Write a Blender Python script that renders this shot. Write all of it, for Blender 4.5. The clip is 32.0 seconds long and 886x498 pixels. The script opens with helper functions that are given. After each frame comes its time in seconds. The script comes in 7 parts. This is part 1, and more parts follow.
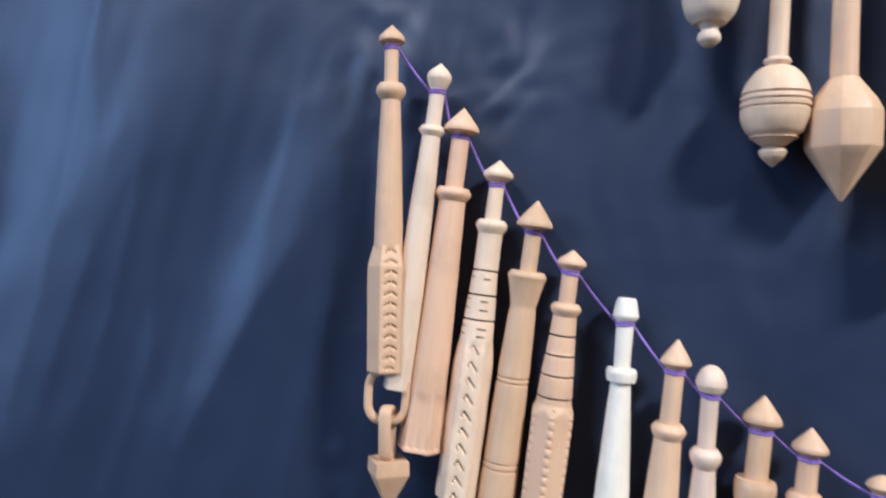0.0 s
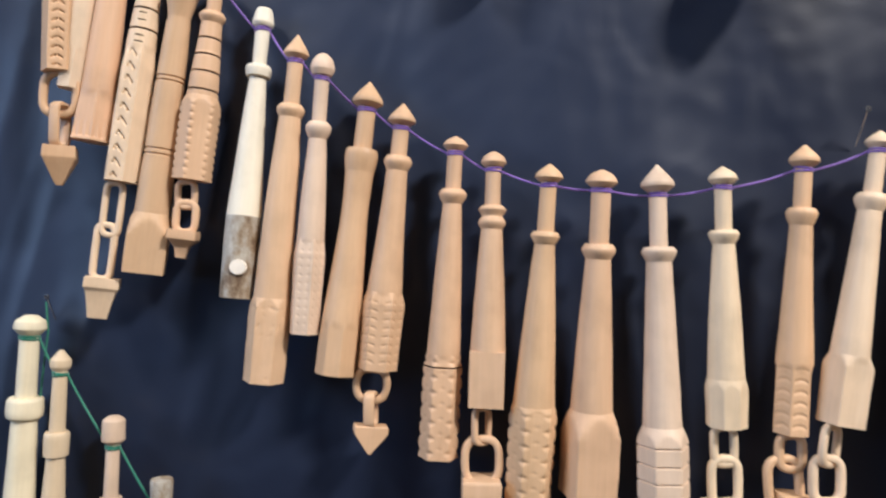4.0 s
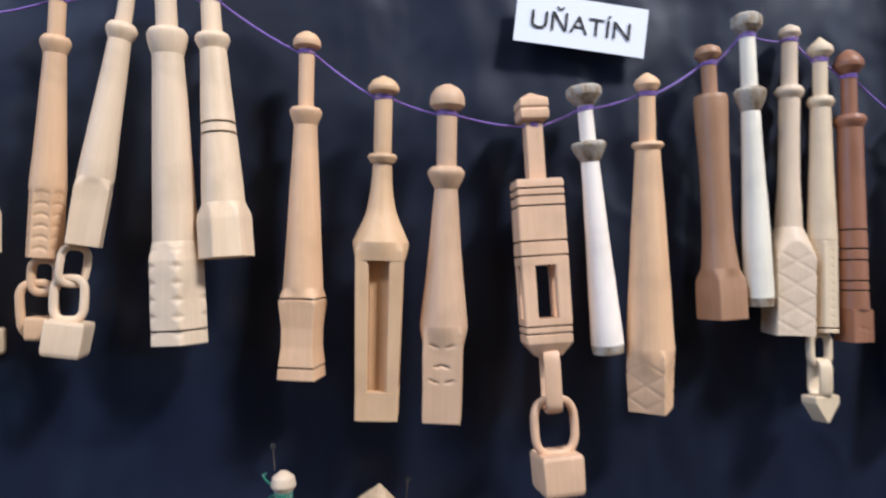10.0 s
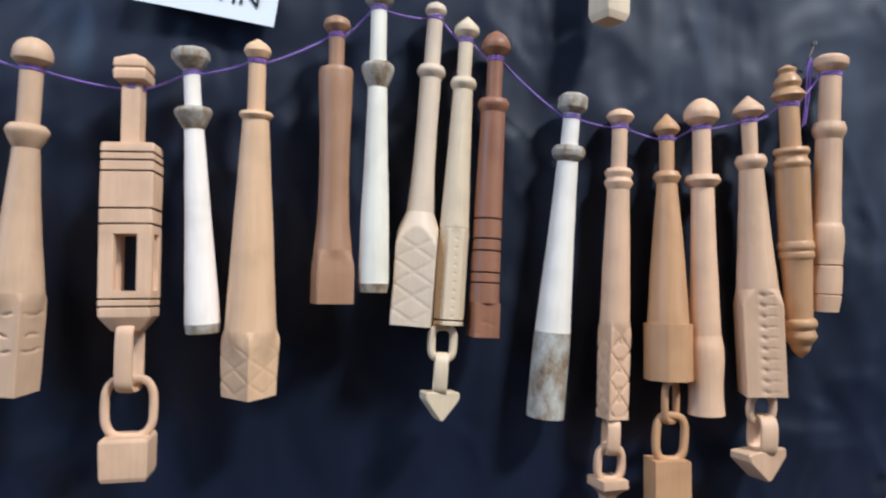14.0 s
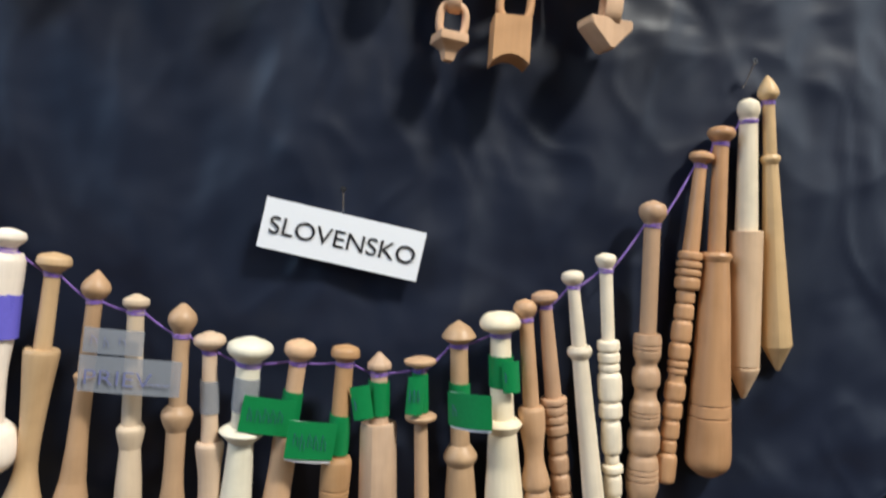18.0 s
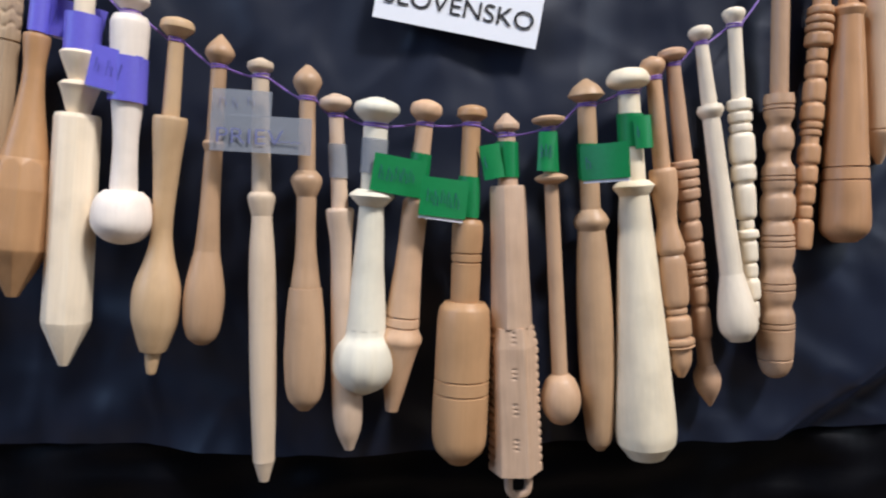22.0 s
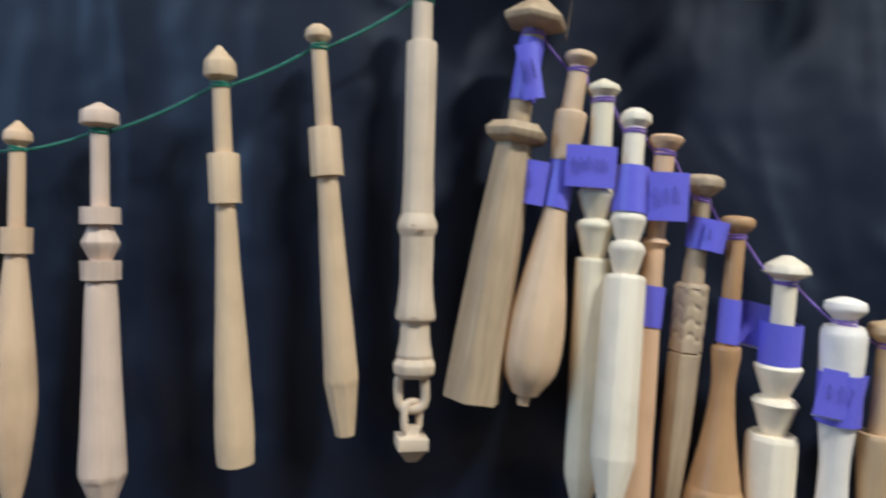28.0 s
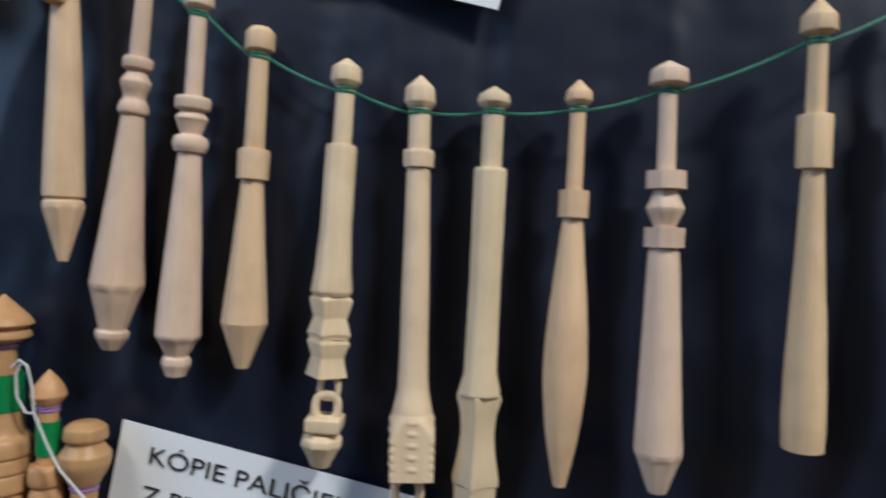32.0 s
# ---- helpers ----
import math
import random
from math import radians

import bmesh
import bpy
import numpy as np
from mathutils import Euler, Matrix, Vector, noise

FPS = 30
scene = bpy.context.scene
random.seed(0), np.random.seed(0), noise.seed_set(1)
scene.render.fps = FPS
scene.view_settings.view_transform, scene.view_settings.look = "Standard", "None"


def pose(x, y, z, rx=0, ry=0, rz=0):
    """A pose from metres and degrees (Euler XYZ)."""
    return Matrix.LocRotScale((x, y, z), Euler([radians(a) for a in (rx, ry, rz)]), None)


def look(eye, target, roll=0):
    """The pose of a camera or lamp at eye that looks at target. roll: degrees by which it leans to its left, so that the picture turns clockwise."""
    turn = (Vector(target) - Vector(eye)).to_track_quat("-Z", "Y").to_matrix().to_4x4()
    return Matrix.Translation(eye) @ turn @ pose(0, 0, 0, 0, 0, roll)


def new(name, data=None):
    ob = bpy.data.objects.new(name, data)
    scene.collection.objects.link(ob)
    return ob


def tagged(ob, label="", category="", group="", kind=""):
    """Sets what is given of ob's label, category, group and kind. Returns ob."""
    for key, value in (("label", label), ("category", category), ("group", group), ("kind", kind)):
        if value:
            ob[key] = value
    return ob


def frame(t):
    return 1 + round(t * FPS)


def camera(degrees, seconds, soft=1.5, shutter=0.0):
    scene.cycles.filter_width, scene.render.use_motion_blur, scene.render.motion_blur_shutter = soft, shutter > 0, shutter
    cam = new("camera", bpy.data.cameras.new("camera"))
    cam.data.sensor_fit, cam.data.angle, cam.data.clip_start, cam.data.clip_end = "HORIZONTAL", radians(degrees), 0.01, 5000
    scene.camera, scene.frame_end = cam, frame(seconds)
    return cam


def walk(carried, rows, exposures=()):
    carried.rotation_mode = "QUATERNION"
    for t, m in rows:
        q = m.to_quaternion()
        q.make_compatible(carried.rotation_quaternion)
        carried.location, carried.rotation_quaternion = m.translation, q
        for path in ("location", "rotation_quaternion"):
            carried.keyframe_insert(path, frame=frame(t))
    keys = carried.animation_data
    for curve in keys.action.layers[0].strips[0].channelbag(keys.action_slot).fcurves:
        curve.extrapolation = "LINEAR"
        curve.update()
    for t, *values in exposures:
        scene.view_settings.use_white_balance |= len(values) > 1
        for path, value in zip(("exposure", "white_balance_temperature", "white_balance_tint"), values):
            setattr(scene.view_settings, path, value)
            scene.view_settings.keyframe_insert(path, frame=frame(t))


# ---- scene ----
# Lace bobbins hung on threads against a dark cloth
cam = camera(66.78, 32.0, soft=2.1, shutter=0.6)
walk(cam, [
    (0, pose(-0.28800, -0.23021, 0.26986, 88.967, 1.281, 10.147)),
    (0.5, pose(-0.27500, -0.24314, 0.25390, 89.298, 0.554, 9.829)),
    (1, pose(-0.25640, -0.24604, 0.23126, 90.237, 0.264, 9.556)),
    (1.5, pose(-0.24510, -0.24082, 0.21516, 90.335, 0.796, 9.330)),
    (2, pose(-0.23751, -0.24744, 0.20055, 90.453, 0.778, 8.894)),
    (2.5, pose(-0.22462, -0.25416, 0.18940, 90.379, 1.123, 8.026)),
    (3, pose(-0.20051, -0.25722, 0.17801, 89.940, 1.802, 7.273)),
    (3.5, pose(-0.18566, -0.25586, 0.16485, 90.064, 1.713, 6.536)),
    (5.5, pose(-0.12361, -0.26543, 0.12431, 90.756, 1.053, 3.197)),
    (6, pose(-0.09802, -0.26470, 0.12056, 90.765, 0.745, 1.651)),
    (6.5, pose(-0.07916, -0.25822, 0.11891, 90.589, 1.447, 0.554)),
    (7, pose(-0.05358, -0.25222, 0.11906, 90.724, 1.889, -0.627)),
    (7.5, pose(-0.03418, -0.24887, 0.11712, 90.652, 2.228, -1.521)),
    (8, pose(-0.00870, -0.24978, 0.11564, 90.278, 2.455, -2.601)),
    (8.5, pose(0.01242, -0.24836, 0.11292, 89.979, 2.448, -3.815)),
    (9, pose(0.02861, -0.24954, 0.10921, 89.842, 2.473, -4.373)),
    (9.5, pose(0.03438, -0.25248, 0.10027, 89.430, 2.097, -4.927)),
    (10, pose(0.03975, -0.26144, 0.08667, 89.155, 2.312, -5.086)),
    (10.5, pose(0.05307, -0.27903, 0.07660, 89.500, 2.312, -5.543)),
    (11, pose(0.07316, -0.27808, 0.07821, 89.518, 2.388, -5.998)),
    (11.5, pose(0.09447, -0.27032, 0.07429, 89.976, 2.650, -5.256)),
    (12, pose(0.11285, -0.27024, 0.07450, 91.078, 1.492, -4.370)),
    (12.5, pose(0.13465, -0.26690, 0.07259, 91.229, 1.757, -4.510)),
    (13, pose(0.16019, -0.26522, 0.06891, 91.121, 1.489, -5.174)),
    (13.5, pose(0.17246, -0.26309, 0.07035, 91.259, 0.205, -5.631)),
    (15.5, pose(0.22345, -0.25474, 0.03091, 86.599, -2.302, -4.692)),
    (16, pose(0.22820, -0.25561, -0.00292, 87.432, -1.667, -5.732)),
    (16.5, pose(0.24180, -0.26119, -0.02824, 88.041, -1.910, -5.299)),
    (17, pose(0.24390, -0.26299, -0.05019, 88.769, -4.042, -5.623)),
    (17.5, pose(0.24521, -0.26245, -0.06904, 88.582, -3.752, -5.916)),
    (18, pose(0.25051, -0.26446, -0.08851, 88.614, -4.087, -5.796)),
    (18.5, pose(0.25776, -0.26589, -0.10853, 88.390, -3.127, -5.676)),
    (19, pose(0.25526, -0.26618, -0.12366, 88.708, -3.136, -5.197)),
    (19.5, pose(0.25063, -0.26259, -0.13550, 88.855, -3.122, -5.114)),
    (20, pose(0.24891, -0.25578, -0.14313, 88.640, -2.935, -5.109)),
    (20.5, pose(0.24616, -0.25654, -0.14819, 88.229, -2.810, -5.182)),
    (21, pose(0.24871, -0.25622, -0.15889, 87.470, -1.785, -5.007)),
    (21.5, pose(0.23386, -0.25586, -0.16694, 87.074, -1.689, -4.072)),
    (22, pose(0.21857, -0.25871, -0.17056, 86.729, -1.275, -3.433)),
    (22.5, pose(0.20173, -0.25589, -0.16886, 86.753, -1.407, -3.129)),
    (23, pose(0.18209, -0.25168, -0.16406, 86.753, -1.864, -2.439)),
    (23.5, pose(0.16379, -0.24726, -0.15732, 86.990, -1.677, -1.977)),
    (24, pose(0.14660, -0.24399, -0.14869, 86.758, -1.482, -1.586)),
    (24.5, pose(0.12887, -0.24214, -0.13818, 86.427, -0.849, -1.769)),
    (25, pose(0.10273, -0.23441, -0.12167, 85.339, -0.319, -2.321)),
    (25.5, pose(0.08031, -0.22635, -0.11233, 85.484, 0.571, -2.039)),
    (27.5, pose(0.02948, -0.22216, -0.08016, 88.206, 0.906, 0.444)),
    (28, pose(0.00620, -0.21739, -0.07241, 87.291, 0.660, 0.537)),
    (28.5, pose(-0.01949, -0.21451, -0.06003, 87.078, 0.062, 1.280)),
    (29, pose(-0.03657, -0.21302, -0.05429, 86.959, -0.100, 2.318)),
    (29.5, pose(-0.04896, -0.21157, -0.05315, 86.626, 0.374, 3.372)),
    (30, pose(-0.06643, -0.21032, -0.05437, 86.516, 0.363, 4.586)),
    (30.5, pose(-0.08165, -0.20923, -0.06690, 87.210, -0.217, 5.278)),
    (31, pose(-0.10179, -0.20964, -0.08085, 87.449, -0.626, 5.529)),
    (31.5, pose(-0.11949, -0.21195, -0.08829, 87.883, -0.560, 6.002)),
    (32, pose(-0.14525, -0.21468, -0.08340, 87.562, -0.682, 6.510)),
], exposures=[(0, 0.02, 5640, 11), (1, 0.02, 6290, 11), (2.5, 0.02, 6640, 10), (6, -0.13, 6080, 13), (8, -0.18, 5940, 13), (10.5, -0.10, 5790, 10), (13, -0.17, 5600, 7), (16, -0.02, 5690, 4), (17, 0.0, 6400, 3), (18.5, 0.06, 6640, 5), (21, 0.06, 6670, 11), (22, 0.03, 6220, 11), (23, 0.02, 5920, 12), (25.5, 0.03, 5600, 9), (28, -0.19, 5880, 1), (30, -0.14, 5560, 3), (31, -0.12, 5300, 4), (31.6, -0.34, 6150, 5), (32, -0.39, 6260, 4)])

# ---- light: room lamps overhead, a window to the left, an added fill to the right ----
world = bpy.data.worlds.new("room_air")
scene.world = world
world.use_nodes = True
world.node_tree.nodes["Background"].inputs[0].default_value = (0.55, 0.68, 1.0, 1)
world.node_tree.nodes["Background"].inputs[1].default_value = 0.16


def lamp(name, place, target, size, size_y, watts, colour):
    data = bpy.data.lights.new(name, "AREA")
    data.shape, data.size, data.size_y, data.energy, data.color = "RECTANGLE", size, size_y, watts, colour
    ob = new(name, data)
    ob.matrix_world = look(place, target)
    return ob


lamp("ceiling_lamp", (1.1, -1.0, 1.5), (0.15, 0, 0.0), 0.30, 0.22, 54, (1.0, 0.96, 0.93))
lamp("ceiling_lamp", (-1.0, -1.0, 1.65), (-0.2, 0, 0.1), 0.5, 0.3, 22, (1.0, 0.96, 0.93))
lamp("window_light", (-2.3, -1.3, 0.85), (-0.3, 0, 0.1), 1.2, 1.2, 32, (0.40, 0.62, 1.0))
# no window on this side: fill added to lift the right half of the cloth
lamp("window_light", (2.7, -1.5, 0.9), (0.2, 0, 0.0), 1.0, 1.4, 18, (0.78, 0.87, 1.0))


# ---- materials ----
def material(name):
    m = bpy.data.materials.new(name)
    m.use_nodes = True
    return m, m.node_tree.nodes, m.node_tree.links, m.node_tree.nodes["Principled BSDF"]


def wood(name, pale, deep, rough=0.5, grain=0.9, pores=0.12):
    """Turned wood: long grain along the bobbin, growth bands, fine pores and grubby patches."""
    m, n, l, b = material(name)
    tc, info = n.new("ShaderNodeTexCoord"), n.new("ShaderNodeObjectInfo")
    shift = n.new("ShaderNodeVectorMath")
    shift.operation = "MULTIPLY_ADD"
    shift.inputs[1].default_value = (0.31, 0.17, 0.23)
    l.new(info.outputs["Color"], shift.inputs[0])
    l.new(tc.outputs["Object"], shift.inputs[2])
    long_map = n.new("ShaderNodeMapping")
    long_map.inputs["Scale"].default_value = (520, 520, 34)
    l.new(shift.outputs[0], long_map.inputs[0])
    fine = n.new("ShaderNodeTexNoise")
    fine.inputs["Scale"].default_value, fine.inputs["Detail"].default_value = 1.6, 5
    l.new(long_map.outputs[0], fine.inputs["Vector"])
    band_map = n.new("ShaderNodeMapping")
    band_map.inputs["Scale"].default_value = (150, 150, 9)
    l.new(shift.outputs[0], band_map.inputs[0])
    band = n.new("ShaderNodeTexNoise")
    band.inputs["Scale"].default_value, band.inputs["Detail"].default_value, band.inputs["Distortion"].default_value = 1.2, 3, 0.6
    l.new(band_map.outputs[0], band.inputs["Vector"])
    grub = n.new("ShaderNodeTexNoise")
    grub.inputs["Scale"].default_value, grub.inputs["Detail"].default_value = 70, 3
    l.new(shift.outputs[0], grub.inputs["Vector"])
    mix1 = n.new("ShaderNodeMix")
    mix1.data_type = "RGBA"
    mix1.inputs[6].default_value, mix1.inputs[7].default_value = (*deep, 1), (*pale, 1)
    ramp = n.new("ShaderNodeMapRange")
    ramp.inputs[1].default_value, ramp.inputs[2].default_value = 0.5 - grain * 0.5, 0.5 + grain * 0.4
    l.new(band.outputs[0], ramp.inputs[0])
    l.new(ramp.outputs[0], mix1.inputs[0])
    mix2 = n.new("ShaderNodeMix")
    mix2.data_type, mix2.blend_type = "RGBA", "MULTIPLY"
    mix2.inputs[0].default_value = pores
    l.new(mix1.outputs[2], mix2.inputs[6])
    pore = n.new("ShaderNodeMapRange")
    pore.inputs[1].default_value, pore.inputs[2].default_value, pore.inputs[3].default_value = 0.3, 0.62, 0.55
    l.new(fine.outputs[0], pore.inputs[0])
    l.new(pore.outputs[0], mix2.inputs[7])
    mix3 = n.new("ShaderNodeMix")
    mix3.data_type, mix3.blend_type = "RGBA", "MULTIPLY"
    mix3.inputs[0].default_value = 0.5
    l.new(mix2.outputs[2], mix3.inputs[6])
    dirt = n.new("ShaderNodeMapRange")
    dirt.inputs[1].default_value, dirt.inputs[2].default_value, dirt.inputs[3].default_value = 0.28, 0.55, 0.72
    l.new(grub.outputs[0], dirt.inputs[0])
    l.new(dirt.outputs[0], mix3.inputs[7])
    tint = n.new("ShaderNodeMix")
    tint.data_type, tint.blend_type = "RGBA", "MULTIPLY"
    tint.inputs[0].default_value = 1
    l.new(mix3.outputs[2], tint.inputs[6])
    l.new(info.outputs["Color"], tint.inputs[7])
    l.new(tint.outputs[2], b.inputs["Base Color"])
    gloss = n.new("ShaderNodeMapRange")
    gloss.inputs[3].default_value, gloss.inputs[4].default_value = rough - 0.1, rough + 0.14
    l.new(grub.outputs[0], gloss.inputs[0])
    l.new(gloss.outputs[0], b.inputs["Roughness"])
    bump = n.new("ShaderNodeBump")
    bump.inputs["Strength"].default_value, bump.inputs["Distance"].default_value = 0.25, 0.0003
    l.new(fine.outputs[0], bump.inputs["Height"])
    l.new(bump.outputs[0], b.inputs["Normal"])
    b.inputs["Specular IOR Level"].default_value = 0.35
    return m


WOODS = {
    "beech": wood("beech_wood", (0.73, 0.475, 0.29), (0.62, 0.375, 0.21)),
    "lime": wood("lime_wood", (0.77, 0.595, 0.425), (0.68, 0.495, 0.33)),
    "tan": wood("tan_wood", (0.73, 0.515, 0.34), (0.63, 0.415, 0.25)),
    "pink": wood("pinkish_wood", (0.72, 0.53, 0.41), (0.63, 0.43, 0.31)),
    "cream": wood("cream_wood", (0.86, 0.745, 0.565), (0.79, 0.65, 0.46), grain=0.95),
    "white": wood("peeled_white_wood", (0.88, 0.80, 0.68), (0.82, 0.725, 0.58), grain=0.9, pores=0.1),
    "honey": wood("honey_wood", (0.56, 0.32, 0.16), (0.46, 0.24, 0.11), rough=0.40),
    "honeyp": wood("light_honey_wood", (0.68, 0.46, 0.26), (0.58, 0.36, 0.18), rough=0.43),
    "walnutp": wood("pear_wood", (0.57, 0.36, 0.22), (0.47, 0.28, 0.16), rough=0.42),
    "walnut": wood("walnut_wood", (0.42, 0.23, 0.13), (0.34, 0.17, 0.09), rough=0.43),
    "brown": wood("reddish_brown_wood", (0.32, 0.14, 0.08), (0.24, 0.10, 0.055), rough=0.40),
    "oak": wood("weathered_oak_wood", (0.52, 0.38, 0.235), (0.40, 0.28, 0.165), rough=0.6, grain=0.45, pores=0.4),
    "rose": wood("pinkish_brown_wood", (0.58, 0.40, 0.29), (0.50, 0.33, 0.22), rough=0.5, grain=0.6, pores=0.25),
}


def bark(name):
    """Thin smooth bark: grey with brown worn patches and small lenticels."""
    m, n, l, b = material(name)
    tc = n.new("ShaderNodeTexCoord")
    patch, fleck, ramp = n.new("ShaderNodeTexNoise"), n.new("ShaderNodeTexNoise"), n.new("ShaderNodeValToRGB")
    patch.inputs["Scale"].default_value, patch.inputs["Detail"].default_value, patch.inputs["Roughness"].default_value = 150, 6, 0.65
    stretch = n.new("ShaderNodeMapping")
    stretch.inputs["Scale"].default_value = (1, 1, 0.6)
    l.new(tc.outputs["Object"], stretch.inputs[0])
    l.new(stretch.outputs[0], patch.inputs["Vector"])
    fleck.inputs["Scale"].default_value, fleck.inputs["Detail"].default_value = 900, 3
    l.new(tc.outputs["Object"], fleck.inputs["Vector"])
    stops = ((0.34, (0.16, 0.095, 0.05)), (0.44, (0.34, 0.25, 0.16)), (0.52, (0.45, 0.39, 0.31)), (0.66, (0.60, 0.55, 0.46)))
    while len(ramp.color_ramp.elements) < len(stops):
        ramp.color_ramp.elements.new(0.5)
    for e, (p, c) in zip(ramp.color_ramp.elements, stops):
        e.position, e.color = p, (*c, 1)
    l.new(patch.outputs[0], ramp.inputs[0])
    mix = n.new("ShaderNodeMix")
    mix.data_type, mix.blend_type = "RGBA", "MULTIPLY"
    mix.inputs[0].default_value = 0.35
    l.new(ramp.outputs[0], mix.inputs[6])
    l.new(fleck.outputs[0], mix.inputs[7])
    l.new(mix.outputs[2], b.inputs["Base Color"])
    bump = n.new("ShaderNodeBump")
    bump.inputs["Strength"].default_value, bump.inputs["Distance"].default_value = 0.6, 0.0006
    l.new(patch.outputs[0], bump.inputs["Height"])
    l.new(bump.outputs[0], b.inputs["Normal"])
    b.inputs["Roughness"].default_value = 0.6
    return m


WOODS["bark"] = bark("grey_bark")


def plain(name, colour, rough, sheen=0.0, scale=900.0, depth=0.0002, vary=0.25):
    m, n, l, b = material(name)
    tc, tex = n.new("ShaderNodeTexCoord"), n.new("ShaderNodeTexNoise")
    tex.inputs["Scale"].default_value, tex.inputs["Detail"].default_value = scale, 4
    l.new(tc.outputs["Object"], tex.inputs["Vector"])
    mix = n.new("ShaderNodeMix")
    mix.data_type = "RGBA"
    mix.inputs[6].default_value = (*[c * (1 - vary) for c in colour], 1)
    mix.inputs[7].default_value = (*colour, 1)
    l.new(tex.outputs[0], mix.inputs[0])
    l.new(mix.outputs[2], b.inputs["Base Color"])
    bump = n.new("ShaderNodeBump")
    bump.inputs["Strength"].default_value, bump.inputs["Distance"].default_value = 0.3, depth
    l.new(tex.outputs[0], bump.inputs["Height"])
    l.new(bump.outputs[0], b.inputs["Normal"])
    b.inputs["Roughness"].default_value, b.inputs["Sheen Weight"].default_value = rough, sheen
    return m


BURNT = plain("burnt_line", (0.035, 0.018, 0.01), 0.8)
PURPLE = plain("purple_thread", (0.25, 0.125, 0.50), 0.6, 0.3, 4000)
GREEN = plain("green_thread", (0.012, 0.19, 0.115), 0.6, 0.3, 4000)
WHITE_THREAD = plain("white_thread", (0.7, 0.68, 0.66), 0.7, 0.3, 4000)
PAPER = plain("white_paper", (0.82, 0.83, 0.86), 0.6, 0, 1500, 0.0001, 0.06)
INK = plain("black_ink", (0.012, 0.012, 0.016), 0.55)
PEN = plain("blue_pen_ink", (0.05, 0.05, 0.20), 0.6)
PEN_FAINT = plain("faded_pen_ink", (0.17, 0.18, 0.36), 0.6)
TAPE_VIOLET = plain("violet_tape", (0.16, 0.14, 0.66), 0.42, 0, 700, 0.0002, 0.15)
TAPE_GREEN = plain("green_tape", (0.005, 0.22, 0.06), 0.42, 0, 700, 0.0002, 0.2)
STEEL = plain("steel_pin", (0.62, 0.62, 0.64), 0.25, 0, 3000, 0.00005)
STEEL.node_tree.nodes["Principled BSDF"].inputs["Metallic"].default_value = 1
TAPE_CLEAR = plain("clear_tape", (0.36, 0.38, 0.42), 0.25, 0, 500, 0.0002, 0.1)
TAPE_CLEAR.node_tree.nodes["Principled BSDF"].inputs["Alpha"].default_value = 0.48


def cloth_material():
    """Dark navy satin lining: fine weave, faint streaks, soft gloss."""
    m, n, l, b = material("navy_satin")
    tc = n.new("ShaderNodeTexCoord")
    weave_map = n.new("ShaderNodeMapping")
    weave_map.inputs["Scale"].default_value = (2600, 2600, 700)
    l.new(tc.outputs["Object"], weave_map.inputs[0])
    weave = n.new("ShaderNodeTexNoise")
    weave.inputs["Scale"].default_value, weave.inputs["Detail"].default_value = 1, 2
    l.new(weave_map.outputs[0], weave.inputs["Vector"])
    big = n.new("ShaderNodeTexNoise")
    big.inputs["Scale"].default_value, big.inputs["Detail"].default_value = 14, 4
    l.new(tc.outputs["Object"], big.inputs["Vector"])
    mix = n.new("ShaderNodeMix")
    mix.data_type = "RGBA"
    mix.inputs[6].default_value, mix.inputs[7].default_value = (0.004, 0.007, 0.018, 1), (0.008, 0.013, 0.031, 1)
    l.new(big.outputs[0], mix.inputs[0])
    # bluish light on the upper left corner, put into the base colour
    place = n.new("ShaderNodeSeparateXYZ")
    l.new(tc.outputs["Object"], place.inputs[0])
    along, up, both, lit_corner = n.new("ShaderNodeMapRange"), n.new("ShaderNodeMapRange"), n.new("ShaderNodeMath"), n.new("ShaderNodeMix")
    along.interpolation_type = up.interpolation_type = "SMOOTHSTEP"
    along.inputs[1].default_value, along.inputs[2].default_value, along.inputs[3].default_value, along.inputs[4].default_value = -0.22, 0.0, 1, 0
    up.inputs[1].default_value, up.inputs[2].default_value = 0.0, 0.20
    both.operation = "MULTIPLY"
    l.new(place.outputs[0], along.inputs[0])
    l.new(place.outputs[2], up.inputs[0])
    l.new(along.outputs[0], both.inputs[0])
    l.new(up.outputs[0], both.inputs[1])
    lit_corner.data_type = "RGBA"
    lit_corner.inputs[7].default_value = (0.017, 0.027, 0.056, 1)
    l.new(both.outputs[0], lit_corner.inputs[0])
    l.new(mix.outputs[2], lit_corner.inputs[6])
    l.new(lit_corner.outputs[2], b.inputs["Base Color"])
    rough = n.new("ShaderNodeMapRange")
    rough.inputs[3].default_value, rough.inputs[4].default_value = 0.37, 0.53
    l.new(big.outputs[0], rough.inputs[0])
    l.new(rough.outputs[0], b.inputs["Roughness"])
    bump = n.new("ShaderNodeBump")
    bump.inputs["Strength"].default_value, bump.inputs["Distance"].default_value = 0.12, 0.0002
    l.new(weave.outputs[0], bump.inputs["Height"])
    l.new(bump.outputs[0], b.inputs["Normal"])
    b.inputs["Sheen Weight"].default_value, b.inputs["Sheen Roughness"].default_value = 0.08, 0.4
    b.inputs["Sheen Tint"].default_value = (0.35, 0.5, 1.0, 1)
    return m


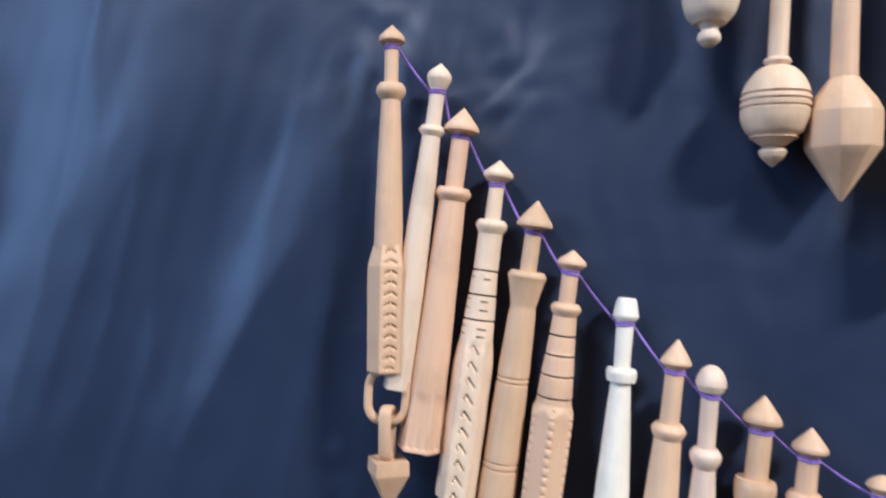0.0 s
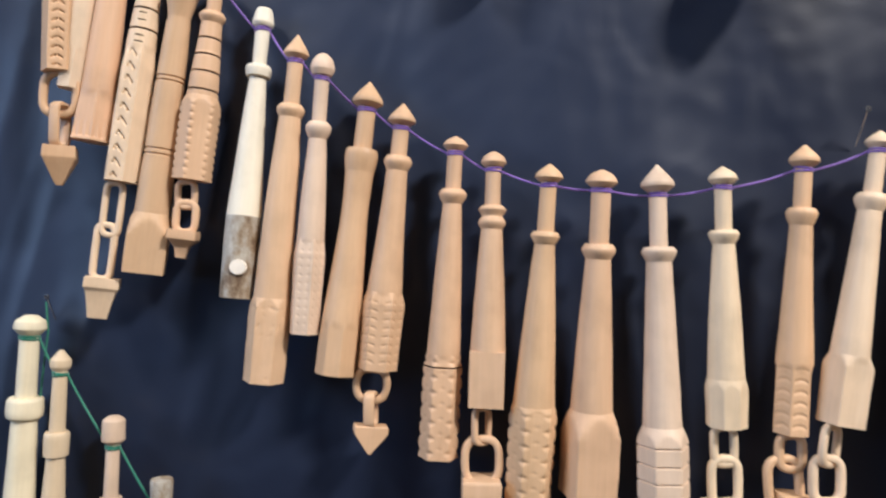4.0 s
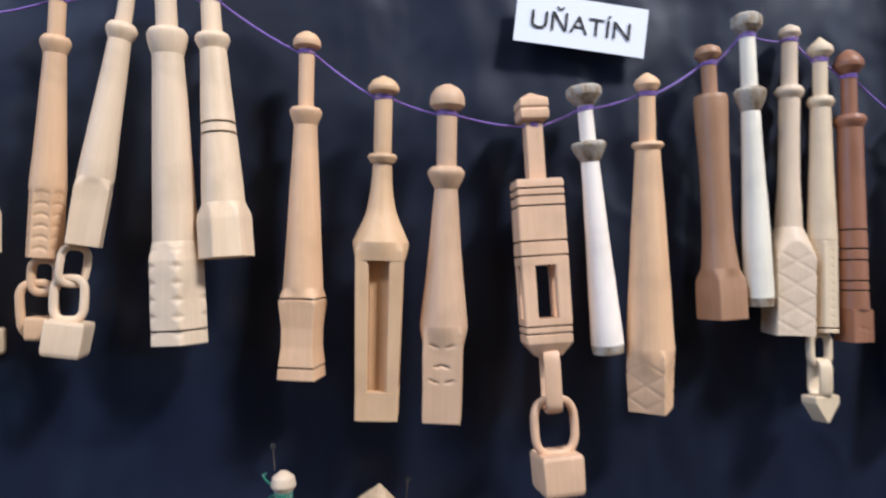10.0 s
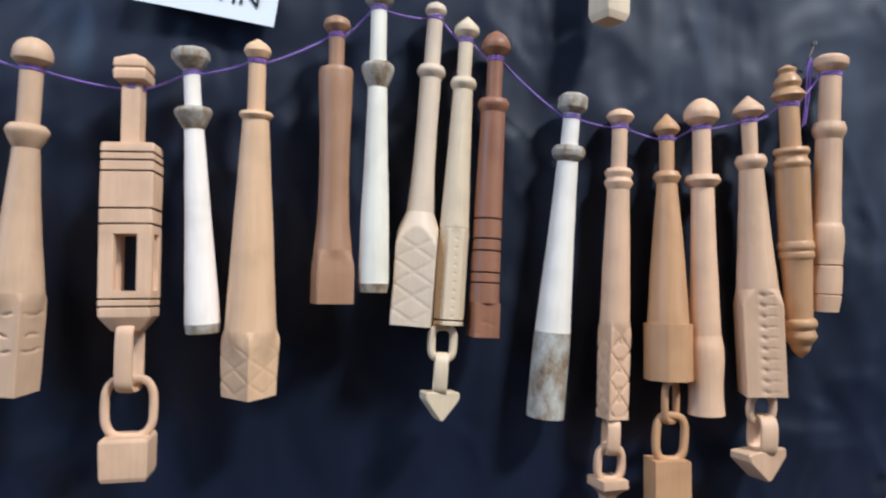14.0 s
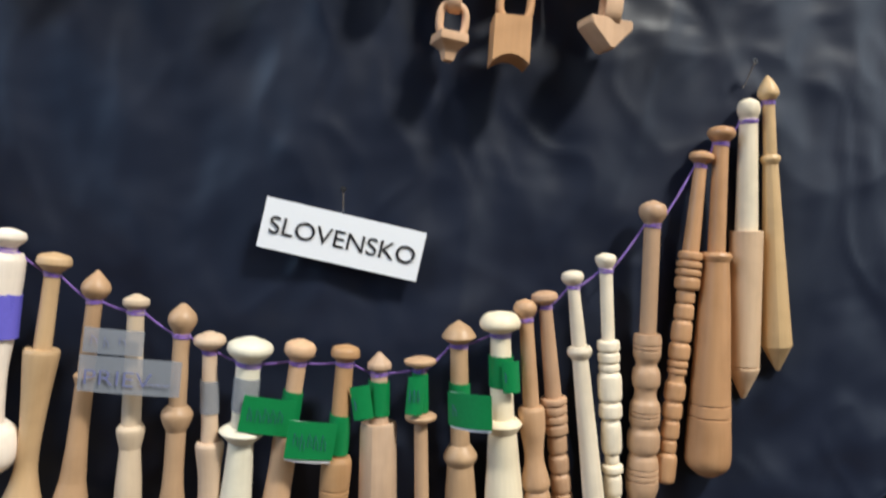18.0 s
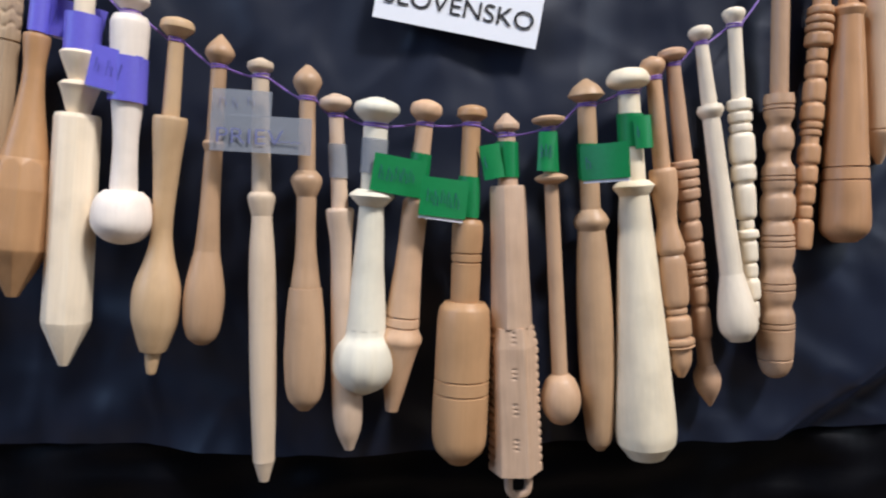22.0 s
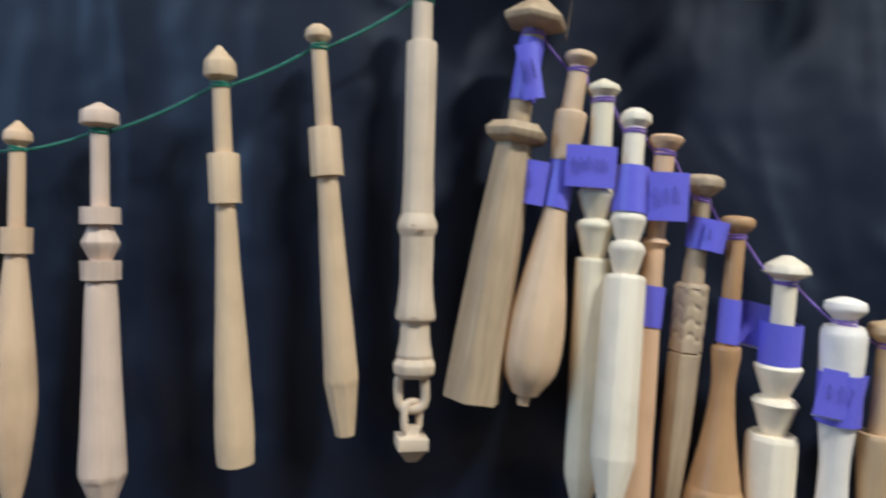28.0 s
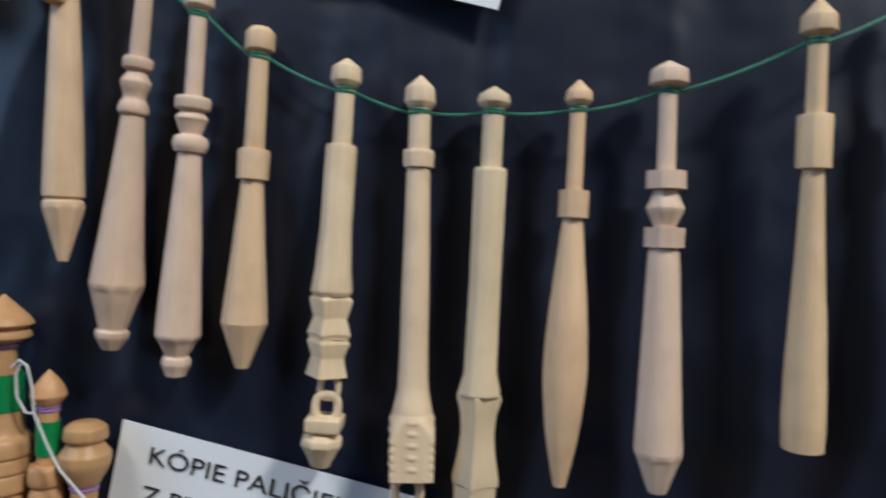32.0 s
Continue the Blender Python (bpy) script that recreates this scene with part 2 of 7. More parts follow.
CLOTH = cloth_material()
CLOTH_BLACK = plain("black_cotton", (0.002, 0.002, 0.0035), 0.5, 0.0, 1200, 0.0003, 0.3)
CLOTH_BLACK.node_tree.nodes["Principled BSDF"].inputs["Specular IOR Level"].default_value = 0.13
ROOM_WALL = plain("room_wall_paint", (0.36, 0.35, 0.34), 0.8, 0, 30, 0.001, 0.08)
ROOM_FLOOR = plain("room_floor", (0.28, 0.2, 0.13), 0.5, 0, 20, 0.001, 0.3)


# ---- shape helpers ----
def thing(name, label, category, group="", kind="", place=None):
    ob = tagged(new(name), label, category, group, kind)
    ob.empty_display_size = 0.01
    if place is not None:
        ob.matrix_world = place
    return ob


def mesh_object(name, verts, faces, mat, parent=None, smooth=35):
    me = bpy.data.meshes.new(name)
    me.from_pydata(verts, [], faces)
    me.materials.append(mat)
    if smooth:
        me.polygons.foreach_set("use_smooth", [True] * len(me.polygons))
        me.set_sharp_from_angle(angle=radians(smooth))
    me.update()
    ob = new(name, me)
    ob.parent = parent
    return ob


def smooth_step(a, b, x):
    k = min(1, max(0, (x - a) / (b - a)))
    return k * k * (3 - 2 * k)


def softened(points, cut=0.35):
    """Rounds the corners of a profile of (along, radius) a little."""
    out = [points[0]]
    for a, b, c in zip(points, points[1:], points[2:]):
        u, v = Vector((a[0] - b[0], a[1] - b[1])), Vector((c[0] - b[0], c[1] - b[1]))
        if u.length < 1e-6 or v.length < 1e-6 or u.angle(v) > radians(160):
            out.append(b)
            continue
        p, q = u.normalized() * min(cut, u.length * 0.35), v.normalized() * min(cut, v.length * 0.35)
        out += [(b[0] + p.x, b[1] + p.y), (b[0] + (p.x + q.x) * 0.3, b[1] + (p.y + q.y) * 0.3), (b[0] + q.x, b[1] + q.y)]
    return out + [points[-1]]


def curved(points, limit):
    """Runs a smooth curve through the gentle bends of a profile and keeps its sharp corners."""
    def turn_at(i):
        u = Vector((points[i][0] - points[i - 1][0], points[i][1] - points[i - 1][1]))
        v = Vector((points[i + 1][0] - points[i][0], points[i + 1][1] - points[i][1]))
        return u.angle(v) if u.length > 1e-6 and v.length > 1e-6 else 0

    n = len(points)
    gentle = [0 < i < n - 1 and turn_at(i) < radians(limit) for i in range(n)]
    def slope(i):
        if not gentle[i]:
            return None
        return ((points[i + 1][0] - points[i - 1][0]), (points[i + 1][1] - points[i - 1][1]))

    out = []
    for i in range(n - 1):
        p, q = Vector(points[i]), Vector(points[i + 1])
        out.append(tuple(p))
        a, b = slope(i), slope(i + 1)
        if a is None and b is None:
            continue
        length = (q - p).length
        d = q - p
        ta = Vector(a).normalized() * length if a else d
        tb = Vector(b).normalized() * length if b else d
        steps = 2 if length < 1.2 else 4 if length < 6 else 6
        for k in range(1, steps):
            t = k / steps
            h = (2 * t**3 - 3 * t**2 + 1) * p + (t**3 - 2 * t**2 + t) * ta + (3 * t**2 - 2 * t**3) * q + (t**3 - t**2) * tb
            if h.x > out[-1][0]:
                out.append((h.x, max(h.y, 0.05)))
    return out + [points[-1]]


def profile_of(stations, rings, limit=0):
    """Stations are (along, radius), or (start, end, radius) for a turned bead; rings are scored lines."""
    pts = []
    for s in stations:
        if len(s) == 2:
            pts.append(s)
        else:
            a, b, r = s
            pts += [(a + (b - a) * k, r * f) for k, f in ((0, 0.80), (0.06, 0.92), (0.18, 0.985), (0.5, 1.0), (0.82, 0.985), (0.94, 0.92), (1, 0.80))]
    pts = softened(curved(pts, limit) if limit else pts)
    for g in rings:
        for i in range(len(pts) - 1):
            if pts[i][0] <= g < pts[i + 1][0]:
                k = (g - pts[i][0]) / (pts[i + 1][0] - pts[i][0])
                r = pts[i][1] + k * (pts[i + 1][1] - pts[i][1])
                pts = [p for p in pts if abs(p[0] - g) > 0.55]
                pts = sorted(pts + [(g - 0.5, r), (g - 0.22, r - 0.55), (g + 0.22, r - 0.55), (g + 0.5, r)])
                break
    return pts


def chip(kind, u, v, seed):
    """Depth in mm of the knife cuts at u (-1 to 1 over the face) and v mm along it."""
    if kind == "nick":
        mark = max(0, 0.95 - abs((v - 2.2 * abs(u)) % 3.5 - 1.6) * 1.5) * (0.08 < abs(u) < 0.55)
        return mark + 0.4 * max(0, (abs(u) - 0.82) / 0.18) * max(0, 1 - abs(v % 2.4 - 1.2) / 0.5)
    if kind == "fang":
        w = max(0, (abs(u) - 0.5) / 0.5)
        return 0.75 * w * max(0, 1 - abs(v % 5.8 - 2.9) / (0.3 + 1.7 * w))
    if kind == "arc":
        return max(0, 0.42 - abs((v - 1.6 * u * u) % 3.9 - 1.9) * 0.5) * (abs(u) < 0.72)
    if kind == "stroke":
        rise = (4.4 if u > -0.2 else 7.0) * abs(u + 0.2)
        mark = max(0, 1.25 - abs((v - rise) % 5.4 - 2.0) * 1.7) * (-0.42 < u < 0.5)
        return mark + 0.35 * max(0, (abs(u) - 0.8) / 0.2) * max(0, 1 - abs(v % 5.4 - 2.7) / 0.9)
    if kind == "zigzag":
        w = (abs(u) - 0.45) / 0.55
        return 0.85 * max(0, w) * max(0, 1 - abs(v % 5.4 - 2.7) / (0.4 + 1.1 * max(0, w))) + 0.25 * max(0, 1 - math.hypot(u * 3.0, (v % 5.4) / 0.9 - 1.2))
    if kind == "comb":
        return max(0, 0.4 - abs((v + 1.2 * abs(u)) % 3.1 - 1.5) * 0.7) * (0.28 < abs(u) < 0.86)
    if kind == "peck":
        return 0.34 * max(0, 1 - math.hypot((abs(u) - 0.48) * 4.0 + (v % 3.0 - 1.5) * 0.5, (v % 3.0 - 1.5) / 0.6))
    if kind == "barb":
        w = v % 4.1
        wedge = max(0, 1 - abs(u + 0.14 - 0.05 * w) / (0.03 + 0.05 * w)) * max(0, 1 - abs(w - 2.0) / 1.5)
        return 1.1 * wedge + max(0, 0.35 - abs((v - 1.8 * abs(u - 0.42)) % 4.1 - 2.0) * 0.8) * (abs(u - 0.42) < 0.2)
    if kind == "notch":
        return max(0, 1 - abs(v % 3.0 - 1.5) / 0.75) * max(0, (abs(u) - 0.66) / 0.34) * 0.85
    if kind == "tick":
        return 0.42 * max(0, 1 - math.hypot((u - 0.12) * 4.5 + (v % 3.2 - 1.6) * 0.5, (v % 3.2 - 1.6) / 0.55))
    if kind == "gouge":
        wave = v + 0.9 * math.sin(u * 3 + seed)
        return 0.55 * max(0, 1 - abs(wave % 4.6 - 2.3) / 1.2) * (v < 18) * (0.6 + 0.4 * math.sin(v + u * 4))
    if kind == "dots":
        near = min(abs(v % 13.0 - k) for k in (1.6, 3.3, 5.0))
        return 0.8 * max(0, 1 - math.hypot((u - 0.15) * 4.5, near / 0.6))
    if kind == "jag":
        return 0.8 * max(0, 1 - abs(v % 3.1 - 1.5) / 0.8)
    if kind == "scallop":
        return 0.5 * max(0, (v - 11) / 6) * (0.5 + 0.5 * math.cos(u * 9))
    if kind == "starcut":
        a, b = (v / 11 + u * 0.5) % 1, (v / 11 - u * 0.5) % 1
        eye = 0.7 * max(0, 1 - math.hypot((abs(u) - 0.16) * 9, (v % 11 - 3.4) / 1.2)) + 0.6 * max(0, 1 - math.hypot((abs(u) - 0.16) * 9, (v % 11 - 7.8) / 1.2))
        return eye + max(0, 0.75 - min(abs(a - 0.5), abs(b - 0.5)) * 13)
    if kind == "lattice":
        a, b = (v / 9 + u * 0.5) % 1, (v / 9 - u * 0.5) % 1
        return max(0, 0.42 - min(abs(a - 0.5), abs(b - 0.5)) * 7.5)
    if kind == "crescent":
        flick = max(0, 0.55 - abs(v - 6.5 - 3.0 * (0.6 - abs(u))) * 0.8) * (0.2 < abs(u) < 0.62)
        peak = max(0, 0.55 - abs(v - 14.0 - 2.6 * abs(u)) * 0.8) * (abs(u) < 0.38)
        bowl = max(0, 0.5 - abs(v - 20.5 + 3.2 * u * u) * 0.8) * (0.18 < abs(u) < 0.58)
        return 1.7 * (flick + peak + bowl)
    if kind == "stud":
        return max(0, (abs(u) - 0.8) / 0.2) * max(0, 1 - abs(v % 2.6 - 1.3) / 0.7) * 0.7 - 0.55 * max(0, 1 - (math.hypot(u * 4.5, v % 3.6 - 1.8) / 1.0) ** 2)
    if kind == "scratch":
        return 0.35 * max(0, noise.noise(Vector((u * 2.2, v * 0.5 + u * 1.4, seed))) * 2.4 - 0.75)
    return 0.0


FRONT_CUTS = ("dots", "barb", "nick", "stroke")


def turned(name, section, stations, mat, parent, rot=0, rings=(), carve="", seed=0.0, at=(0, 0), blend=0.0, scored=(), limit=None):
    """One turned or faceted piece of a bobbin; mm, hanging down from the parent's origin."""
    if section == "s":
        # a soft dome: closed at the crown and rounded all over
        (a, r), (c, q) = stations[0], stations[1]
        section, limit = "r", 60
        if r > q * 0.25:
            stations = [(a, 0.1), (a + (c - a) * 0.10, r * 0.62), (a + (c - a) * 0.34, r * 1.04), *stations[1:]]
    if limit is None:
        limit = 0 if section not in "rf" else 34 if name == "head" else 58 if name == "collar" else 50
    pts = profile_of(stations, [*rings, *scored], limit)
    verts, faces = [], []
    if section in "rf":
        count = 28 if section == "r" else 48
        angles = [(2 * math.pi * k / count, None) for k in range(count)]
    else:
        n, angles = int(section), []
        if carve or blend:
            fine = [pts[0]]
            for a, b in zip(pts, pts[1:]):
                steps = max(1, int((b[0] - a[0]) / (0.45 if carve else 0.6)))
                fine += [(a[0] + (b[0] - a[0]) * k / steps, a[1] + (b[1] - a[1]) * k / steps) for k in range(1, steps + 1)]
            pts = fine
        for k in range(n):
            face = radians(rot) + 2 * math.pi * k / n
            toward = math.cos(face)
            cols = 15 if carve and toward > 0.2 else 9 if blend else 5 if name in ("waist", "ring") else 2
            angles += [(face, -0.95 + 1.9 * c / (cols - 1)) for c in range(cols)]
    half = math.tan(math.pi / int(section)) if section not in "rf" else 0
    start, end = pts[0][0], pts[-1][0]
    wide = max(r for s, r in pts) / math.cos(math.pi / int(section)) if blend else 0
    fade = min(max(4.0, 2.4 * (wide - blend)), 0.85 * (end - start)) if blend else 0
    for step, (s, r) in enumerate(pts):
        for a, u in angles:
            cut = carve if carve not in FRONT_CUTS or abs((a - 0.14 + math.pi) % (2 * math.pi) - math.pi) < math.pi / int(section) else ""
            if u is None:
                rr = max(r, 0.05)
                if section == "f":
                    rr *= 1 - 0.035 * (0.5 + 0.5 * math.cos(12 * a)) * min(1, r / 6)
                x, y = rr * math.sin(a), -rr * math.cos(a)
            else:
                inset = r
                if carve == "dots" and not cut and abs(math.sin(a + math.atan(u * half))) > 0.93:
                    cut = "jag"
                if cut and start + 1.2 < s < end - 1.2:
                    inset = r - chip(cut, u, s - start, seed)
                w = u * half * r
                x = inset * math.sin(a) + w * math.cos(a)
                y = -inset * math.cos(a) + w * math.sin(a)
                if blend:
                    # the turned cone runs on into the flats, which arch up into it
                    far = math.hypot(x, y) or 1.0
                    cone = blend + (wide * 1.01 - blend) * min(1.2, (s - start) / fade)
                    flat = far + max(0, blend - far) * (1 - smooth_step(0, max(3.0, 6 * (blend - stations[0][-1])), s - start))
                    grow = min(flat, cone) / far
                    x, y = x * grow, y * grow
            dip = 0.6 * (abs(u) - 0.45) if section == "4" and name in ("waist", "ring") else 0
            wobble = 1 + 0.022 * noise.noise(Vector((x * 0.16, y * 0.16, s * 0.11 + seed * 3)))
            verts.append(((x * wobble + at[0]) / 1000, y * wobble / 1000, -(s + dip + at[1]) / 1000))
    m = len(angles)
    for i in range(len(pts) - 1):
        for k in range(m):
            a, b = i * m + k, i * m + (k + 1) % m
            faces.append((a, a + m, b + m, b))
    faces.append(tuple(range(m)))
    faces.append(tuple(reversed(range((len(pts) - 1) * m, len(pts) * m))))
    ob = mesh_object(name, verts, faces, mat, parent, 38)
    for g in rings:
        near = [p for p in pts if abs(p[0] - g) < 0.45]
        if near and section == "r":
            r = min(p[1] for p in near) + 0.16
            burnt = turned("burnt_ring", "r", [(g - 0.2, r), (g + 0.2, r)], BURNT, ob)
            burnt["label"] = "dark burnt ring"
        elif near:
            r = min(p[1] for p in near) + 0.16
            burnt = turned("burnt_ring", section, [(g - 0.2, r), (g + 0.2, r)], BURNT, ob, rot)
            burnt["label"] = "dark scored ring"
    return ob


def loop(name, mat, parent, u0, s0, u1, s1, width, spin, thick, deep=0.0):
    """A carved chain link: a long ring of squarish section from (u0, s0) to (u1, s1), mm."""
    length = max(math.hypot(u1 - u0, s1 - s0), width + 0.2)
    r, mid = (width - thick) / 2, max((length - width) / 2, 0.1)
    path = []
    for k in range(24):
        a = 2 * math.pi * k / 24
        path.append((r * math.copysign(abs(math.cos(a)) ** 0.6, math.cos(a)), r * math.sin(a) + math.copysign(mid, math.sin(a)) if abs(math.sin(a)) > 1e-6 else 0, a))
    verts, faces = [], []
    for x, z, a in path:
        nx, nz = math.cos(a), math.sin(a)
        for p, q in ((-1, -0.6), (-0.6, -1), (0.6, -1), (1, -0.6), (1, 0.6), (0.6, 1), (-0.6, 1), (-1, 0.6)):
            verts.append(Vector((x + nx * p * thick / 2, q * (deep or thick) / 2, z + nz * p * thick / 2)))
    for i in range(24):
        for k in range(8):
            a, b, c, d = i * 8 + k, i * 8 + (k + 1) % 8, ((i + 1) % 24) * 8 + (k + 1) % 8, ((i + 1) % 24) * 8 + k
            faces.append((a, b, c, d))
    lean = math.atan2(u1 - u0, s1 - s0)
    turn_m = Matrix.Translation(((u0 + u1) / 2, 0, -(s0 + s1) / 2)) @ Matrix.Rotation(-lean, 4, "Y") @ Matrix.Rotation(radians(spin), 4, "Z")
    return mesh_object(name, [tuple(turn_m @ v / 1000) for v in verts], faces, mat, parent, 50)


def turn(name, section, stations, rot=0, wood="", rings=(), carve="", scored=()):
    return ("turn", name, section, stations, rot, wood, rings, carve, scored)


def hang(kind, u0, s0, u1, s1, width):
    return ("hang", kind, u0, s0, u1, s1, width)


BOBBINS = []


def bobbin(label, kind, tip, lean, pitch, length, pieces):
    """A lace bobbin hanging from its head at tip (x, distance from the cloth, z; mm)."""
    place = Matrix.Translation((tip[0] / 1000, -tip[1] / 1000, tip[2] / 1000)) @ Matrix.Rotation(radians(-lean), 4, "Y") @ Matrix.Rotation(radians(-pitch), 4, "X")
    ob = thing("lace_bobbin", label, "lace bobbin", "lace bobbins on threads", "", place)
    rng = random.Random(len(BOBBINS) * 7 + 3)
    k = rng.uniform(0.9, 1.06)
    tint = (k * rng.uniform(0.97, 1.03), k, k * rng.uniform(0.94, 1.04), 1)
    neck = None
    seed, last = rng.uniform(0, 50), 0
    for p in pieces:
        if p[0] == "turn":
            _, name, section, stations, rot, own, rings, carve, scored = p
            mat = WOODS[own or kind]
            if name == "cage":
                made = cage(section, stations, rot, mat, ob)
            else:
                blend = last if name in ("foot", "shoulder") and section in "468" and last and last > stations[0][1] * 0.6 and max(p[-1] for p in stations) < stations[0][1] * 1.38 else 0
                made = [turned(name, section, stations, mat, ob, rot, rings, carve, seed, blend=blend, scored=scored)]
                last = stations[-1][1] if section in "rs" and len(stations[-1]) == 2 else 0
                if own:
                    made[0]["label"] = "grey-brown bark" if own == "bark" else "cream bare wood"
            if name == "neck" and neck is None:
                neck = (stations[0][0], stations[0][1])
        else:
            _, what, u0, s0, u1, s1, w = p
            made = [pendant(what, WOODS[kind], ob, u0, s0, u1, s1, w)]
        for o in made:
            for q in (o, *o.children_recursive):
                q.color = tint
    s, r = neck
    BOBBINS.append((ob, place, s, r))
    ob["tie"] = [s, r]
    return ob


def knot(bob, u, s, wide, tall, front):
    """A pale cut branch stub on a bark foot, mm."""
    verts = [((u + wide * math.sin(a * math.pi / 9) * k) / 1000, -(front + d) / 1000, -(s - tall * math.cos(a * math.pi / 9) * k) / 1000) for k, d in ((1, -0.6), (0.94, 0.25), (0.0, 0.35)) for a in range(18)]
    faces = [(r * 18 + k, r * 18 + (k + 1) % 18, r * 18 + 18 + (k + 1) % 18, r * 18 + 18 + k) for r in range(2) for k in range(18)]
    ob = mesh_object("knot", verts, faces, WOODS["white"], bob, 40)
    ob["label"] = "pale cut branch stub"
    return ob


def cage(section, stations, rot, mat, ob):
    """Four corner posts of a hollowed square shank."""
    (s0, r0), (s1, r1) = stations[0], stations[-1]
    made = []
    mid = 0.71
    for sx, sy in ((-1, -1), (1, -1), (1, 1), (-1, 1)):
        verts, faces = [], []
        for s, r in ((s0, r0), (s1, r1)):
            for x, y in ((-1, -0.85), (-0.85, -1), (0.85, -1), (1, -0.85), (1, 0.85), (0.85, 1), (-0.85, 1), (-1, 0.85)):
                px, py = r * (mid * sx + (0.99 - mid) * x), r * (mid * sy + (0.99 - mid) * y)
                t = radians(rot)
                verts.append(((px * math.cos(t) - py * math.sin(t)) / 1000, (px * math.sin(t) + py * math.cos(t)) / 1000, -s / 1000))
        for i in range(8):
            faces.append((i, i + 8, (i + 1) % 8 + 8, (i + 1) % 8))
        faces += [tuple(range(8)), tuple(reversed(range(8, 16)))]
        made.append(mesh_object("post", verts, faces, mat, ob, 30))
    if s1 - s0 > 30:
        made.append(turned("core", "4", [(s0, r0 * 0.43), (s1, r1 * 0.43)], mat, ob, rot))
    return made


def saddle(mat, ob, at, r, h):
    """A square block whose lower end is hollowed in a curve, mm."""
    verts, faces, n = [], [], 10
    for y in (-0.8 * r, 0.8 * r):
        for k in range(n + 1):
            u = -1 + 2 * k / n
            x, low = u * r * 0.95, h * (0.82 + 0.18 * u * u)
            verts += [((at[0] + x) / 1000, y / 1000, -at[1] / 1000), ((at[0] + x) / 1000, y / 1000, -(at[1] + low) / 1000)]
    m = 2 * (n + 1)
    for k in range(n):
        a = 2 * k
        faces += [(a, a + 1, a + 3, a + 2), (m + a, m + a + 2, m + a + 3, m + a + 1), (a, a + 2, m + a + 2, m + a), (a + 1, m + a + 1, m + a + 3, a + 3)]
    faces += [(0, m, m + 1, 1), (m - 2, m - 1, 2 * m - 1, 2 * m - 2)]
    return mesh_object("pendant", verts, faces, mat, ob, 35)


def arrowhead(mat, ob, at, r, h):
    """A flat arrowhead: square shoulders above, tapering to a point, as thick as half its width; mm."""
    outline = [(-0.92, 0.0), (0.92, 0.0), (1.0, 0.05), (1.0, 0.24), (0.95, 0.30), (0.08, 0.99), (-0.08, 0.99), (-0.95, 0.30), (-1.0, 0.24), (-1.0, 0.05)]
    verts, faces, n, t = [], [], len(outline), radians(18)
    for y, k in ((-0.52, 0.93), (-0.46, 1.0), (0.46, 1.0), (0.52, 0.93)):
        for u, v in outline:
            x, d = u * r * k, y * r
            verts.append(((at[0] + x * math.cos(t) - d * math.sin(t)) / 1000, (x * math.sin(t) + d * math.cos(t)) / 1000, -(at[1] + h * (0.5 + (v - 0.5) * k)) / 1000))
    for row in range(3):
        for k in range(n):
            faces.append((row * n + k, (row + 1) * n + k, (row + 1) * n + (k + 1) % n, row * n + (k + 1) % n))
    faces += [tuple(range(n)), tuple(reversed(range(3 * n, 4 * n)))]
    return mesh_object("pendant", verts, faces, mat, ob, 30)


def pendant(what, mat, ob, u0, s0, u1, s1, w):
    h, r = s1 - s0, w / 2
    if what == "link":
        return loop("chain_link", mat, ob, u0, s0, u1, s1, w, 8, min(2.8, w * 0.26))
    if what == "edge":
        return loop("chain_link", mat, ob, u0, s0, u1, s1, w * 1.15, 38, min(2.4, w * 0.3))
    if what == "bar":
        return loop("chain_link", mat, ob, u0, s0, u1, s1, max(w * 1.9, 5.0), 87, 1.7, w * 0.95)
    at = ((u0 + u1) / 2, s0)
    if what == "arrow":
        return arrowhead(mat, ob, at, r, h)
    if what == "wedge":
        return turned("pendant", "4", [(0, r * 0.72), (h * 0.24, r * 0.74), (h * 0.32, r * 0.64), (h * 0.6, r * 0.52), (h, r * 0.40)], mat, ob, 28, at=at)
    if what == "spade":
        return turned("pendant", "4", [(0, r * 0.70), (h * 0.30, r * 0.73), (h * 0.36, r * 0.68), (h * 0.9, r * 0.24), (h, r * 0.14)], mat, ob, 30, at=at)
    if what == "cup":
        return turned("pendant", "4", [(0, r * 0.74), (h * 0.34, r * 0.76), (h * 0.40, r * 0.64), (h * 0.62, r * 0.36), (h, r * 0.24)], mat, ob, 16, at=at)
    if what == "tee":
        return turned("pendant", "4", [(0, r * 0.36), (h * 0.24, r * 0.38), (h * 0.27, r * 0.84), (h * 0.62, r * 0.86), (h * 0.66, r * 0.74), (h, r * 0.30)], mat, ob, 12, at=at)
    if what == "box":
        return turned("pendant", "4", [(0, r * 0.90), (h * 0.08, r * 0.97), (h * 0.9, r * 0.94), (h, r * 0.86)], mat, ob, 6, at=at)
    if what == "saddle":
        return saddle(mat, ob, at, r, h)
    if what == "block":
        return turned("pendant", "4", [(0, r * 0.60), (h * 0.2, r * 0.76), (h * 0.8, r * 0.76), (h, r * 0.62)], mat, ob, 25, at=at)
    if what == "ball":
        return turned("pendant", "8", [(0, r * 0.55), (h * 0.2, r * 0.97), (h * 0.38, r), (h * 0.46, r * 0.9), (h, r * 0.42)], mat, ob, 10, at=at)
    return turned("pendant", "4", [(0, r), (h, r * 0.1)], mat, ob, 20, at=at)


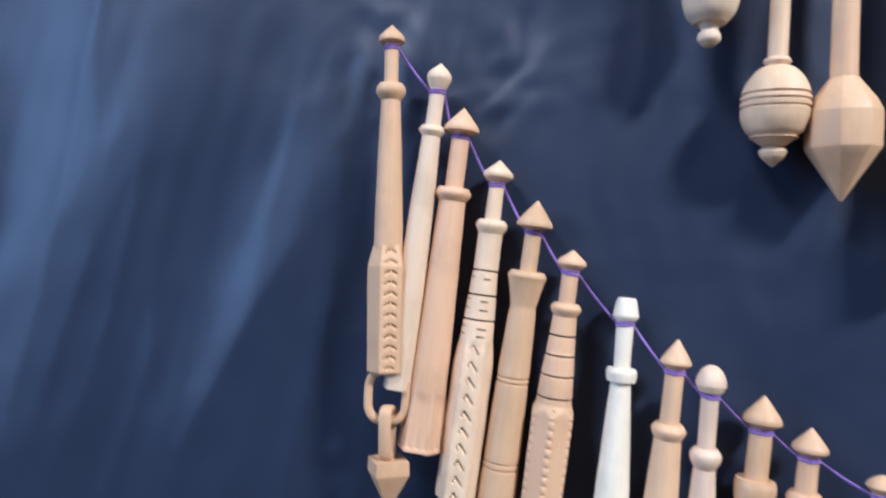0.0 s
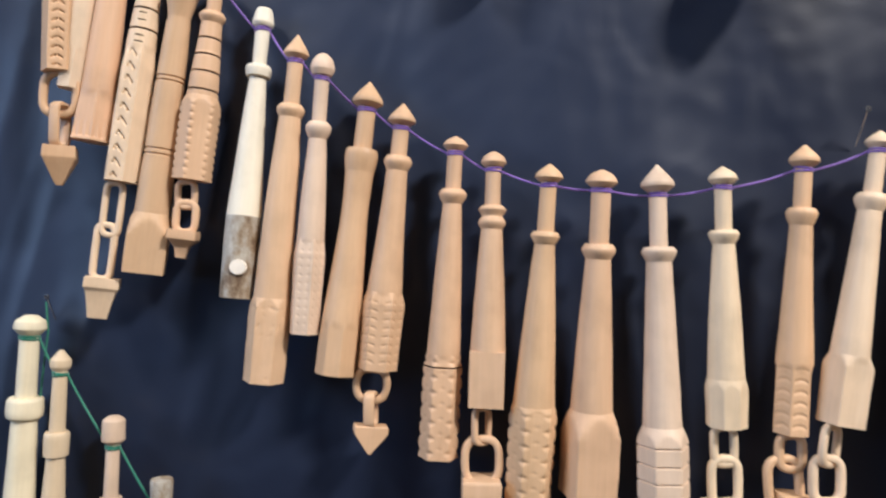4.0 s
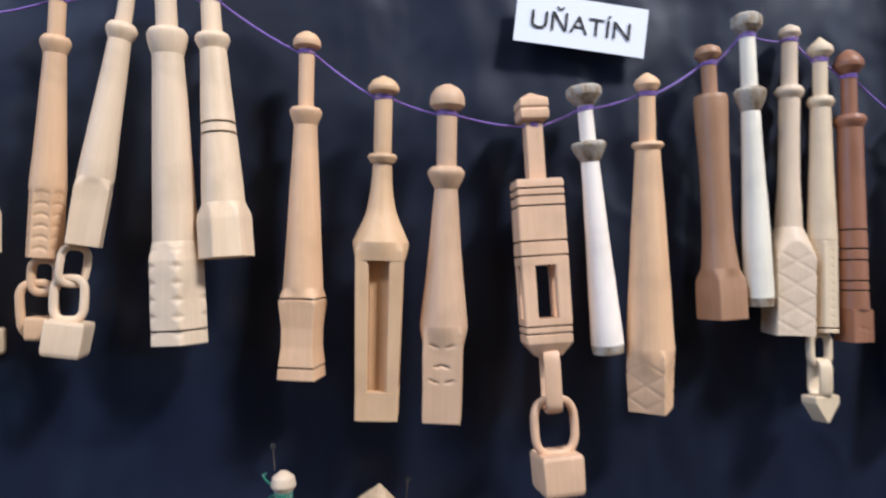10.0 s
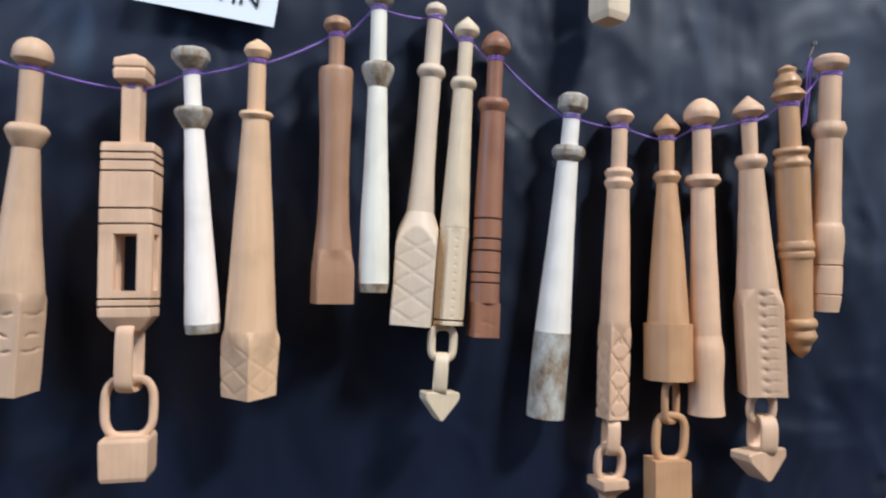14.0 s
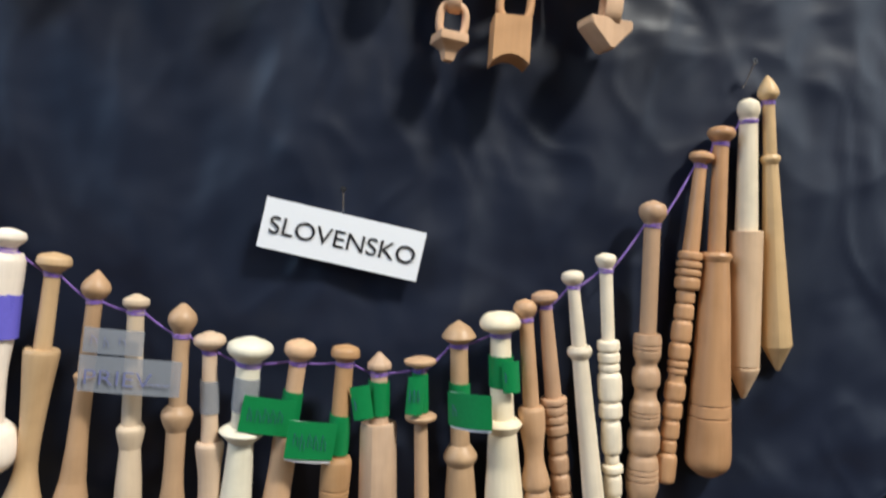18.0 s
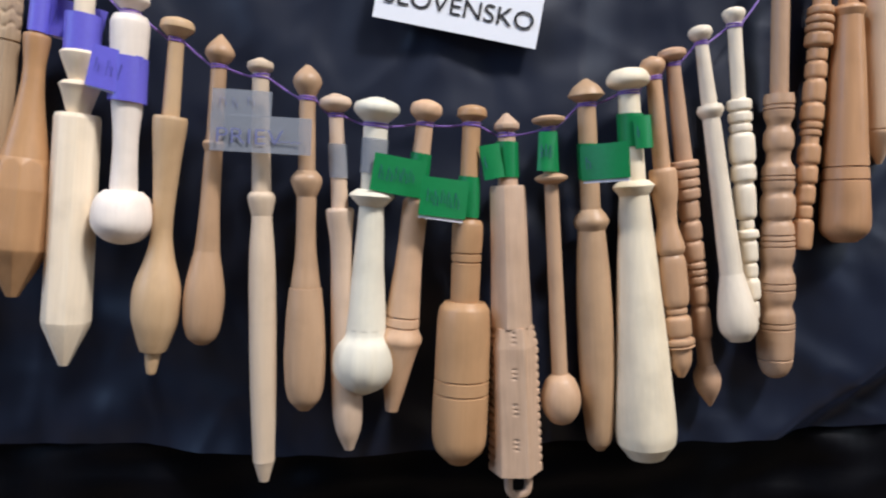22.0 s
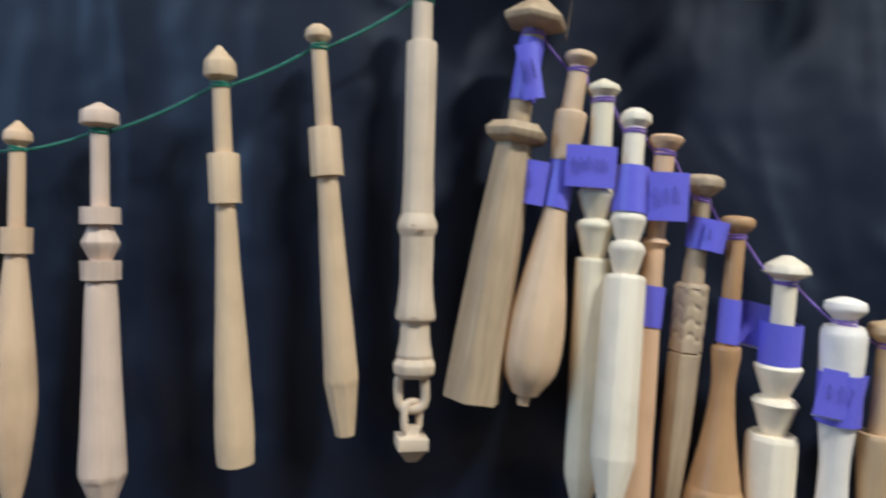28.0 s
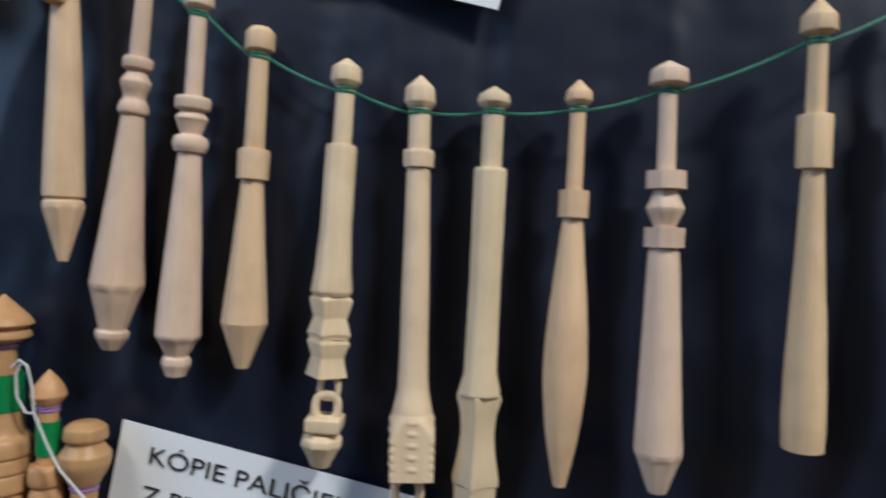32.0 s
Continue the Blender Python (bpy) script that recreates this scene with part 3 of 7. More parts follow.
def tube(name, points, radius, mat, parent=None, sides=6):
    """A thread through the points (metres)."""
    verts, faces = [], []
    for i, p in enumerate(points):
        p = Vector(p)
        t = (Vector(points[min(i + 1, len(points) - 1)]) - Vector(points[max(i - 1, 0)])).normalized()
        a = t.cross(Vector((0, 1, 0.02))).normalized()
        b = t.cross(a)
        for k in range(sides):
            w = 2 * math.pi * k / sides
            verts.append(tuple(p + (a * math.cos(w) + b * math.sin(w)) * radius))
    for i in range(len(points) - 1):
        for k in range(sides):
            faces.append((i * sides + k, i * sides + (k + 1) % sides, (i + 1) * sides + (k + 1) % sides, (i + 1) * sides + k))
    faces += [tuple(range(sides)), tuple(reversed(range((len(points) - 1) * sides, len(points) * sides)))]
    return mesh_object(name, verts, faces, mat, parent, 60)


def nick(bob, s, r, a0, a1, wide, mat=None):
    """A short burnt knife nick across a round shank, from a0 to a1 degrees, s mm down."""
    pts = [(r * math.sin(radians(a0 + (a1 - a0) * k / 4)) / 1000, -r * math.cos(radians(a0 + (a1 - a0) * k / 4)) / 1000, -s / 1000) for k in range(5)]
    ob = tube("knife_nick", pts, wide / 1000, mat or BURNT, bob, 4)
    ob["label"] = "short dark knife nick"
    return ob


def string_up(label, mat, hung, sag=0.03, wraps=2, radius=0.00040):
    """A thread tied round the neck of each bobbin in turn."""
    ob = thing("hanging_thread", label, "thread")
    rng = random.Random(len(hung))
    ties = []
    for h in hung:
        m, (s, r) = h.matrix_world.copy(), h["tie"]
        ties.append((m, s + 1.3, r))
        for k in range(wraps):
            z, rr = s + 0.8 + k * 0.9, r + 0.1
            tilt = rng.uniform(-0.35, 0.35)
            pts = []
            for i in range(17):
                a = 2 * math.pi * i / 16
                pts.append(m @ Vector((rr * math.sin(a) / 1000, -rr * math.cos(a) / 1000, -(z + tilt * math.sin(a)) / 1000)))
            tube("wrap", pts, radius * 0.9, mat, ob, 5)
    for (m0, s0, r0), (m1, s1, r1) in zip(ties, ties[1:]):
        a = m0 @ Vector((r0 * 0.9 / 1000, r0 * 0.3 / 1000, -s0 / 1000))
        b = m1 @ Vector((-r1 * 0.9 / 1000, r1 * 0.3 / 1000, -s1 / 1000))
        if b.x < a.x:
            a, b = m0 @ Vector((0, (r0 + 0.5) / 1000, -s0 / 1000)), m1 @ Vector((0, (r1 + 0.5) / 1000, -s1 / 1000))
        span = (b - a).length
        pts = [a.lerp(b, k / 8) - Vector((0, 0, sag * span * 4 * (k / 8) * (1 - k / 8))) for k in range(9)]
        tube("span", pts, radius, mat, ob)
    return ob


def box_object(name, lo, hi, mat, parent=None):
    x0, y0, z0, x1, y1, z1 = *lo, *hi
    v = [(x, y, z) for x in (x0, x1) for y in (y0, y1) for z in (z0, z1)]
    f = [(0, 1, 3, 2), (4, 6, 7, 5), (0, 4, 5, 1), (2, 3, 7, 6), (0, 2, 6, 4), (1, 5, 7, 3)]
    return mesh_object(name, v, f, mat, parent, 0)


# ---- the setting ----
def drape(name, x0, x1, z0, z1, nx, nz, depth, label, mat=None, dip=lambda x: 0.0):
    verts, faces = [], []
    for j in range(nz + 1):
        for i in range(nx + 1):
            x, z = x0 + (x1 - x0) * i / nx, z0 + (z1 - z0) * j / nz
            verts.append((x, depth(x, z), z - dip(x) * (1 - j / nz) ** 9))
    for j in range(nz):
        for i in range(nx):
            a = j * (nx + 1) + i
            faces.append((a, a + 1, a + nx + 2, a + nx + 1))
    return tagged(mesh_object(name, verts, faces, mat or CLOTH, None, 180), label, "cloth", "", "structure")


def ridge(v, sharp):
    """A crease: a sharp crest where the noise changes sign, falling off to both sides."""
    return max(0.0, 1 - abs(noise.noise(Vector(v))) * sharp) ** 2


def folds(x, z):
    """Depth of the hanging cloth behind its flattest plane: slanting folds on one side, crumpled creases elsewhere."""
    warp = noise.noise(Vector((x * 7, z * 7, 8)))
    fine = noise.noise(Vector((x * 21, z * 21, 3)))
    side = 1 - smooth_step(-0.37, -0.23, x + 0.25 * z)
    calm = 1 - 0.75 * side
    right = smooth_step(-0.05, 0.12, x)
    soft = noise.noise(Vector((x * 11, z * 6, 0.3))) * 0.0030 + noise.noise(Vector((x * 34 + warp, z * 12, 4.1))) * 0.0018
    streak = noise.noise(Vector((x * 62 + 3 * warp, z * 15, 9.4))) * (0.0010 + 0.0010 * right) + noise.noise(Vector((x * 48, z * 34, 1.9))) * (0.0012 + 0.0010 * right)
    crease = -ridge((x * 24 + 1.6 * warp, z * 9 + warp, 7.7), 3.2) * 0.0010 - ridge((x * 40 + 1.2 * fine, z * 22 + 1.5 * warp, 2.4), 3.0) * (0.0004 + 0.0006 * right)
    crumple = noise.noise(Vector((x * 120 + 2 * fine, z * 60 + 2 * warp, 5.1))) * 0.0005 + noise.noise(Vector((x * 90, z * 130 + 2 * fine, 6.6))) * 0.0003
    slant = x * 0.93 - z * 0.36
    big = 0.8 * (math.sin(slant * 74 + 3.2 * warp) * 0.0020 - ridge((slant * 21 + 0.5 * warp, z * 2.2 + x, 3.3), 1.5) * 0.0040 - ridge((slant * 46, z * 4 + x * 2, 6.3), 2.0) * 0.0007
           + noise.noise(Vector((slant * 110, z * 11 + x * 4, 5.3))) * 0.0004 + noise.noise(Vector((x * 45, z * 45, 1.3))) * 0.0008) * side
    far = math.hypot(x - 0.39, z - 0.0)
    star = (math.sin(math.atan2(z, x - 0.39) * 5 + 7 * warp) * 0.0003 - ridge((math.atan2(z, x - 0.39) * 2.2 + fine, far * 9, 4.4), 2.2) * 0.0004) * smooth_step(0.16, 0.03, far) * smooth_step(0.004, 0.02, far)
    near = math.hypot(x + 0.33, z - 0.325)
    gathers = noise.noise(Vector((x * 95 + 2 * warp, z * 55 + 3 * fine, 2.9))) * 0.0016 * smooth_step(0.055, 0.02, near)
    low = smooth_step(-0.08, -0.20, z) * (noise.noise(Vector((x * 30, z * 42, 6.2))) * 0.0024 + noise.noise(Vector((x * 60 + z * 40, z * 60, 2.2))) * 0.0010)
    end = smooth_step(0.30, 0.42, x) * (noise.noise(Vector((x * 20, z * 13, 2.7))) * 0.0016)
    # the cloth hangs back under itself in two places
    tuck = 0.008 * smooth_step(0.14, -0.01, z) * smooth_step(-0.05, 0.05, x) * smooth_step(0.25, 0.14, x)
    tuck += 0.012 * smooth_step(-0.13, -0.25, z) * smooth_step(-0.10, -0.04, x) * smooth_step(0.16, 0.09, x)
    still = 1 - 0.65 * math.exp(-((x - 0.11) / 0.07) ** 2 - ((z + 0.03) / 0.07) ** 2)
    drop = smooth_step(0, 0.022, (x - 0.457) * 0.566 + (z - -0.200) * -0.824)
    return 0.0032 + 0.022 * drop + (soft + (streak + crease) * still * (0.5 + 0.25 * smooth_step(0.06, -0.08, z)) + crumple * 0.7) * calm + big + star + gathers + low + end + tuck


drape("cloth_backdrop", -0.80, 0.75, -0.262, 0.62, 720, 420, folds, "dark navy satin cloth pinned up, creased, lit corner painted paler blue",
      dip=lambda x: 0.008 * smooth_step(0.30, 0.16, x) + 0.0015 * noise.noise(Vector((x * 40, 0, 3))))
drape("cloth_skirt", -0.80, 0.75, -0.60, -0.240, 260, 90,
      lambda x, z: 0.024 + 0.010 * noise.noise(Vector((x * 17, z * 5, 1.1))) + 0.005 * noise.noise(Vector((x * 44, z * 46, 5))) + 0.003 * noise.noise(Vector((x * 25, z * 110, 2))) + 0.02 * smooth_step(-0.27, -0.24, z),
      "black cloth gathered below the hem", CLOTH_BLACK)
tagged(box_object("wall_panel", (-0.9, 0.05, -1.4), (0.9, 0.07, 0.75), ROOM_WALL), "plain display panel behind the cloth", "panel", "", "structure")
tagged(box_object("floor", (-4, -5, -1.5), (4, 3, -1.4), ROOM_FLOOR), "brown hall floor", "floor", "", "structure")
tagged(box_object("ceiling", (-4, -5, 1.75), (4, 3, 1.85), ROOM_WALL), "plain hall ceiling", "ceiling", "", "structure")
tagged(box_object("wall_south", (-4, -5.1, -1.5), (4, -5, 1.85), ROOM_WALL), "plain hall wall", "wall", "", "structure")
tagged(box_object("wall_north", (-4, 3, -1.5), (4, 3.1, 1.85), ROOM_WALL), "plain hall wall", "wall", "", "structure")
tagged(box_object("wall_east", (4, -5, -1.5), (4.1, 3, 1.85), ROOM_WALL), "plain hall wall", "wall", "", "structure")
tagged(box_object("wall_west", (-4.1, -5, -1.5), (-4, 3, 1.85), ROOM_WALL), "plain hall wall", "wall", "", "structure")

# ---- the bobbins ----
b0 = bobbin('pale wooden lace bobbin with chevron-carved shank and chained pendant', 'beech', (-343.5, 8.3, 341.7), -1.76, 2.53, 116.3, [
    turn('head', 'r', [(0, 0.18), (3.95, 4.2), (5.88, 4.56), (6.69, 2.56)]),
    turn('neck', 'r', [(6.69, 2.38), (20.48, 2.37)]),
    turn('collar', 'r', [(20.07, 4.01), (21.49, 4.92), (23.41, 4.92), (25.75, 3.28)]),
    turn('body', 'r', [(25.75, 3.28), (48.65, 4.18), (74.1, 4.89)]),
    turn('foot', '6', [(74.1, 4.43), (81.39, 6.01), (116.26, 5.67)], rot=24, carve='nick'),
    hang('link', 0.8, 114.84, 0.1, 134.2, 15.5),
    hang('bar', 0.8, 127.72, 0.9, 145.86, 4.2),
    hang('spade', 1.3, 145.46, 1.4, 160.15, 15.9)])
b1 = bobbin('slim pale wooden lace bobbin hidden behind its neighbours', 'lime', (-327.3, 6.5, 328.0), -8.69, 2.87, 109.9, [
    turn('head', 'r', [(0, 0.28), (3.1, 3.64), (5, 4.18), (6.2, 3.82), (8.5, 2.73)]),
    turn('neck', 'r', [(8.5, 2.55), (21.5, 2.55)]),
    turn('collar', 'r', [(21.2, 3.64), (22.9, 4.55), (24.8, 3.09)]),
    turn('body', 'r', [(24.8, 3.09), (44.6, 3.82), (73.4, 4.55), (92.6, 4.73), (93.6, 4.73)]),
    turn('foot', '6', [(93.6, 4.37), (109.9, 4.38)])])
b2 = bobbin('plain tan wooden lace bobbin with scalloped octagonal foot', 'beech', (-320.0, 4.9, 313.0), -8.46, 2.44, 115.4, [
    turn('head', 'r', [(0, 0.27), (6.52, 5.76), (8.03, 5.94), (8.73, 3.6)]),
    turn('neck', 'r', [(8.73, 3.06), (27.5, 3.06)]),
    turn('collar', 'r', [(27.1, 5.21), (29.21, 6.11), (31.52, 4.68)]),
    turn('body', 'r', [(31.52, 4.5), (58.71, 5.4), (95.25, 6.47)]),
    turn('foot', '6', [(95.25, 5.72), (102.47, 6.3), (115.42, 7.2)], carve='scallop')])
b3 = bobbin('pale wooden lace bobbin with ringed shank and carved foot', 'lime', (-308.4, 3.4, 295.1), -8.53, 3.24, 113.8, [
    turn('head', 'r', [(0, 0.27), (4.3, 5), (5.8, 5), (7.3, 2.86)]),
    turn('neck', 'r', [(7.3, 2.5), (20.7, 2.67)]),
    turn('collar', 'r', [(20.3, 4.46), (22.2, 5.36), (25, 4.11)]),
    turn('body', 'r', [(25, 4.11), (37, 4.19), (44.2, 4.63), (51.7, 5.08), (60.3, 5.52)], rings=[37.4, 45.6, 53.9]),
    turn('foot', '6', [(60.3, 4.78), (64, 5.41), (68.9, 5.86), (90.8, 6.12), (113.8, 6.03)], rot=5, carve='stroke'),
    hang('link', -2, 113.4, -1.5, 136, 8.5),
    hang('link', -3, 129.8, -2.4, 153.2, 9.3),
    hang('wedge', -2.1, 151.5, -0.5, 167, 16.9)])
for s, r in ((40.2, 4.45), (47.6, 4.85), (50.5, 5.05), (56.7, 5.4), (59.2, 5.52)):
    nick(b3, s, r, 2, 34, 0.22)
    nick(b3, s - 0.5, r, -62, -46, 0.18)
b4 = bobbin('tan wooden lace bobbin with flared collar and squared stained foot', 'beech', (-296.0, 5.3, 281.1), -9.12, 1.42, 136.0, [
    turn('head', 'r', [(0, 0.27), (7.1, 5.68), (8.6, 6.04), (9.4, 3.55)]),
    turn('neck', 'r', [(9.4, 2.75), (24, 2.75)]),
    turn('collar', 'r', [(23.6, 5.5), (25.1, 6.39), (26.6, 6.04), (35, 4.26), (37, 4.26)]),
    turn('body', 'r', [(37, 4.48), (57.7, 5.28), (81.3, 5.87), (111.2, 6.47), (112.3, 6.47)], scored=[59, 60.7, 87.3, 89.4]),
    turn('foot', '4', [(112.3, 7.24), (115.9, 7.44), (135.6, 7.31)], rot=25)])
b5 = bobbin('tan wooden lace bobbin with ringed shank and notched foot', 'beech', (-284.8, 6.5, 264.5), -8.38, 1.67, 83.0, [
    turn('head', 'r', [(0, 0.31), (3.33, 4.44), (4.64, 4.84), (6.15, 3.23)]),
    turn('neck', 'r', [(6.15, 2.72), (17.85, 2.71)]),
    turn('collar', 'r', [(17.44, 4.02), (19.16, 5.02), (21.78, 3.71)]),
    turn('body', 'r', [(21.78, 3.82), (27.63, 4.21), (35.19, 4.8), (42.65, 5.4), (50.42, 5.79)], rings=[28.03, 34.49, 41.14, 48.3]),
    turn('foot', '6', [(50.42, 6.47), (53.85, 6.65), (82.99, 6.44)], rot=31, carve='notch'),
    hang('link', -2, 82.59, -0.7, 94.69, 8.7),
    hang('link', -0.7, 90.45, -0.1, 104.47, 10),
    hang('cup', -0.8, 102.45, -0.1, 113.24, 14.1)])
b6 = bobbin('white peeled-stick lace bobbin with a grey bark foot', 'white', (-267.8, 3.8, 248.6), -5.74, 4.22, 112.7, [
    turn('head', 'r', [(0, 2.62), (0.91, 3.22), (6.04, 4.22), (7.24, 3.42)]),
    turn('neck', 'r', [(7.24, 2.82), (23.04, 2.61)]),
    turn('collar', 'r', [(22.84, 4.41), (24.15, 5.01), (27.17, 4.61)]),
    turn('body', 'r', [(27.17, 3.21), (48.6, 4.6), (65.51, 5.59), (81.71, 6.58)]),
    turn('foot', 'r', [(81.71, 6.58), (94.89, 6.47), (112.7, 5.96)], wood='bark')])
b7 = bobbin('tan wooden lace bobbin with scratched six-sided foot', 'beech', (-252.9, 9.3, 235.9), -7.09, 1.20, 132.1, [
    turn('head', 'r', [(0, 0.3), (6.5, 4.56), (7.7, 4.76), (9, 3.17)]),
    turn('neck', 'r', [(9, 2.87), (27.1, 2.97)]),
    turn('collar', 'r', [(26.7, 4.15), (28.8, 5.34), (31.7, 4.15)]),
    turn('body', 'r', [(31.7, 4.15), (57.3, 5.53), (88.4, 6.51), (100, 6.8)]),
    turn('foot', '6', [(100, 6.83), (106, 7), (131.8, 6.65)], rot=10, carve='scratch')])
b8 = bobbin('pale wooden lace bobbin with dome head and carved foot', 'lime', (-243.0, 10.1, 227.9), -5.37, 1.19, 105.4, [
    turn('head', 'r', [(0, 1.18), (1.28, 2.97), (3.76, 4.26), (6.13, 4.65), (8.2, 3.56)]),
    turn('neck', 'r', [(8.2, 2.67), (26.68, 2.66)]),
    turn('collar', 'r', [(25.89, 3.55), (27.57, 4.74), (29.75, 4.55), (32.41, 3.16)]),
    turn('body', 'r', [(32.41, 3.36), (52.97, 4.54), (69.28, 5.12), (69.87, 5.12)]),
    turn('foot', '6', [(69.87, 4.62), (75.4, 5.31), (105.45, 4.97)], carve='peck')])
b9 = bobbin('tan wooden lace bobbin with swelling eight-sided foot', 'beech', (-226.5, 5.3, 217.5), -7.69, 3.25, 111.1, [
    turn('head', 'r', [(0, 0.42), (6.58, 5.62), (8.3, 5.84), (9.72, 3.75)]),
    turn('neck', 'r', [(9.72, 3.33), (26.53, 3.53)]),
    turn('collar', 'r', [(26.13, 5.82), (28.05, 6.24), (31.19, 6.03), (34.84, 5.4)]),
    turn('body', 'r', [(34.84, 5.4), (47.8, 4.98), (63.39, 5.59), (81.11, 6.82), (90.33, 7.43), (91.24, 7.43)]),
    turn('foot', '8', [(91.24, 7.1), (111.09, 7.18)])])
b10 = bobbin('tan wooden lace bobbin with notched foot, link and pendant', 'beech', (-213.5, 7.2, 208.3), -7.06, 1.97, 100.0, [
    turn('head', 'r', [(0, 0.32), (5.54, 4.99), (6.96, 5.2), (8.27, 3.32)]),
    turn('neck', 'r', [(8.27, 2.91), (20.26, 3.11)]),
    turn('collar', 'r', [(20.06, 4.36), (22.28, 5.29), (25.6, 3.94)]),
    turn('body', 'r', [(25.6, 3.94), (47.28, 4.97), (70.36, 6.49), (70.97, 6.49)]),
    turn('foot', '6', [(70.97, 6.1), (75.4, 6.96), (100, 6.48)], rot=5, carve='comb'),
    hang('link', -1.5, 98.69, -1.3, 113, 14.2),
    hang('bar', -1.4, 108.27, 0, 121.97, 4.1),
    hang('arrow', -0.3, 120.76, 0.1, 131.2, 12.6)])
b11 = bobbin('tan wooden lace bobbin with carved six-sided foot', 'beech', (-194.0, 8.3, 194.8), -4.69, 2.13, 117.9, [
    turn('head', 'r', [(0, 0.62), (1.7, 3.51), (3.5, 4.76), (5.2, 3.1)]),
    turn('neck', 'r', [(5.2, 2.79), (20.3, 2.89)]),
    turn('collar', 'r', [(19.8, 4.13), (21.8, 5.26), (25.1, 3.61)]),
    turn('body', 'r', [(25.1, 3.5), (47.4, 4.74), (79.8, 6.16), (80.4, 6.16)]),
    turn('foot', '6', [(80.4, 5.58), (84.5, 6.31), (118, 6.4)], rot=8, rings=[85], carve='zigzag')])
b12 = bobbin('tan wooden lace bobbin with plain square block and hook pendant', 'beech', (-180.1, 8.4, 188.4), -3.25, 3.16, 92.7, [
    turn('head', 'r', [(0, 1.23), (1.72, 3.7), (3.94, 4.82), (5.45, 3.49)]),
    turn('neck', 'r', [(5.45, 2.77), (20.08, 2.86)]),
    turn('collar', 'r', [(19.88, 3.89), (21.39, 5.22), (23.81, 3.89), (24.22, 4.1), (26.23, 5.12), (28.66, 3.89)]),
    turn('body', 'r', [(28.66, 3.89), (50.05, 5.3), (72.95, 6.41)]),
    turn('block', '4', [(72.95, 6.34), (92.73, 6.23)]),
    hang('edge', -1.5, 92.53, -1.3, 107.16, 7.2),
    hang('link', -1.1, 103.22, -0.7, 121.49, 15.3),
    hang('box', -1.1, 118.26, -0.9, 129.15, 14.4)])
b13 = bobbin('tan wooden lace bobbin with zigzag-carved foot', 'beech', (-160.1, 14.4, 182.5), -5.37, -0.99, 122.1, [
    turn('head', 'r', [(-0, 0.41), (3, 4.07), (4.9, 5.18), (6.4, 3.46)]),
    turn('neck', 'r', [(6.4, 2.85), (24.6, 3.05)]),
    turn('collar', 'r', [(24.2, 4.26), (25.9, 5.38), (28.6, 3.86)]),
    turn('body', 'r', [(28.6, 3.65), (53.3, 5.47), (86.6, 7.48)]),
    turn('foot', '6', [(86.6, 7.55), (91.5, 7.73), (122.3, 7.37)], rot=10, carve='zigzag')])
b14 = bobbin('tan wooden lace bobbin with plain squared foot', 'beech', (-141.9, 14.7, 179.6), -3.92, -2.16, 117.1, [
    turn('head', 'r', [(0, 0.81), (1.7, 4.07), (4.3, 5.79), (6, 4.06)]),
    turn('neck', 'r', [(6, 3.46), (26.7, 3.45)]),
    turn('collar', 'r', [(26.2, 4.87), (28.4, 5.99), (31.6, 4.46)]),
    turn('body', 'r', [(31.6, 4.46), (57.5, 6.07), (85.7, 7.48)]),
    turn('foot', '4', [(85.7, 8.15), (89.7, 8.15), (117.3, 7.98)], rot=18)])
b15 = bobbin('pale wooden lace bobbin with grooved six-sided foot', 'lime', (-121.7, 8.7, 181.4), -0.92, 2.13, 129.7, [
    turn('head', 'r', [(-0, 0.31), (6.33, 5.62), (8.03, 5.82), (9.84, 3.67)]),
    turn('neck', 'r', [(9.84, 3.06), (29.92, 3.14)]),
    turn('collar', 'r', [(29.72, 5.07), (31.43, 6.19), (34.84, 4.66)]),
    turn('body', 'r', [(34.84, 4.46), (58.73, 5.44), (93.07, 6.8)]),
    turn('foot', '6', [(93.07, 7.63), (99.1, 7.96), (129.72, 7.91)], rot=2, scored=[99.7, 105.92, 111.75, 118.37, 124.5])])
b16 = bobbin('pale wooden lace bobbin with chain and square pendant', 'lime', (-100.0, 12.0, 179.4), -0.84, 0.44, 91.0, [
    turn('head', 'r', [(-0, 0.51), (2.58, 4.08), (4.46, 4.99), (6.15, 3.47)]),
    turn('neck', 'r', [(6.15, 2.86), (22.7, 2.85)]),
    turn('collar', 'r', [(22.31, 4.28), (23.79, 5.19), (27.16, 3.76)]),
    turn('body', 'r', [(27.16, 3.67), (50.66, 5.28), (74.25, 6.28)]),
    turn('foot', '8', [(74.25, 6.67), (91.01, 6.35)]),
    hang('link', -1.1, 90.12, -1, 105.68, 9.7),
    hang('link', -1, 101.02, -1, 119.96, 12.3),
    hang('box', -1, 118.07, -1, 127.49, 13.5),
    hang('tip', -1, 127.29, -1, 130.76, 8.5)])
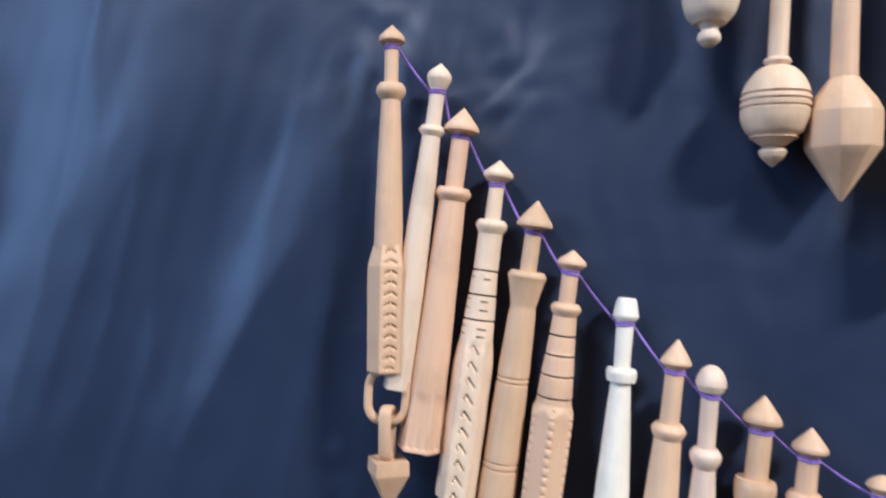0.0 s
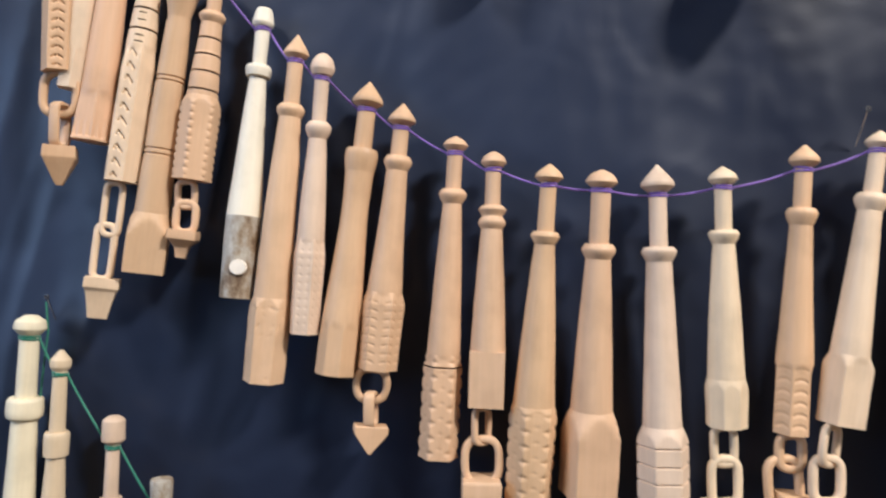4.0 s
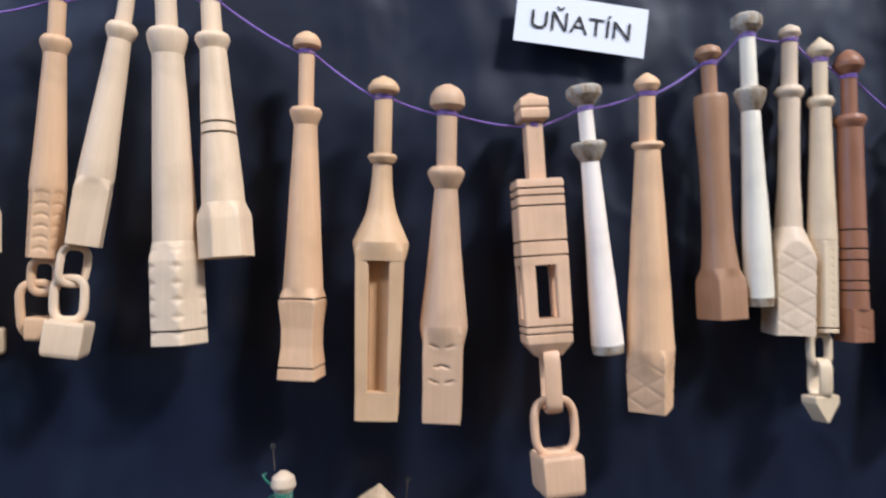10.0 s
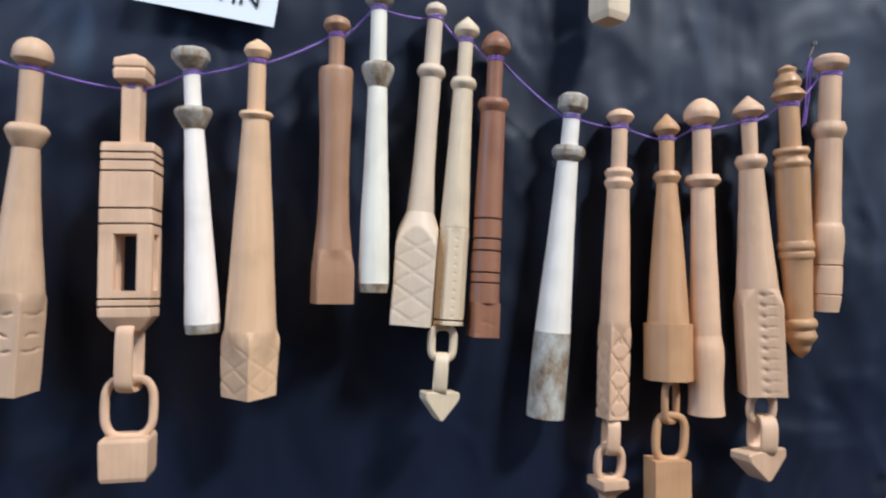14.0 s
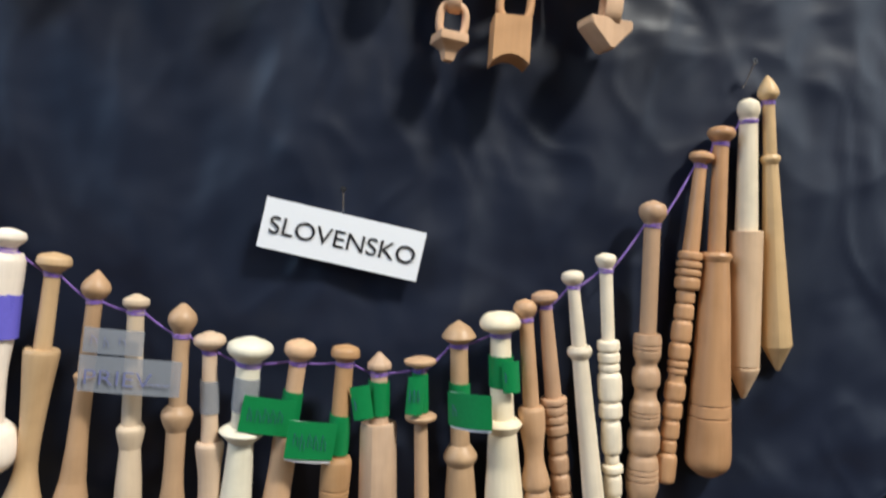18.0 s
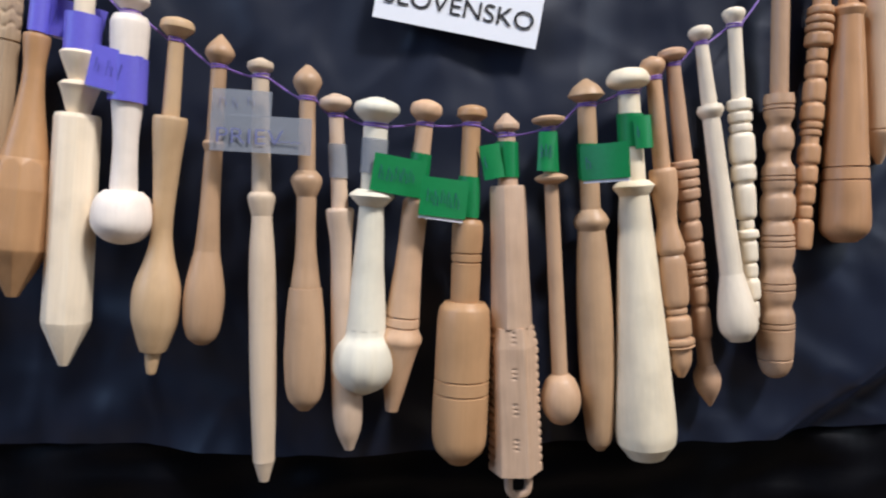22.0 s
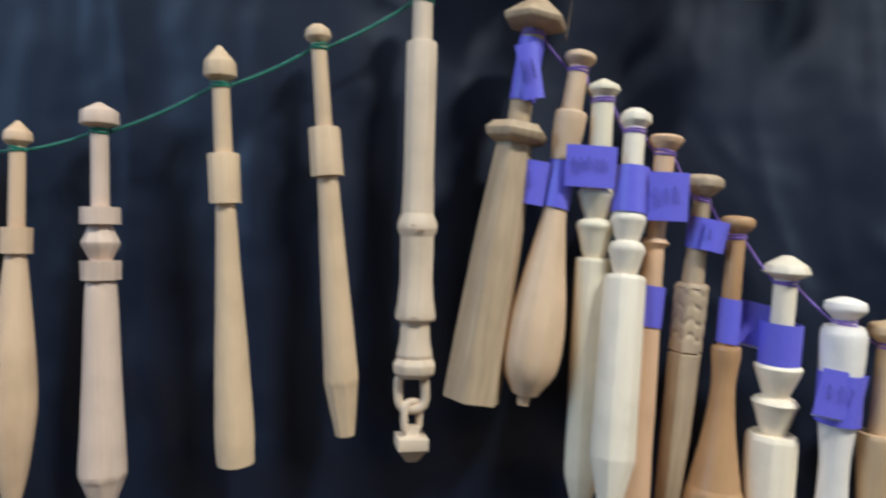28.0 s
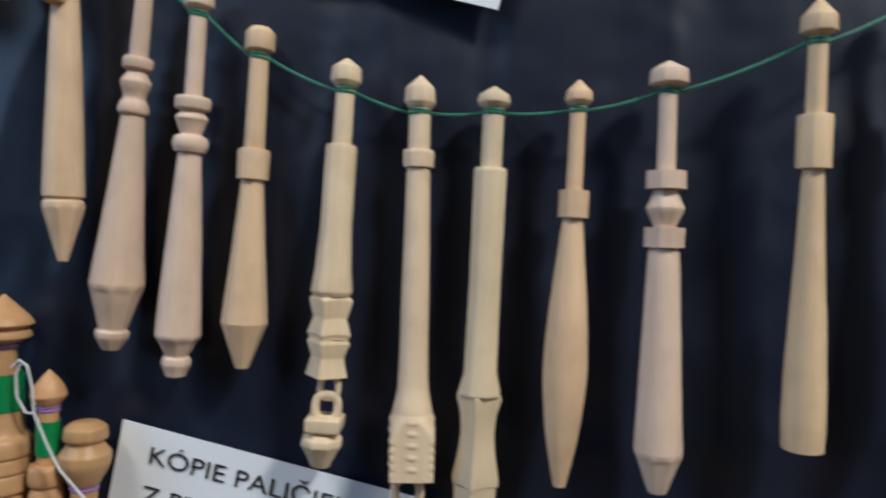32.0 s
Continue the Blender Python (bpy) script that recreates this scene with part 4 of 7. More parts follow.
b17 = bobbin('tan wooden lace bobbin with chevron foot and twisted link', 'beech', (-71.2, 9.7, 186.1), -4.87, 1.33, 100.7, [
    turn('head', 'r', [(0, 0.51), (4.33, 4.68), (6.04, 4.99), (7.55, 3.26)]),
    turn('neck', 'r', [(7.55, 2.85), (22.64, 2.85)]),
    turn('collar', 'r', [(22.24, 4.27), (24.15, 5.18), (28.18, 3.86)]),
    turn('body', 'r', [(28.18, 3.75), (53.74, 4.86), (75.78, 6.07)]),
    turn('foot', '6', [(75.78, 5.35), (100.73, 5.51)], rot=6, carve='arc'),
    hang('link', -0, 100.03, 0.5, 114.52, 11),
    hang('link', -2.7, 108.38, -0.2, 129.42, 13.9),
    hang('box', 0.7, 121.57, 1.9, 129.52, 10.6)])
b18 = bobbin('pale wooden lace bobbin hanging askew with square hook', 'lime', (-45.7, 9.2, 190.1), -10.81, 3.40, 102.6, [
    turn('head', 'r', [(-0, 0.4), (3.04, 3.84), (4.76, 4.55), (6.08, 3.24)]),
    turn('neck', 'r', [(6.08, 2.73), (22.91, 2.83)]),
    turn('collar', 'r', [(22.5, 4.44), (24.63, 5.35), (28.58, 3.84)]),
    turn('body', 'r', [(28.58, 3.84), (54.33, 5.03), (78.56, 6.13)]),
    turn('foot', '4', [(78.56, 5.64), (82.92, 5.64), (102.58, 5.37)], rot=15),
    hang('edge', -2.4, 102.28, -2.1, 117.79, 9.7),
    hang('link', -2.8, 113.12, -0.6, 130.46, 12.6),
    hang('box', -0.8, 129.14, 0.7, 141.4, 13.4)])
b19 = bobbin('large pale wooden lace bobbin with chevron-carved foot', 'lime', (-34.3, 11.3, 193.2), 0.31, 1.74, 139.7, [
    turn('head', 'r', [(-0, 0.4), (3.88, 4.63), (8.16, 7.14), (10.25, 4.62)]),
    turn('neck', 'r', [(10.25, 3.62), (28.75, 3.71)]),
    turn('collar', 'r', [(28.06, 6.21), (29.75, 7), (33.63, 6.4), (37.11, 5.39)]),
    turn('body', 'r', [(37.11, 5.39), (71.53, 6.72), (103.67, 7.85)]),
    turn('foot', '6', [(103.67, 7.9), (110.33, 9.0), (139.68, 9.4)], rot=-15, rings=[134.81], carve='fang')])
b20 = bobbin('pale wooden lace bobbin with two dark rings', 'lime', (-19.1, 11.0, 185.1), 2.01, 3.61, 102.1, [
    turn('head', 'r', [(0, 0.51), (3.47, 4.85), (5.86, 5.96), (7.94, 4.04)]),
    turn('neck', 'r', [(7.94, 3.33), (22.43, 3.61)]),
    turn('collar', 'r', [(22.03, 5.62), (23.92, 6.12), (27.59, 4.51)]),
    turn('body', 'r', [(27.59, 4.61), (53.6, 5.96), (74.24, 7.11), (82.88, 7.48)], rings=[54.39, 58.16]),
    turn('foot', '6', [(82.88, 7.4), (88.54, 8.24), (102.13, 8.38)], rot=14)])
b21 = bobbin('tan wooden lace bobbin with waisted square foot', 'beech', (15.4, 12.8, 163.8), -3.21, 1.10, 125.3, [
    turn('head', 'r', [(-0, 1.39), (1.29, 3.59), (3.36, 4.99), (5.44, 4.99), (6.23, 3.39)]),
    turn('neck', 'r', [(6.23, 2.79), (28.2, 2.78)]),
    turn('collar', 'r', [(27.8, 5.16), (29.29, 5.85), (33.84, 4.26)]),
    turn('body', 'r', [(33.84, 4.16), (63.52, 5.71), (92.7, 7.15)]),
    turn('foot', '4', [(92.7, 6.29), (95.87, 7.06), (99.93, 6.63), (106.95, 5.95), (113.97, 5.94), (120.9, 6.62), (125.25, 6.87)], rot=-14, rings=[96.66, 121.1])])
b22 = bobbin('tan wooden lace bobbin with hollow four-post cage', 'beech', (42.6, 15.1, 146.8), -3.54, -0.08, 124.5, [
    turn('head', 'r', [(0, 0.57), (1.79, 4.03), (4.26, 5.76), (5.85, 5.57), (6.64, 3.84)]),
    turn('neck', 'r', [(6.64, 3.27), (28.66, 3.26)]),
    turn('collar', 'r', [(28.46, 4.78), (29.65, 5.55), (31.74, 4.21)]),
    turn('body', 'r', [(31.74, 3.45), (40.66, 4.01), (48.7, 5.35), (53.06, 6.88), (57.03, 8.78), (60.4, 10.3)]),
    turn('shoulder', '4', [(60.4, 8.45), (66.94, 8.51)], rot=-4),
    turn('cage', '4', [(66.94, 8.51), (113.86, 7.75)], rot=-4),
    turn('base', '4', [(113.86, 7.75), (124.07, 7.6)], rot=-4)])
b23 = bobbin('tan wooden lace bobbin with crescent chips on foot', 'beech', (65.6, 16.2, 142.8), -3.20, -0.66, 122.7, [
    turn('head', 'r', [(0, 1.94), (1.58, 4.65), (4.45, 6.2), (7.72, 6.39), (9.31, 4.45)]),
    turn('neck', 'r', [(9.31, 3.68), (30.29, 3.67)]),
    turn('collar', 'r', [(29.9, 5.41), (31.88, 6.86), (34.75, 5.99), (37.92, 4.35)]),
    turn('body', 'r', [(37.92, 4.25), (61.97, 6.16), (87.61, 8.83)]),
    turn('foot', '4', [(87.61, 6.94), (97.81, 7.07), (122.66, 6.83)], rot=-9, carve='crescent')])
b24 = bobbin('tan square wooden lace bobbin with window and chained block', 'beech', (97.3, 10.7, 140.4), 0.91, 3.23, 98.1, [
    turn('head', '4', [(-0, 0.31), (3.16, 5.34), (5.92, 5.49), (6.33, 5.03), (6.94, 5.03), (7.35, 5.49), (10.51, 5.34), (11.33, 4.27)], rot=1),
    turn('neck', '4', [(11.33, 3.2), (33.17, 3.19)], rot=1),
    turn('body', '4', [(33.17, 7.75), (34.4, 8.14), (65.02, 8.18)], rot=1, rings=[36.65, 39.4, 43.18, 56.24, 61.65]),
    turn('cage', '4', [(65.02, 8.18), (84.72, 8.1)], rot=1),
    turn('base', '4', [(84.72, 8.1), (93.6, 7.9), (98.6, 4.4)], rot=1, rings=[87.6, 90.2]),
    hang('bar', 0.6, 95.5, 0.5, 119.94, 6.2),
    hang('link', 0.8, 113.41, 0.9, 136.48, 18.6),
    hang('box', 1, 134.43, 0.6, 148.72, 16.2)])
for o in b24.children:
    if o.name.split(".")[0] in ("body", "post", "base"):
        # the shank is a plank, wider than it is deep
        o.scale = (1.09, 0.72, 1)
b25 = bobbin('white peeled-stick lace bobbin with brown bark rims', 'white', (117.2, 12.7, 142.2), 3.40, 0.03, 101.4, [
    turn('head', '8', [(-0, 5.07), (0.98, 6.21), (3.63, 6.21), (5.68, 4.7), (7.35, 3.2)], wood='bark'),
    turn('neck', 'r', [(7.35, 2.78), (21.56, 2.98)]),
    turn('collar', 'r', [(21.16, 5.76), (22.34, 6.56), (24.2, 5.96), (28.71, 3.58)], wood='bark'),
    turn('body', 'r', [(28.71, 3.38), (60.85, 4.58), (81.42, 5.49), (98.08, 6.21)]),
    turn('foot', 'r', [(98.08, 6.21), (101.41, 5.81)], wood='bark')])
b26 = bobbin('tan wooden lace bobbin with lattice-cut six-sided foot', 'beech', (141.2, 15.2, 146.1), -0.78, -1.37, 127.9, [
    turn('head', 'r', [(0, 0.6), (2.45, 4), (4.5, 4.9), (6.76, 3.6)]),
    turn('neck', 'r', [(6.76, 3), (26.24, 3.1)]),
    turn('collar', 'r', [(26.05, 5.41), (27.22, 6.11), (28.89, 4.71)]),
    turn('body', 'r', [(28.89, 4.6), (61.5, 6.62), (103.8, 9.03)]),
    turn('foot', '4', [(103.8, 7.12), (108.89, 7.41), (127.89, 6.98)], rot=-36, carve='lattice')])
b27 = bobbin('brown wooden lace bobbin with plain flared foot', 'walnut', (168.7, 8.6, 157.5), -0.07, 2.70, 106.2, [
    turn('head', 'r', [(0, 2.67), (1.1, 4.53), (3.5, 5.15), (5.7, 3.29)]),
    turn('neck', 'r', [(5.7, 2.88), (19.5, 2.87)]),
    turn('body', 'r', [(19.5, 5.96), (21.3, 6.37), (47.6, 5.53), (73.4, 5.72), (86.5, 6.94)]),
    turn('foot', '4', [(86.5, 6.21), (94.8, 6.68), (105.9, 6.68)], rot=15)])
b28 = bobbin('white peeled-stick lace bobbin with grey bark collar', 'white', (184.2, 9.9, 169.5), -0.33, 1.89, 113.9, [
    turn('head', '8', [(-0, 3.59), (1.3, 5.39), (5.2, 5.39), (7.4, 3.39)], wood='bark'),
    turn('neck', 'r', [(7.4, 2.88), (29.4, 3.08)]),
    turn('collar', 'r', [(29.2, 4.94), (30.5, 5.97), (33.8, 5.35), (38.3, 3.5)], wood='bark'),
    turn('body', 'r', [(38.3, 3.5), (65.1, 4.31), (86.6, 5.12), (110.4, 5.51)]),
    turn('foot', 'r', [(110.4, 5.51), (113.6, 5.1)], wood='bark')])
b29 = bobbin('pale wooden lace bobbin with diamond lattice foot', 'lime', (206.1, 3.4, 167.1), -3.81, 2.37, 124.0, [
    turn('head', 'r', [(-0, 0.84), (1.52, 3.57), (3.85, 4.3), (5.36, 3.15)]),
    turn('neck', 'r', [(5.36, 2.94), (25.7, 3.14)]),
    turn('collar', 'r', [(25.3, 4.61), (27.53, 5.55), (29.96, 4.19)]),
    turn('body', 'r', [(29.96, 3.98), (60.92, 4.08), (81.57, 5.21)]),
    turn('foot', '4', [(81.57, 7.39), (86.22, 7.6), (123.97, 7.45)], rot=-8, carve='lattice')])
b30 = bobbin('pale wooden lace bobbin with notched foot and arrow pendant', 'lime', (218.1, 4.3, 161.6), -3.22, 2.92, 118.0, [
    turn('head', 'r', [(0, 0.42), (4.09, 4.58), (6.34, 4.9), (8.28, 3.12)]),
    turn('neck', 'r', [(8.28, 2.71), (24.65, 2.7)]),
    turn('collar', 'r', [(24.44, 4.36), (26.49, 5.1), (28.94, 3.74)]),
    turn('body', 'r', [(28.94, 3.74), (56.45, 4.56), (81.3, 5.49)]),
    turn('foot', '6', [(81.3, 5.03), (118.01, 5.01)], rot=4, rings=[82.02, 116.27], carve='tick'),
    hang('link', -1.8, 117.4, -1.6, 132.12, 11.2),
    hang('bar', -1.6, 128.24, -1.6, 144.19, 5.2),
    hang('arrow', -1.4, 142.66, -1.5, 153.19, 13.4)])
b31 = bobbin('reddish-brown wooden lace bobbin with fine rings', 'brown', (229.3, 5.3, 156.1), -2.35, 2.28, 116.8, [
    turn('head', 'r', [(-0, 1.06), (1.82, 3.59), (4.95, 5.49), (7.17, 5.49), (9.7, 3.38)]),
    turn('neck', 'r', [(9.7, 2.96), (26.88, 2.95)]),
    turn('collar', 'r', [(26.68, 5.28), (28.7, 6.02), (31.83, 4.64)]),
    turn('body', 'r', [(31.83, 4.64), (71.65, 5.26), (104.08, 5.67)], rings=[72.56, 80.13, 84.58, 92.77, 96.61]),
    turn('block', '4', [(104.08, 4.93), (116.82, 4.92)], rot=10, carve='scratch')])
b32 = bobbin('white peeled-stick lace bobbin with rough bark foot', 'white', (259.6, 6.2, 132.8), -4.68, 0.58, 124.5, [
    turn('head', '8', [(-0, 3.92), (1.12, 5.28), (5.68, 5.28), (7.72, 3.13)], wood='bark'),
    turn('neck', 'r', [(7.72, 3.18), (20.4, 3.38)]),
    turn('collar', '8', [(20.4, 5.28), (22.23, 6.05), (24.47, 5.66), (26.29, 3.71)], wood='bark'),
    turn('body', 'r', [(26.29, 4.01), (50.86, 4.85), (73.19, 5.89), (91.97, 6.83)]),
    turn('foot', 'r', [(91.97, 6.93), (106.69, 7.13), (124.46, 7.11)], wood='bark')])
b33 = bobbin('tan wooden lace bobbin with lattice foot and small pendant', 'beech', (278.7, 5.2, 127.8), -1.64, 2.00, 119.5, [
    turn('head', 'r', [(-0, 2.13), (1.32, 4.48), (3.14, 5.44), (5.67, 3.41)]),
    turn('neck', 'r', [(5.67, 2.99), (23.8, 2.98)]),
    turn('collar', 'r', [(23.39, 4.48), (24.91, 5.64), (27.04, 4.47), (28.76, 5.64), (31.7, 4.26)]),
    turn('body', 'r', [(31.7, 4.26), (57.22, 5.1), (82.43, 5.62)]),
    turn('foot', '4', [(82.43, 4.07), (86.48, 4.53), (119.5, 4.36)], rot=15, carve='starcut'),
    hang('bar', -0.2, 118.99, -0.5, 133.47, 5.1),
    hang('link', -0.4, 129.02, -0.7, 144.21, 12.8),
    hang('cup', -0.9, 141.98, -1.1, 151.8, 15)])
b34 = bobbin('honey-brown wooden lace bobbin with block foot and hook', 'honey', (297.8, 4.3, 126.9), -0.33, 3.27, 103.9, [
    turn('head', 'r', [(-0, 0.43), (5.02, 4.69), (6.87, 5.01), (8.71, 3.2)]),
    turn('neck', 'r', [(8.71, 2.87), (23.68, 2.77)]),
    turn('collar', 'r', [(23.16, 4.26), (25.21, 5.42), (27.98, 3.83)]),
    turn('body', 'r', [(27.98, 3.83), (52.27, 5.95), (82.3, 7.84)]),
    turn('block', '8', [(82.3, 8.46), (103.93, 8.45)]),
    hang('edge', 0.9, 103.52, 0.5, 120.94, 9.7),
    hang('link', 1, 116.02, -0.1, 135.6, 15),
    hang('saddle', -0.2, 133.75, -1.6, 151.49, 14.6)])
b35 = bobbin('tan wooden lace bobbin with round dome head', 'beech', (311.3, 5.7, 132.9), 0.63, 1.90, 123.6, [
    turn('head', 'r', [(-0, 1.95), (2.3, 4.98), (5.5, 6.7), (8.2, 6.48), (10.2, 4.11)]),
    turn('neck', 'r', [(10.2, 3.46), (30.9, 3.56)]),
    turn('collar', 'r', [(30.4, 6.05), (32.5, 7.02), (35, 4.75)]),
    turn('body', 'r', [(35, 4.32), (63.1, 4.96), (92.9, 6.03)]),
    turn('foot', 'r', [(92.9, 6.13), (98.1, 6.99), (114.9, 6.46), (123.3, 6.88)])])
b36 = bobbin('tan wooden lace bobbin with dotted foot and arrow pendant', 'beech', (329.5, 7.7, 134.4), 2.49, 1.72, 117.0, [
    turn('head', 'r', [(0, 0.43), (4.83, 5.4), (6.64, 5.93), (8.65, 3.67)]),
    turn('neck', 'r', [(8.65, 3.02), (24.04, 2.8)]),
    turn('collar', 'r', [(23.74, 4.96), (26.26, 5.92), (29.48, 4.41)]),
    turn('body', 'r', [(29.48, 4.53), (54.12, 6.03), (75.96, 7.74)]),
    turn('foot', '4', [(75.96, 7.5), (79.58, 7.49), (117, 7.28)], rot=-16, carve='barb'),
    hang('link', 0.4, 115.39, -1.5, 129.27, 13),
    hang('bar', -0, 124.45, -1.6, 140.54, 6.7),
    hang('arrow', -2.5, 137.73, -3, 149.4, 19.3)])
b37 = bobbin('honey-brown turned wooden lace bobbin with tiered head', 'honey', (344.6, 9.4, 146.6), 3.49, 0.10, 115.4, [
    turn('head', 'r', [(0, 1.09), (1.6, 3.71), (3.2, 2.84), (5.1, 4.36), (7.1, 5.23), (9, 4.14), (10.6, 5.67), (12.2, 6.54), (14.5, 3.93)]),
    turn('neck', 'r', [(14.5, 3.71), (32.7, 3.81)]),
    turn('collar', 'r', [(32.7, 6.1), (34.3, 6.76), (36.1, 5.66), (37.2, 5.88), (38.8, 6.65), (40.9, 5.88)]),
    turn('body', 'r', [(40.9, 6.32), (69.3, 6.2), (69.8, 6.53), (71.8, 6.86), (73.4, 6.09), (73.9, 6.52), (75.7, 6.52), (76.9, 5.87), (99.7, 4.99), (100.4, 6.08), (102.4, 6.41), (104.3, 5.21), (105.2, 5.64), (107.2, 5.98), (110, 4.13)]),
    turn('foot', 'r', [(110, 3.91), (112.7, 3.04), (115.4, 0.43)])])
b38 = bobbin('tan turned wooden lace bobbin with flat head', 'beech', (363.8, 8.5, 151.6), -1.18, -0.00, 101.9, [
    turn('head', 'r', [(0, 4.19), (1.4, 6.4), (4.2, 6.39), (6.5, 4.41)]),
    turn('neck', 'r', [(6.5, 3.96), (27.1, 4.07)]),
    turn('collar', 'r', [(26.9, 5.5), (30.1, 6.27), (33.6, 4.84)]),
    turn('body', 'r', [(33.6, 4.84), (66.4, 5.27), (68.7, 6.15), (74.4, 6.47), (81.3, 6.04)]),
    turn('foot', 'r', [(81.3, 6.04), (95.1, 6.03), (101.9, 5.25)], scored=[83.6, 95.1])])
u0 = bobbin('pale turned wooden lace bobbin with knob end', 'lime', (-237.7, 9.8, 413.5), -3.59, 1.58, 87.3, [
    turn('head', 'r', [(0, 0.33), (4.3, 4.96), (6, 3.3)]),
    turn('neck', 'r', [(6, 2.97), (22.5, 2.97)]),
    turn('collar', 'r', [(22.5, 4.96), (25, 4.13)]),
    turn('body', 'r', [(25, 3.8), (51.8, 5.79), (72.6, 8.43), (74.7, 8.1), (78.1, 6.94), (80.6, 4.79)]),
    turn('foot', 'r', [(80.6, 3.3), (82.6, 2.48), (84, 3.3), (85.8, 3.3), (87.3, 1.81)])])
u1 = bobbin('pale wooden lace bobbin ending in a grooved ball', 'tan', (-218.2, 9.8, 395.4), -3.16, -1.58, 106.3, [
    turn('head', 'r', [(0, 0.32), (5.1, 4.56), (6.8, 2.77)]),
    turn('neck', 'r', [(6.8, 2.6), (22, 2.77)]),
    turn('body', 'r', [(22, 2.77), (73.1, 2.86), (73.3, 3.59), (74.3, 4.08), (75.7, 3.1), (76.2, 4.9), (79.6, 7.99), (84.2, 9.8), (88.5, 10.04), (92.7, 9.47), (97, 7.19), (100.1, 3.27)], scored=[84.4, 86.4, 88.5, 97]),
    turn('foot', 'r', [(100.1, 2.78), (101.5, 4.09), (103.5, 3.43), (106.4, 0.32)])])
u2 = bobbin('tan wooden lace bobbin with faceted spearhead end', 'beech', (-201.4, 9.8, 393.1), -1.81, -0.90, 115.1, [
    turn('head', 'r', [(0, 0.32), (5, 4.8), (6.7, 3.21)]),
    turn('neck', 'r', [(6.7, 3.21), (21.7, 3.37)]),
    turn('body', 'r', [(21.7, 3.37), (77.9, 3.77)]),
    turn('foot', '8', [(77.9, 3.56), (85.1, 8.32), (88.5, 9.8), (99.2, 9.66), (101.6, 8.32), (115.2, 0.45)])])
u3 = bobbin('cream wooden lace bobbin with bluntly swollen end', 'cream', (-176.9, 9.8, 373.3), -1.62, -1.23, 117.2, [
    turn('head', 'r', [(0, 0.35), (5.42, 5.26), (7.29, 3.5)]),
    turn('neck', 'r', [(7.29, 3.33), (23.65, 3.5)]),
    turn('body', 'r', [(23.65, 3.86), (85.62, 5.07)]),
    turn('foot', '8', [(85.62, 4.87), (92.51, 7.13), (113.8, 6.97), (115.96, 5.84), (117.24, 4.37)])])
u4 = bobbin('pale wooden lace bobbin with faceted pointed end', 'lime', (-158.3, 9.8, 383.7), -1.05, -0.11, 109.7, [
    turn('head', 'r', [(0, 0.34), (5.47, 5.19), (7.26, 3.46)]),
    turn('neck', 'r', [(7.26, 3.29), (23.57, 3.46)]),
    turn('body', 'r', [(23.57, 3.8), (78.07, 4.65)]),
    turn('foot', '8', [(78.07, 4.3), (83.44, 5.73), (92.49, 8.75), (94.58, 8.59), (109.7, 0.48)])])
u5 = bobbin('reddish-brown wooden lace bobbin with round knobbed end', 'brown', (-77.1, 9.8, 358.5), -3.90, 1.16, 118.3, [
    turn('head', 'r', [(0, 0.37), (5.9, 5.2), (7.9, 3.15)]),
    turn('neck', 'r', [(7.9, 3.15), (25.6, 3.34)]),
    turn('body', 'r', [(25.6, 3.71), (70.6, 5.18), (95.9, 10.15), (104.7, 10.51), (110.1, 7.94), (113.2, 3.88)]),
    turn('foot', 'r', [(113.2, 3.13), (114.8, 4.24), (116.7, 3.5), (118.3, 1.11)])])
u6 = bobbin('pale wooden lace bobbin with chained end', 'lime', (278.7, 9.4, 297.9), -2.52, 1.17, 112.7, [
    turn('head', 'r', [(-0, 0.43), (4.7, 5.39), (7, 3.23)]),
    turn('neck', 'r', [(7, 3.23), (23.3, 3.22)]),
    turn('body', 'r', [(23.3, 4.3), (71.7, 5.33)]),
    turn('foot', '4', [(71.7, 5.63), (112.7, 5.61)]),
    hang('link', -0.7, 111.8, -1.2, 127.5, 12.4),
    hang('block', -1.7, 125.7, -1.5, 138.7, 14.6)])
r0 = bobbin('honey-coloured wooden lace bobbin with pointed faceted end', 'honeyp', (404.9, 3.4, -15.3), 8.36, -2.02, 122.2, [
    turn('head', 's', [(0, 0.44), (3.76, 3.05), (7.42, 4.25), (9.75, 3.06)]),
    turn('neck', 'r', [(9.75, 2.4), (32.61, 2.63)]),
    turn('collar', 'r', [(32.2, 3.29), (33.83, 4.05), (36.16, 2.96)]),
    turn('body', '8', [(36.16, 2.78), (68.06, 3.94), (111.54, 5.67)]),
    turn('foot', '8', [(111.54, 5.67), (122.2, 0.84)])])
r1 = bobbin('wooden lace bobbin with cream neck and pencil-pointed tip', 'tan', (397.8, 3.4, -25.2), 4.64, -1.58, 123.6, [
    turn('head', 's', [(0, 2.17), (1.81, 3.9), (5.22, 4.44), (8.24, 3.47)], wood='cream'),
    turn('neck', 'r', [(8.24, 3.58), (51.64, 4.48), (53.85, 4.48)], wood='cream'),
    turn('body', 'r', [(53.85, 6.56), (110.61, 6.27)], scored=[109.9]),
    turn('foot', 'r', [(110.61, 6.27), (111.51, 6.16), (123.57, 0.88)])])
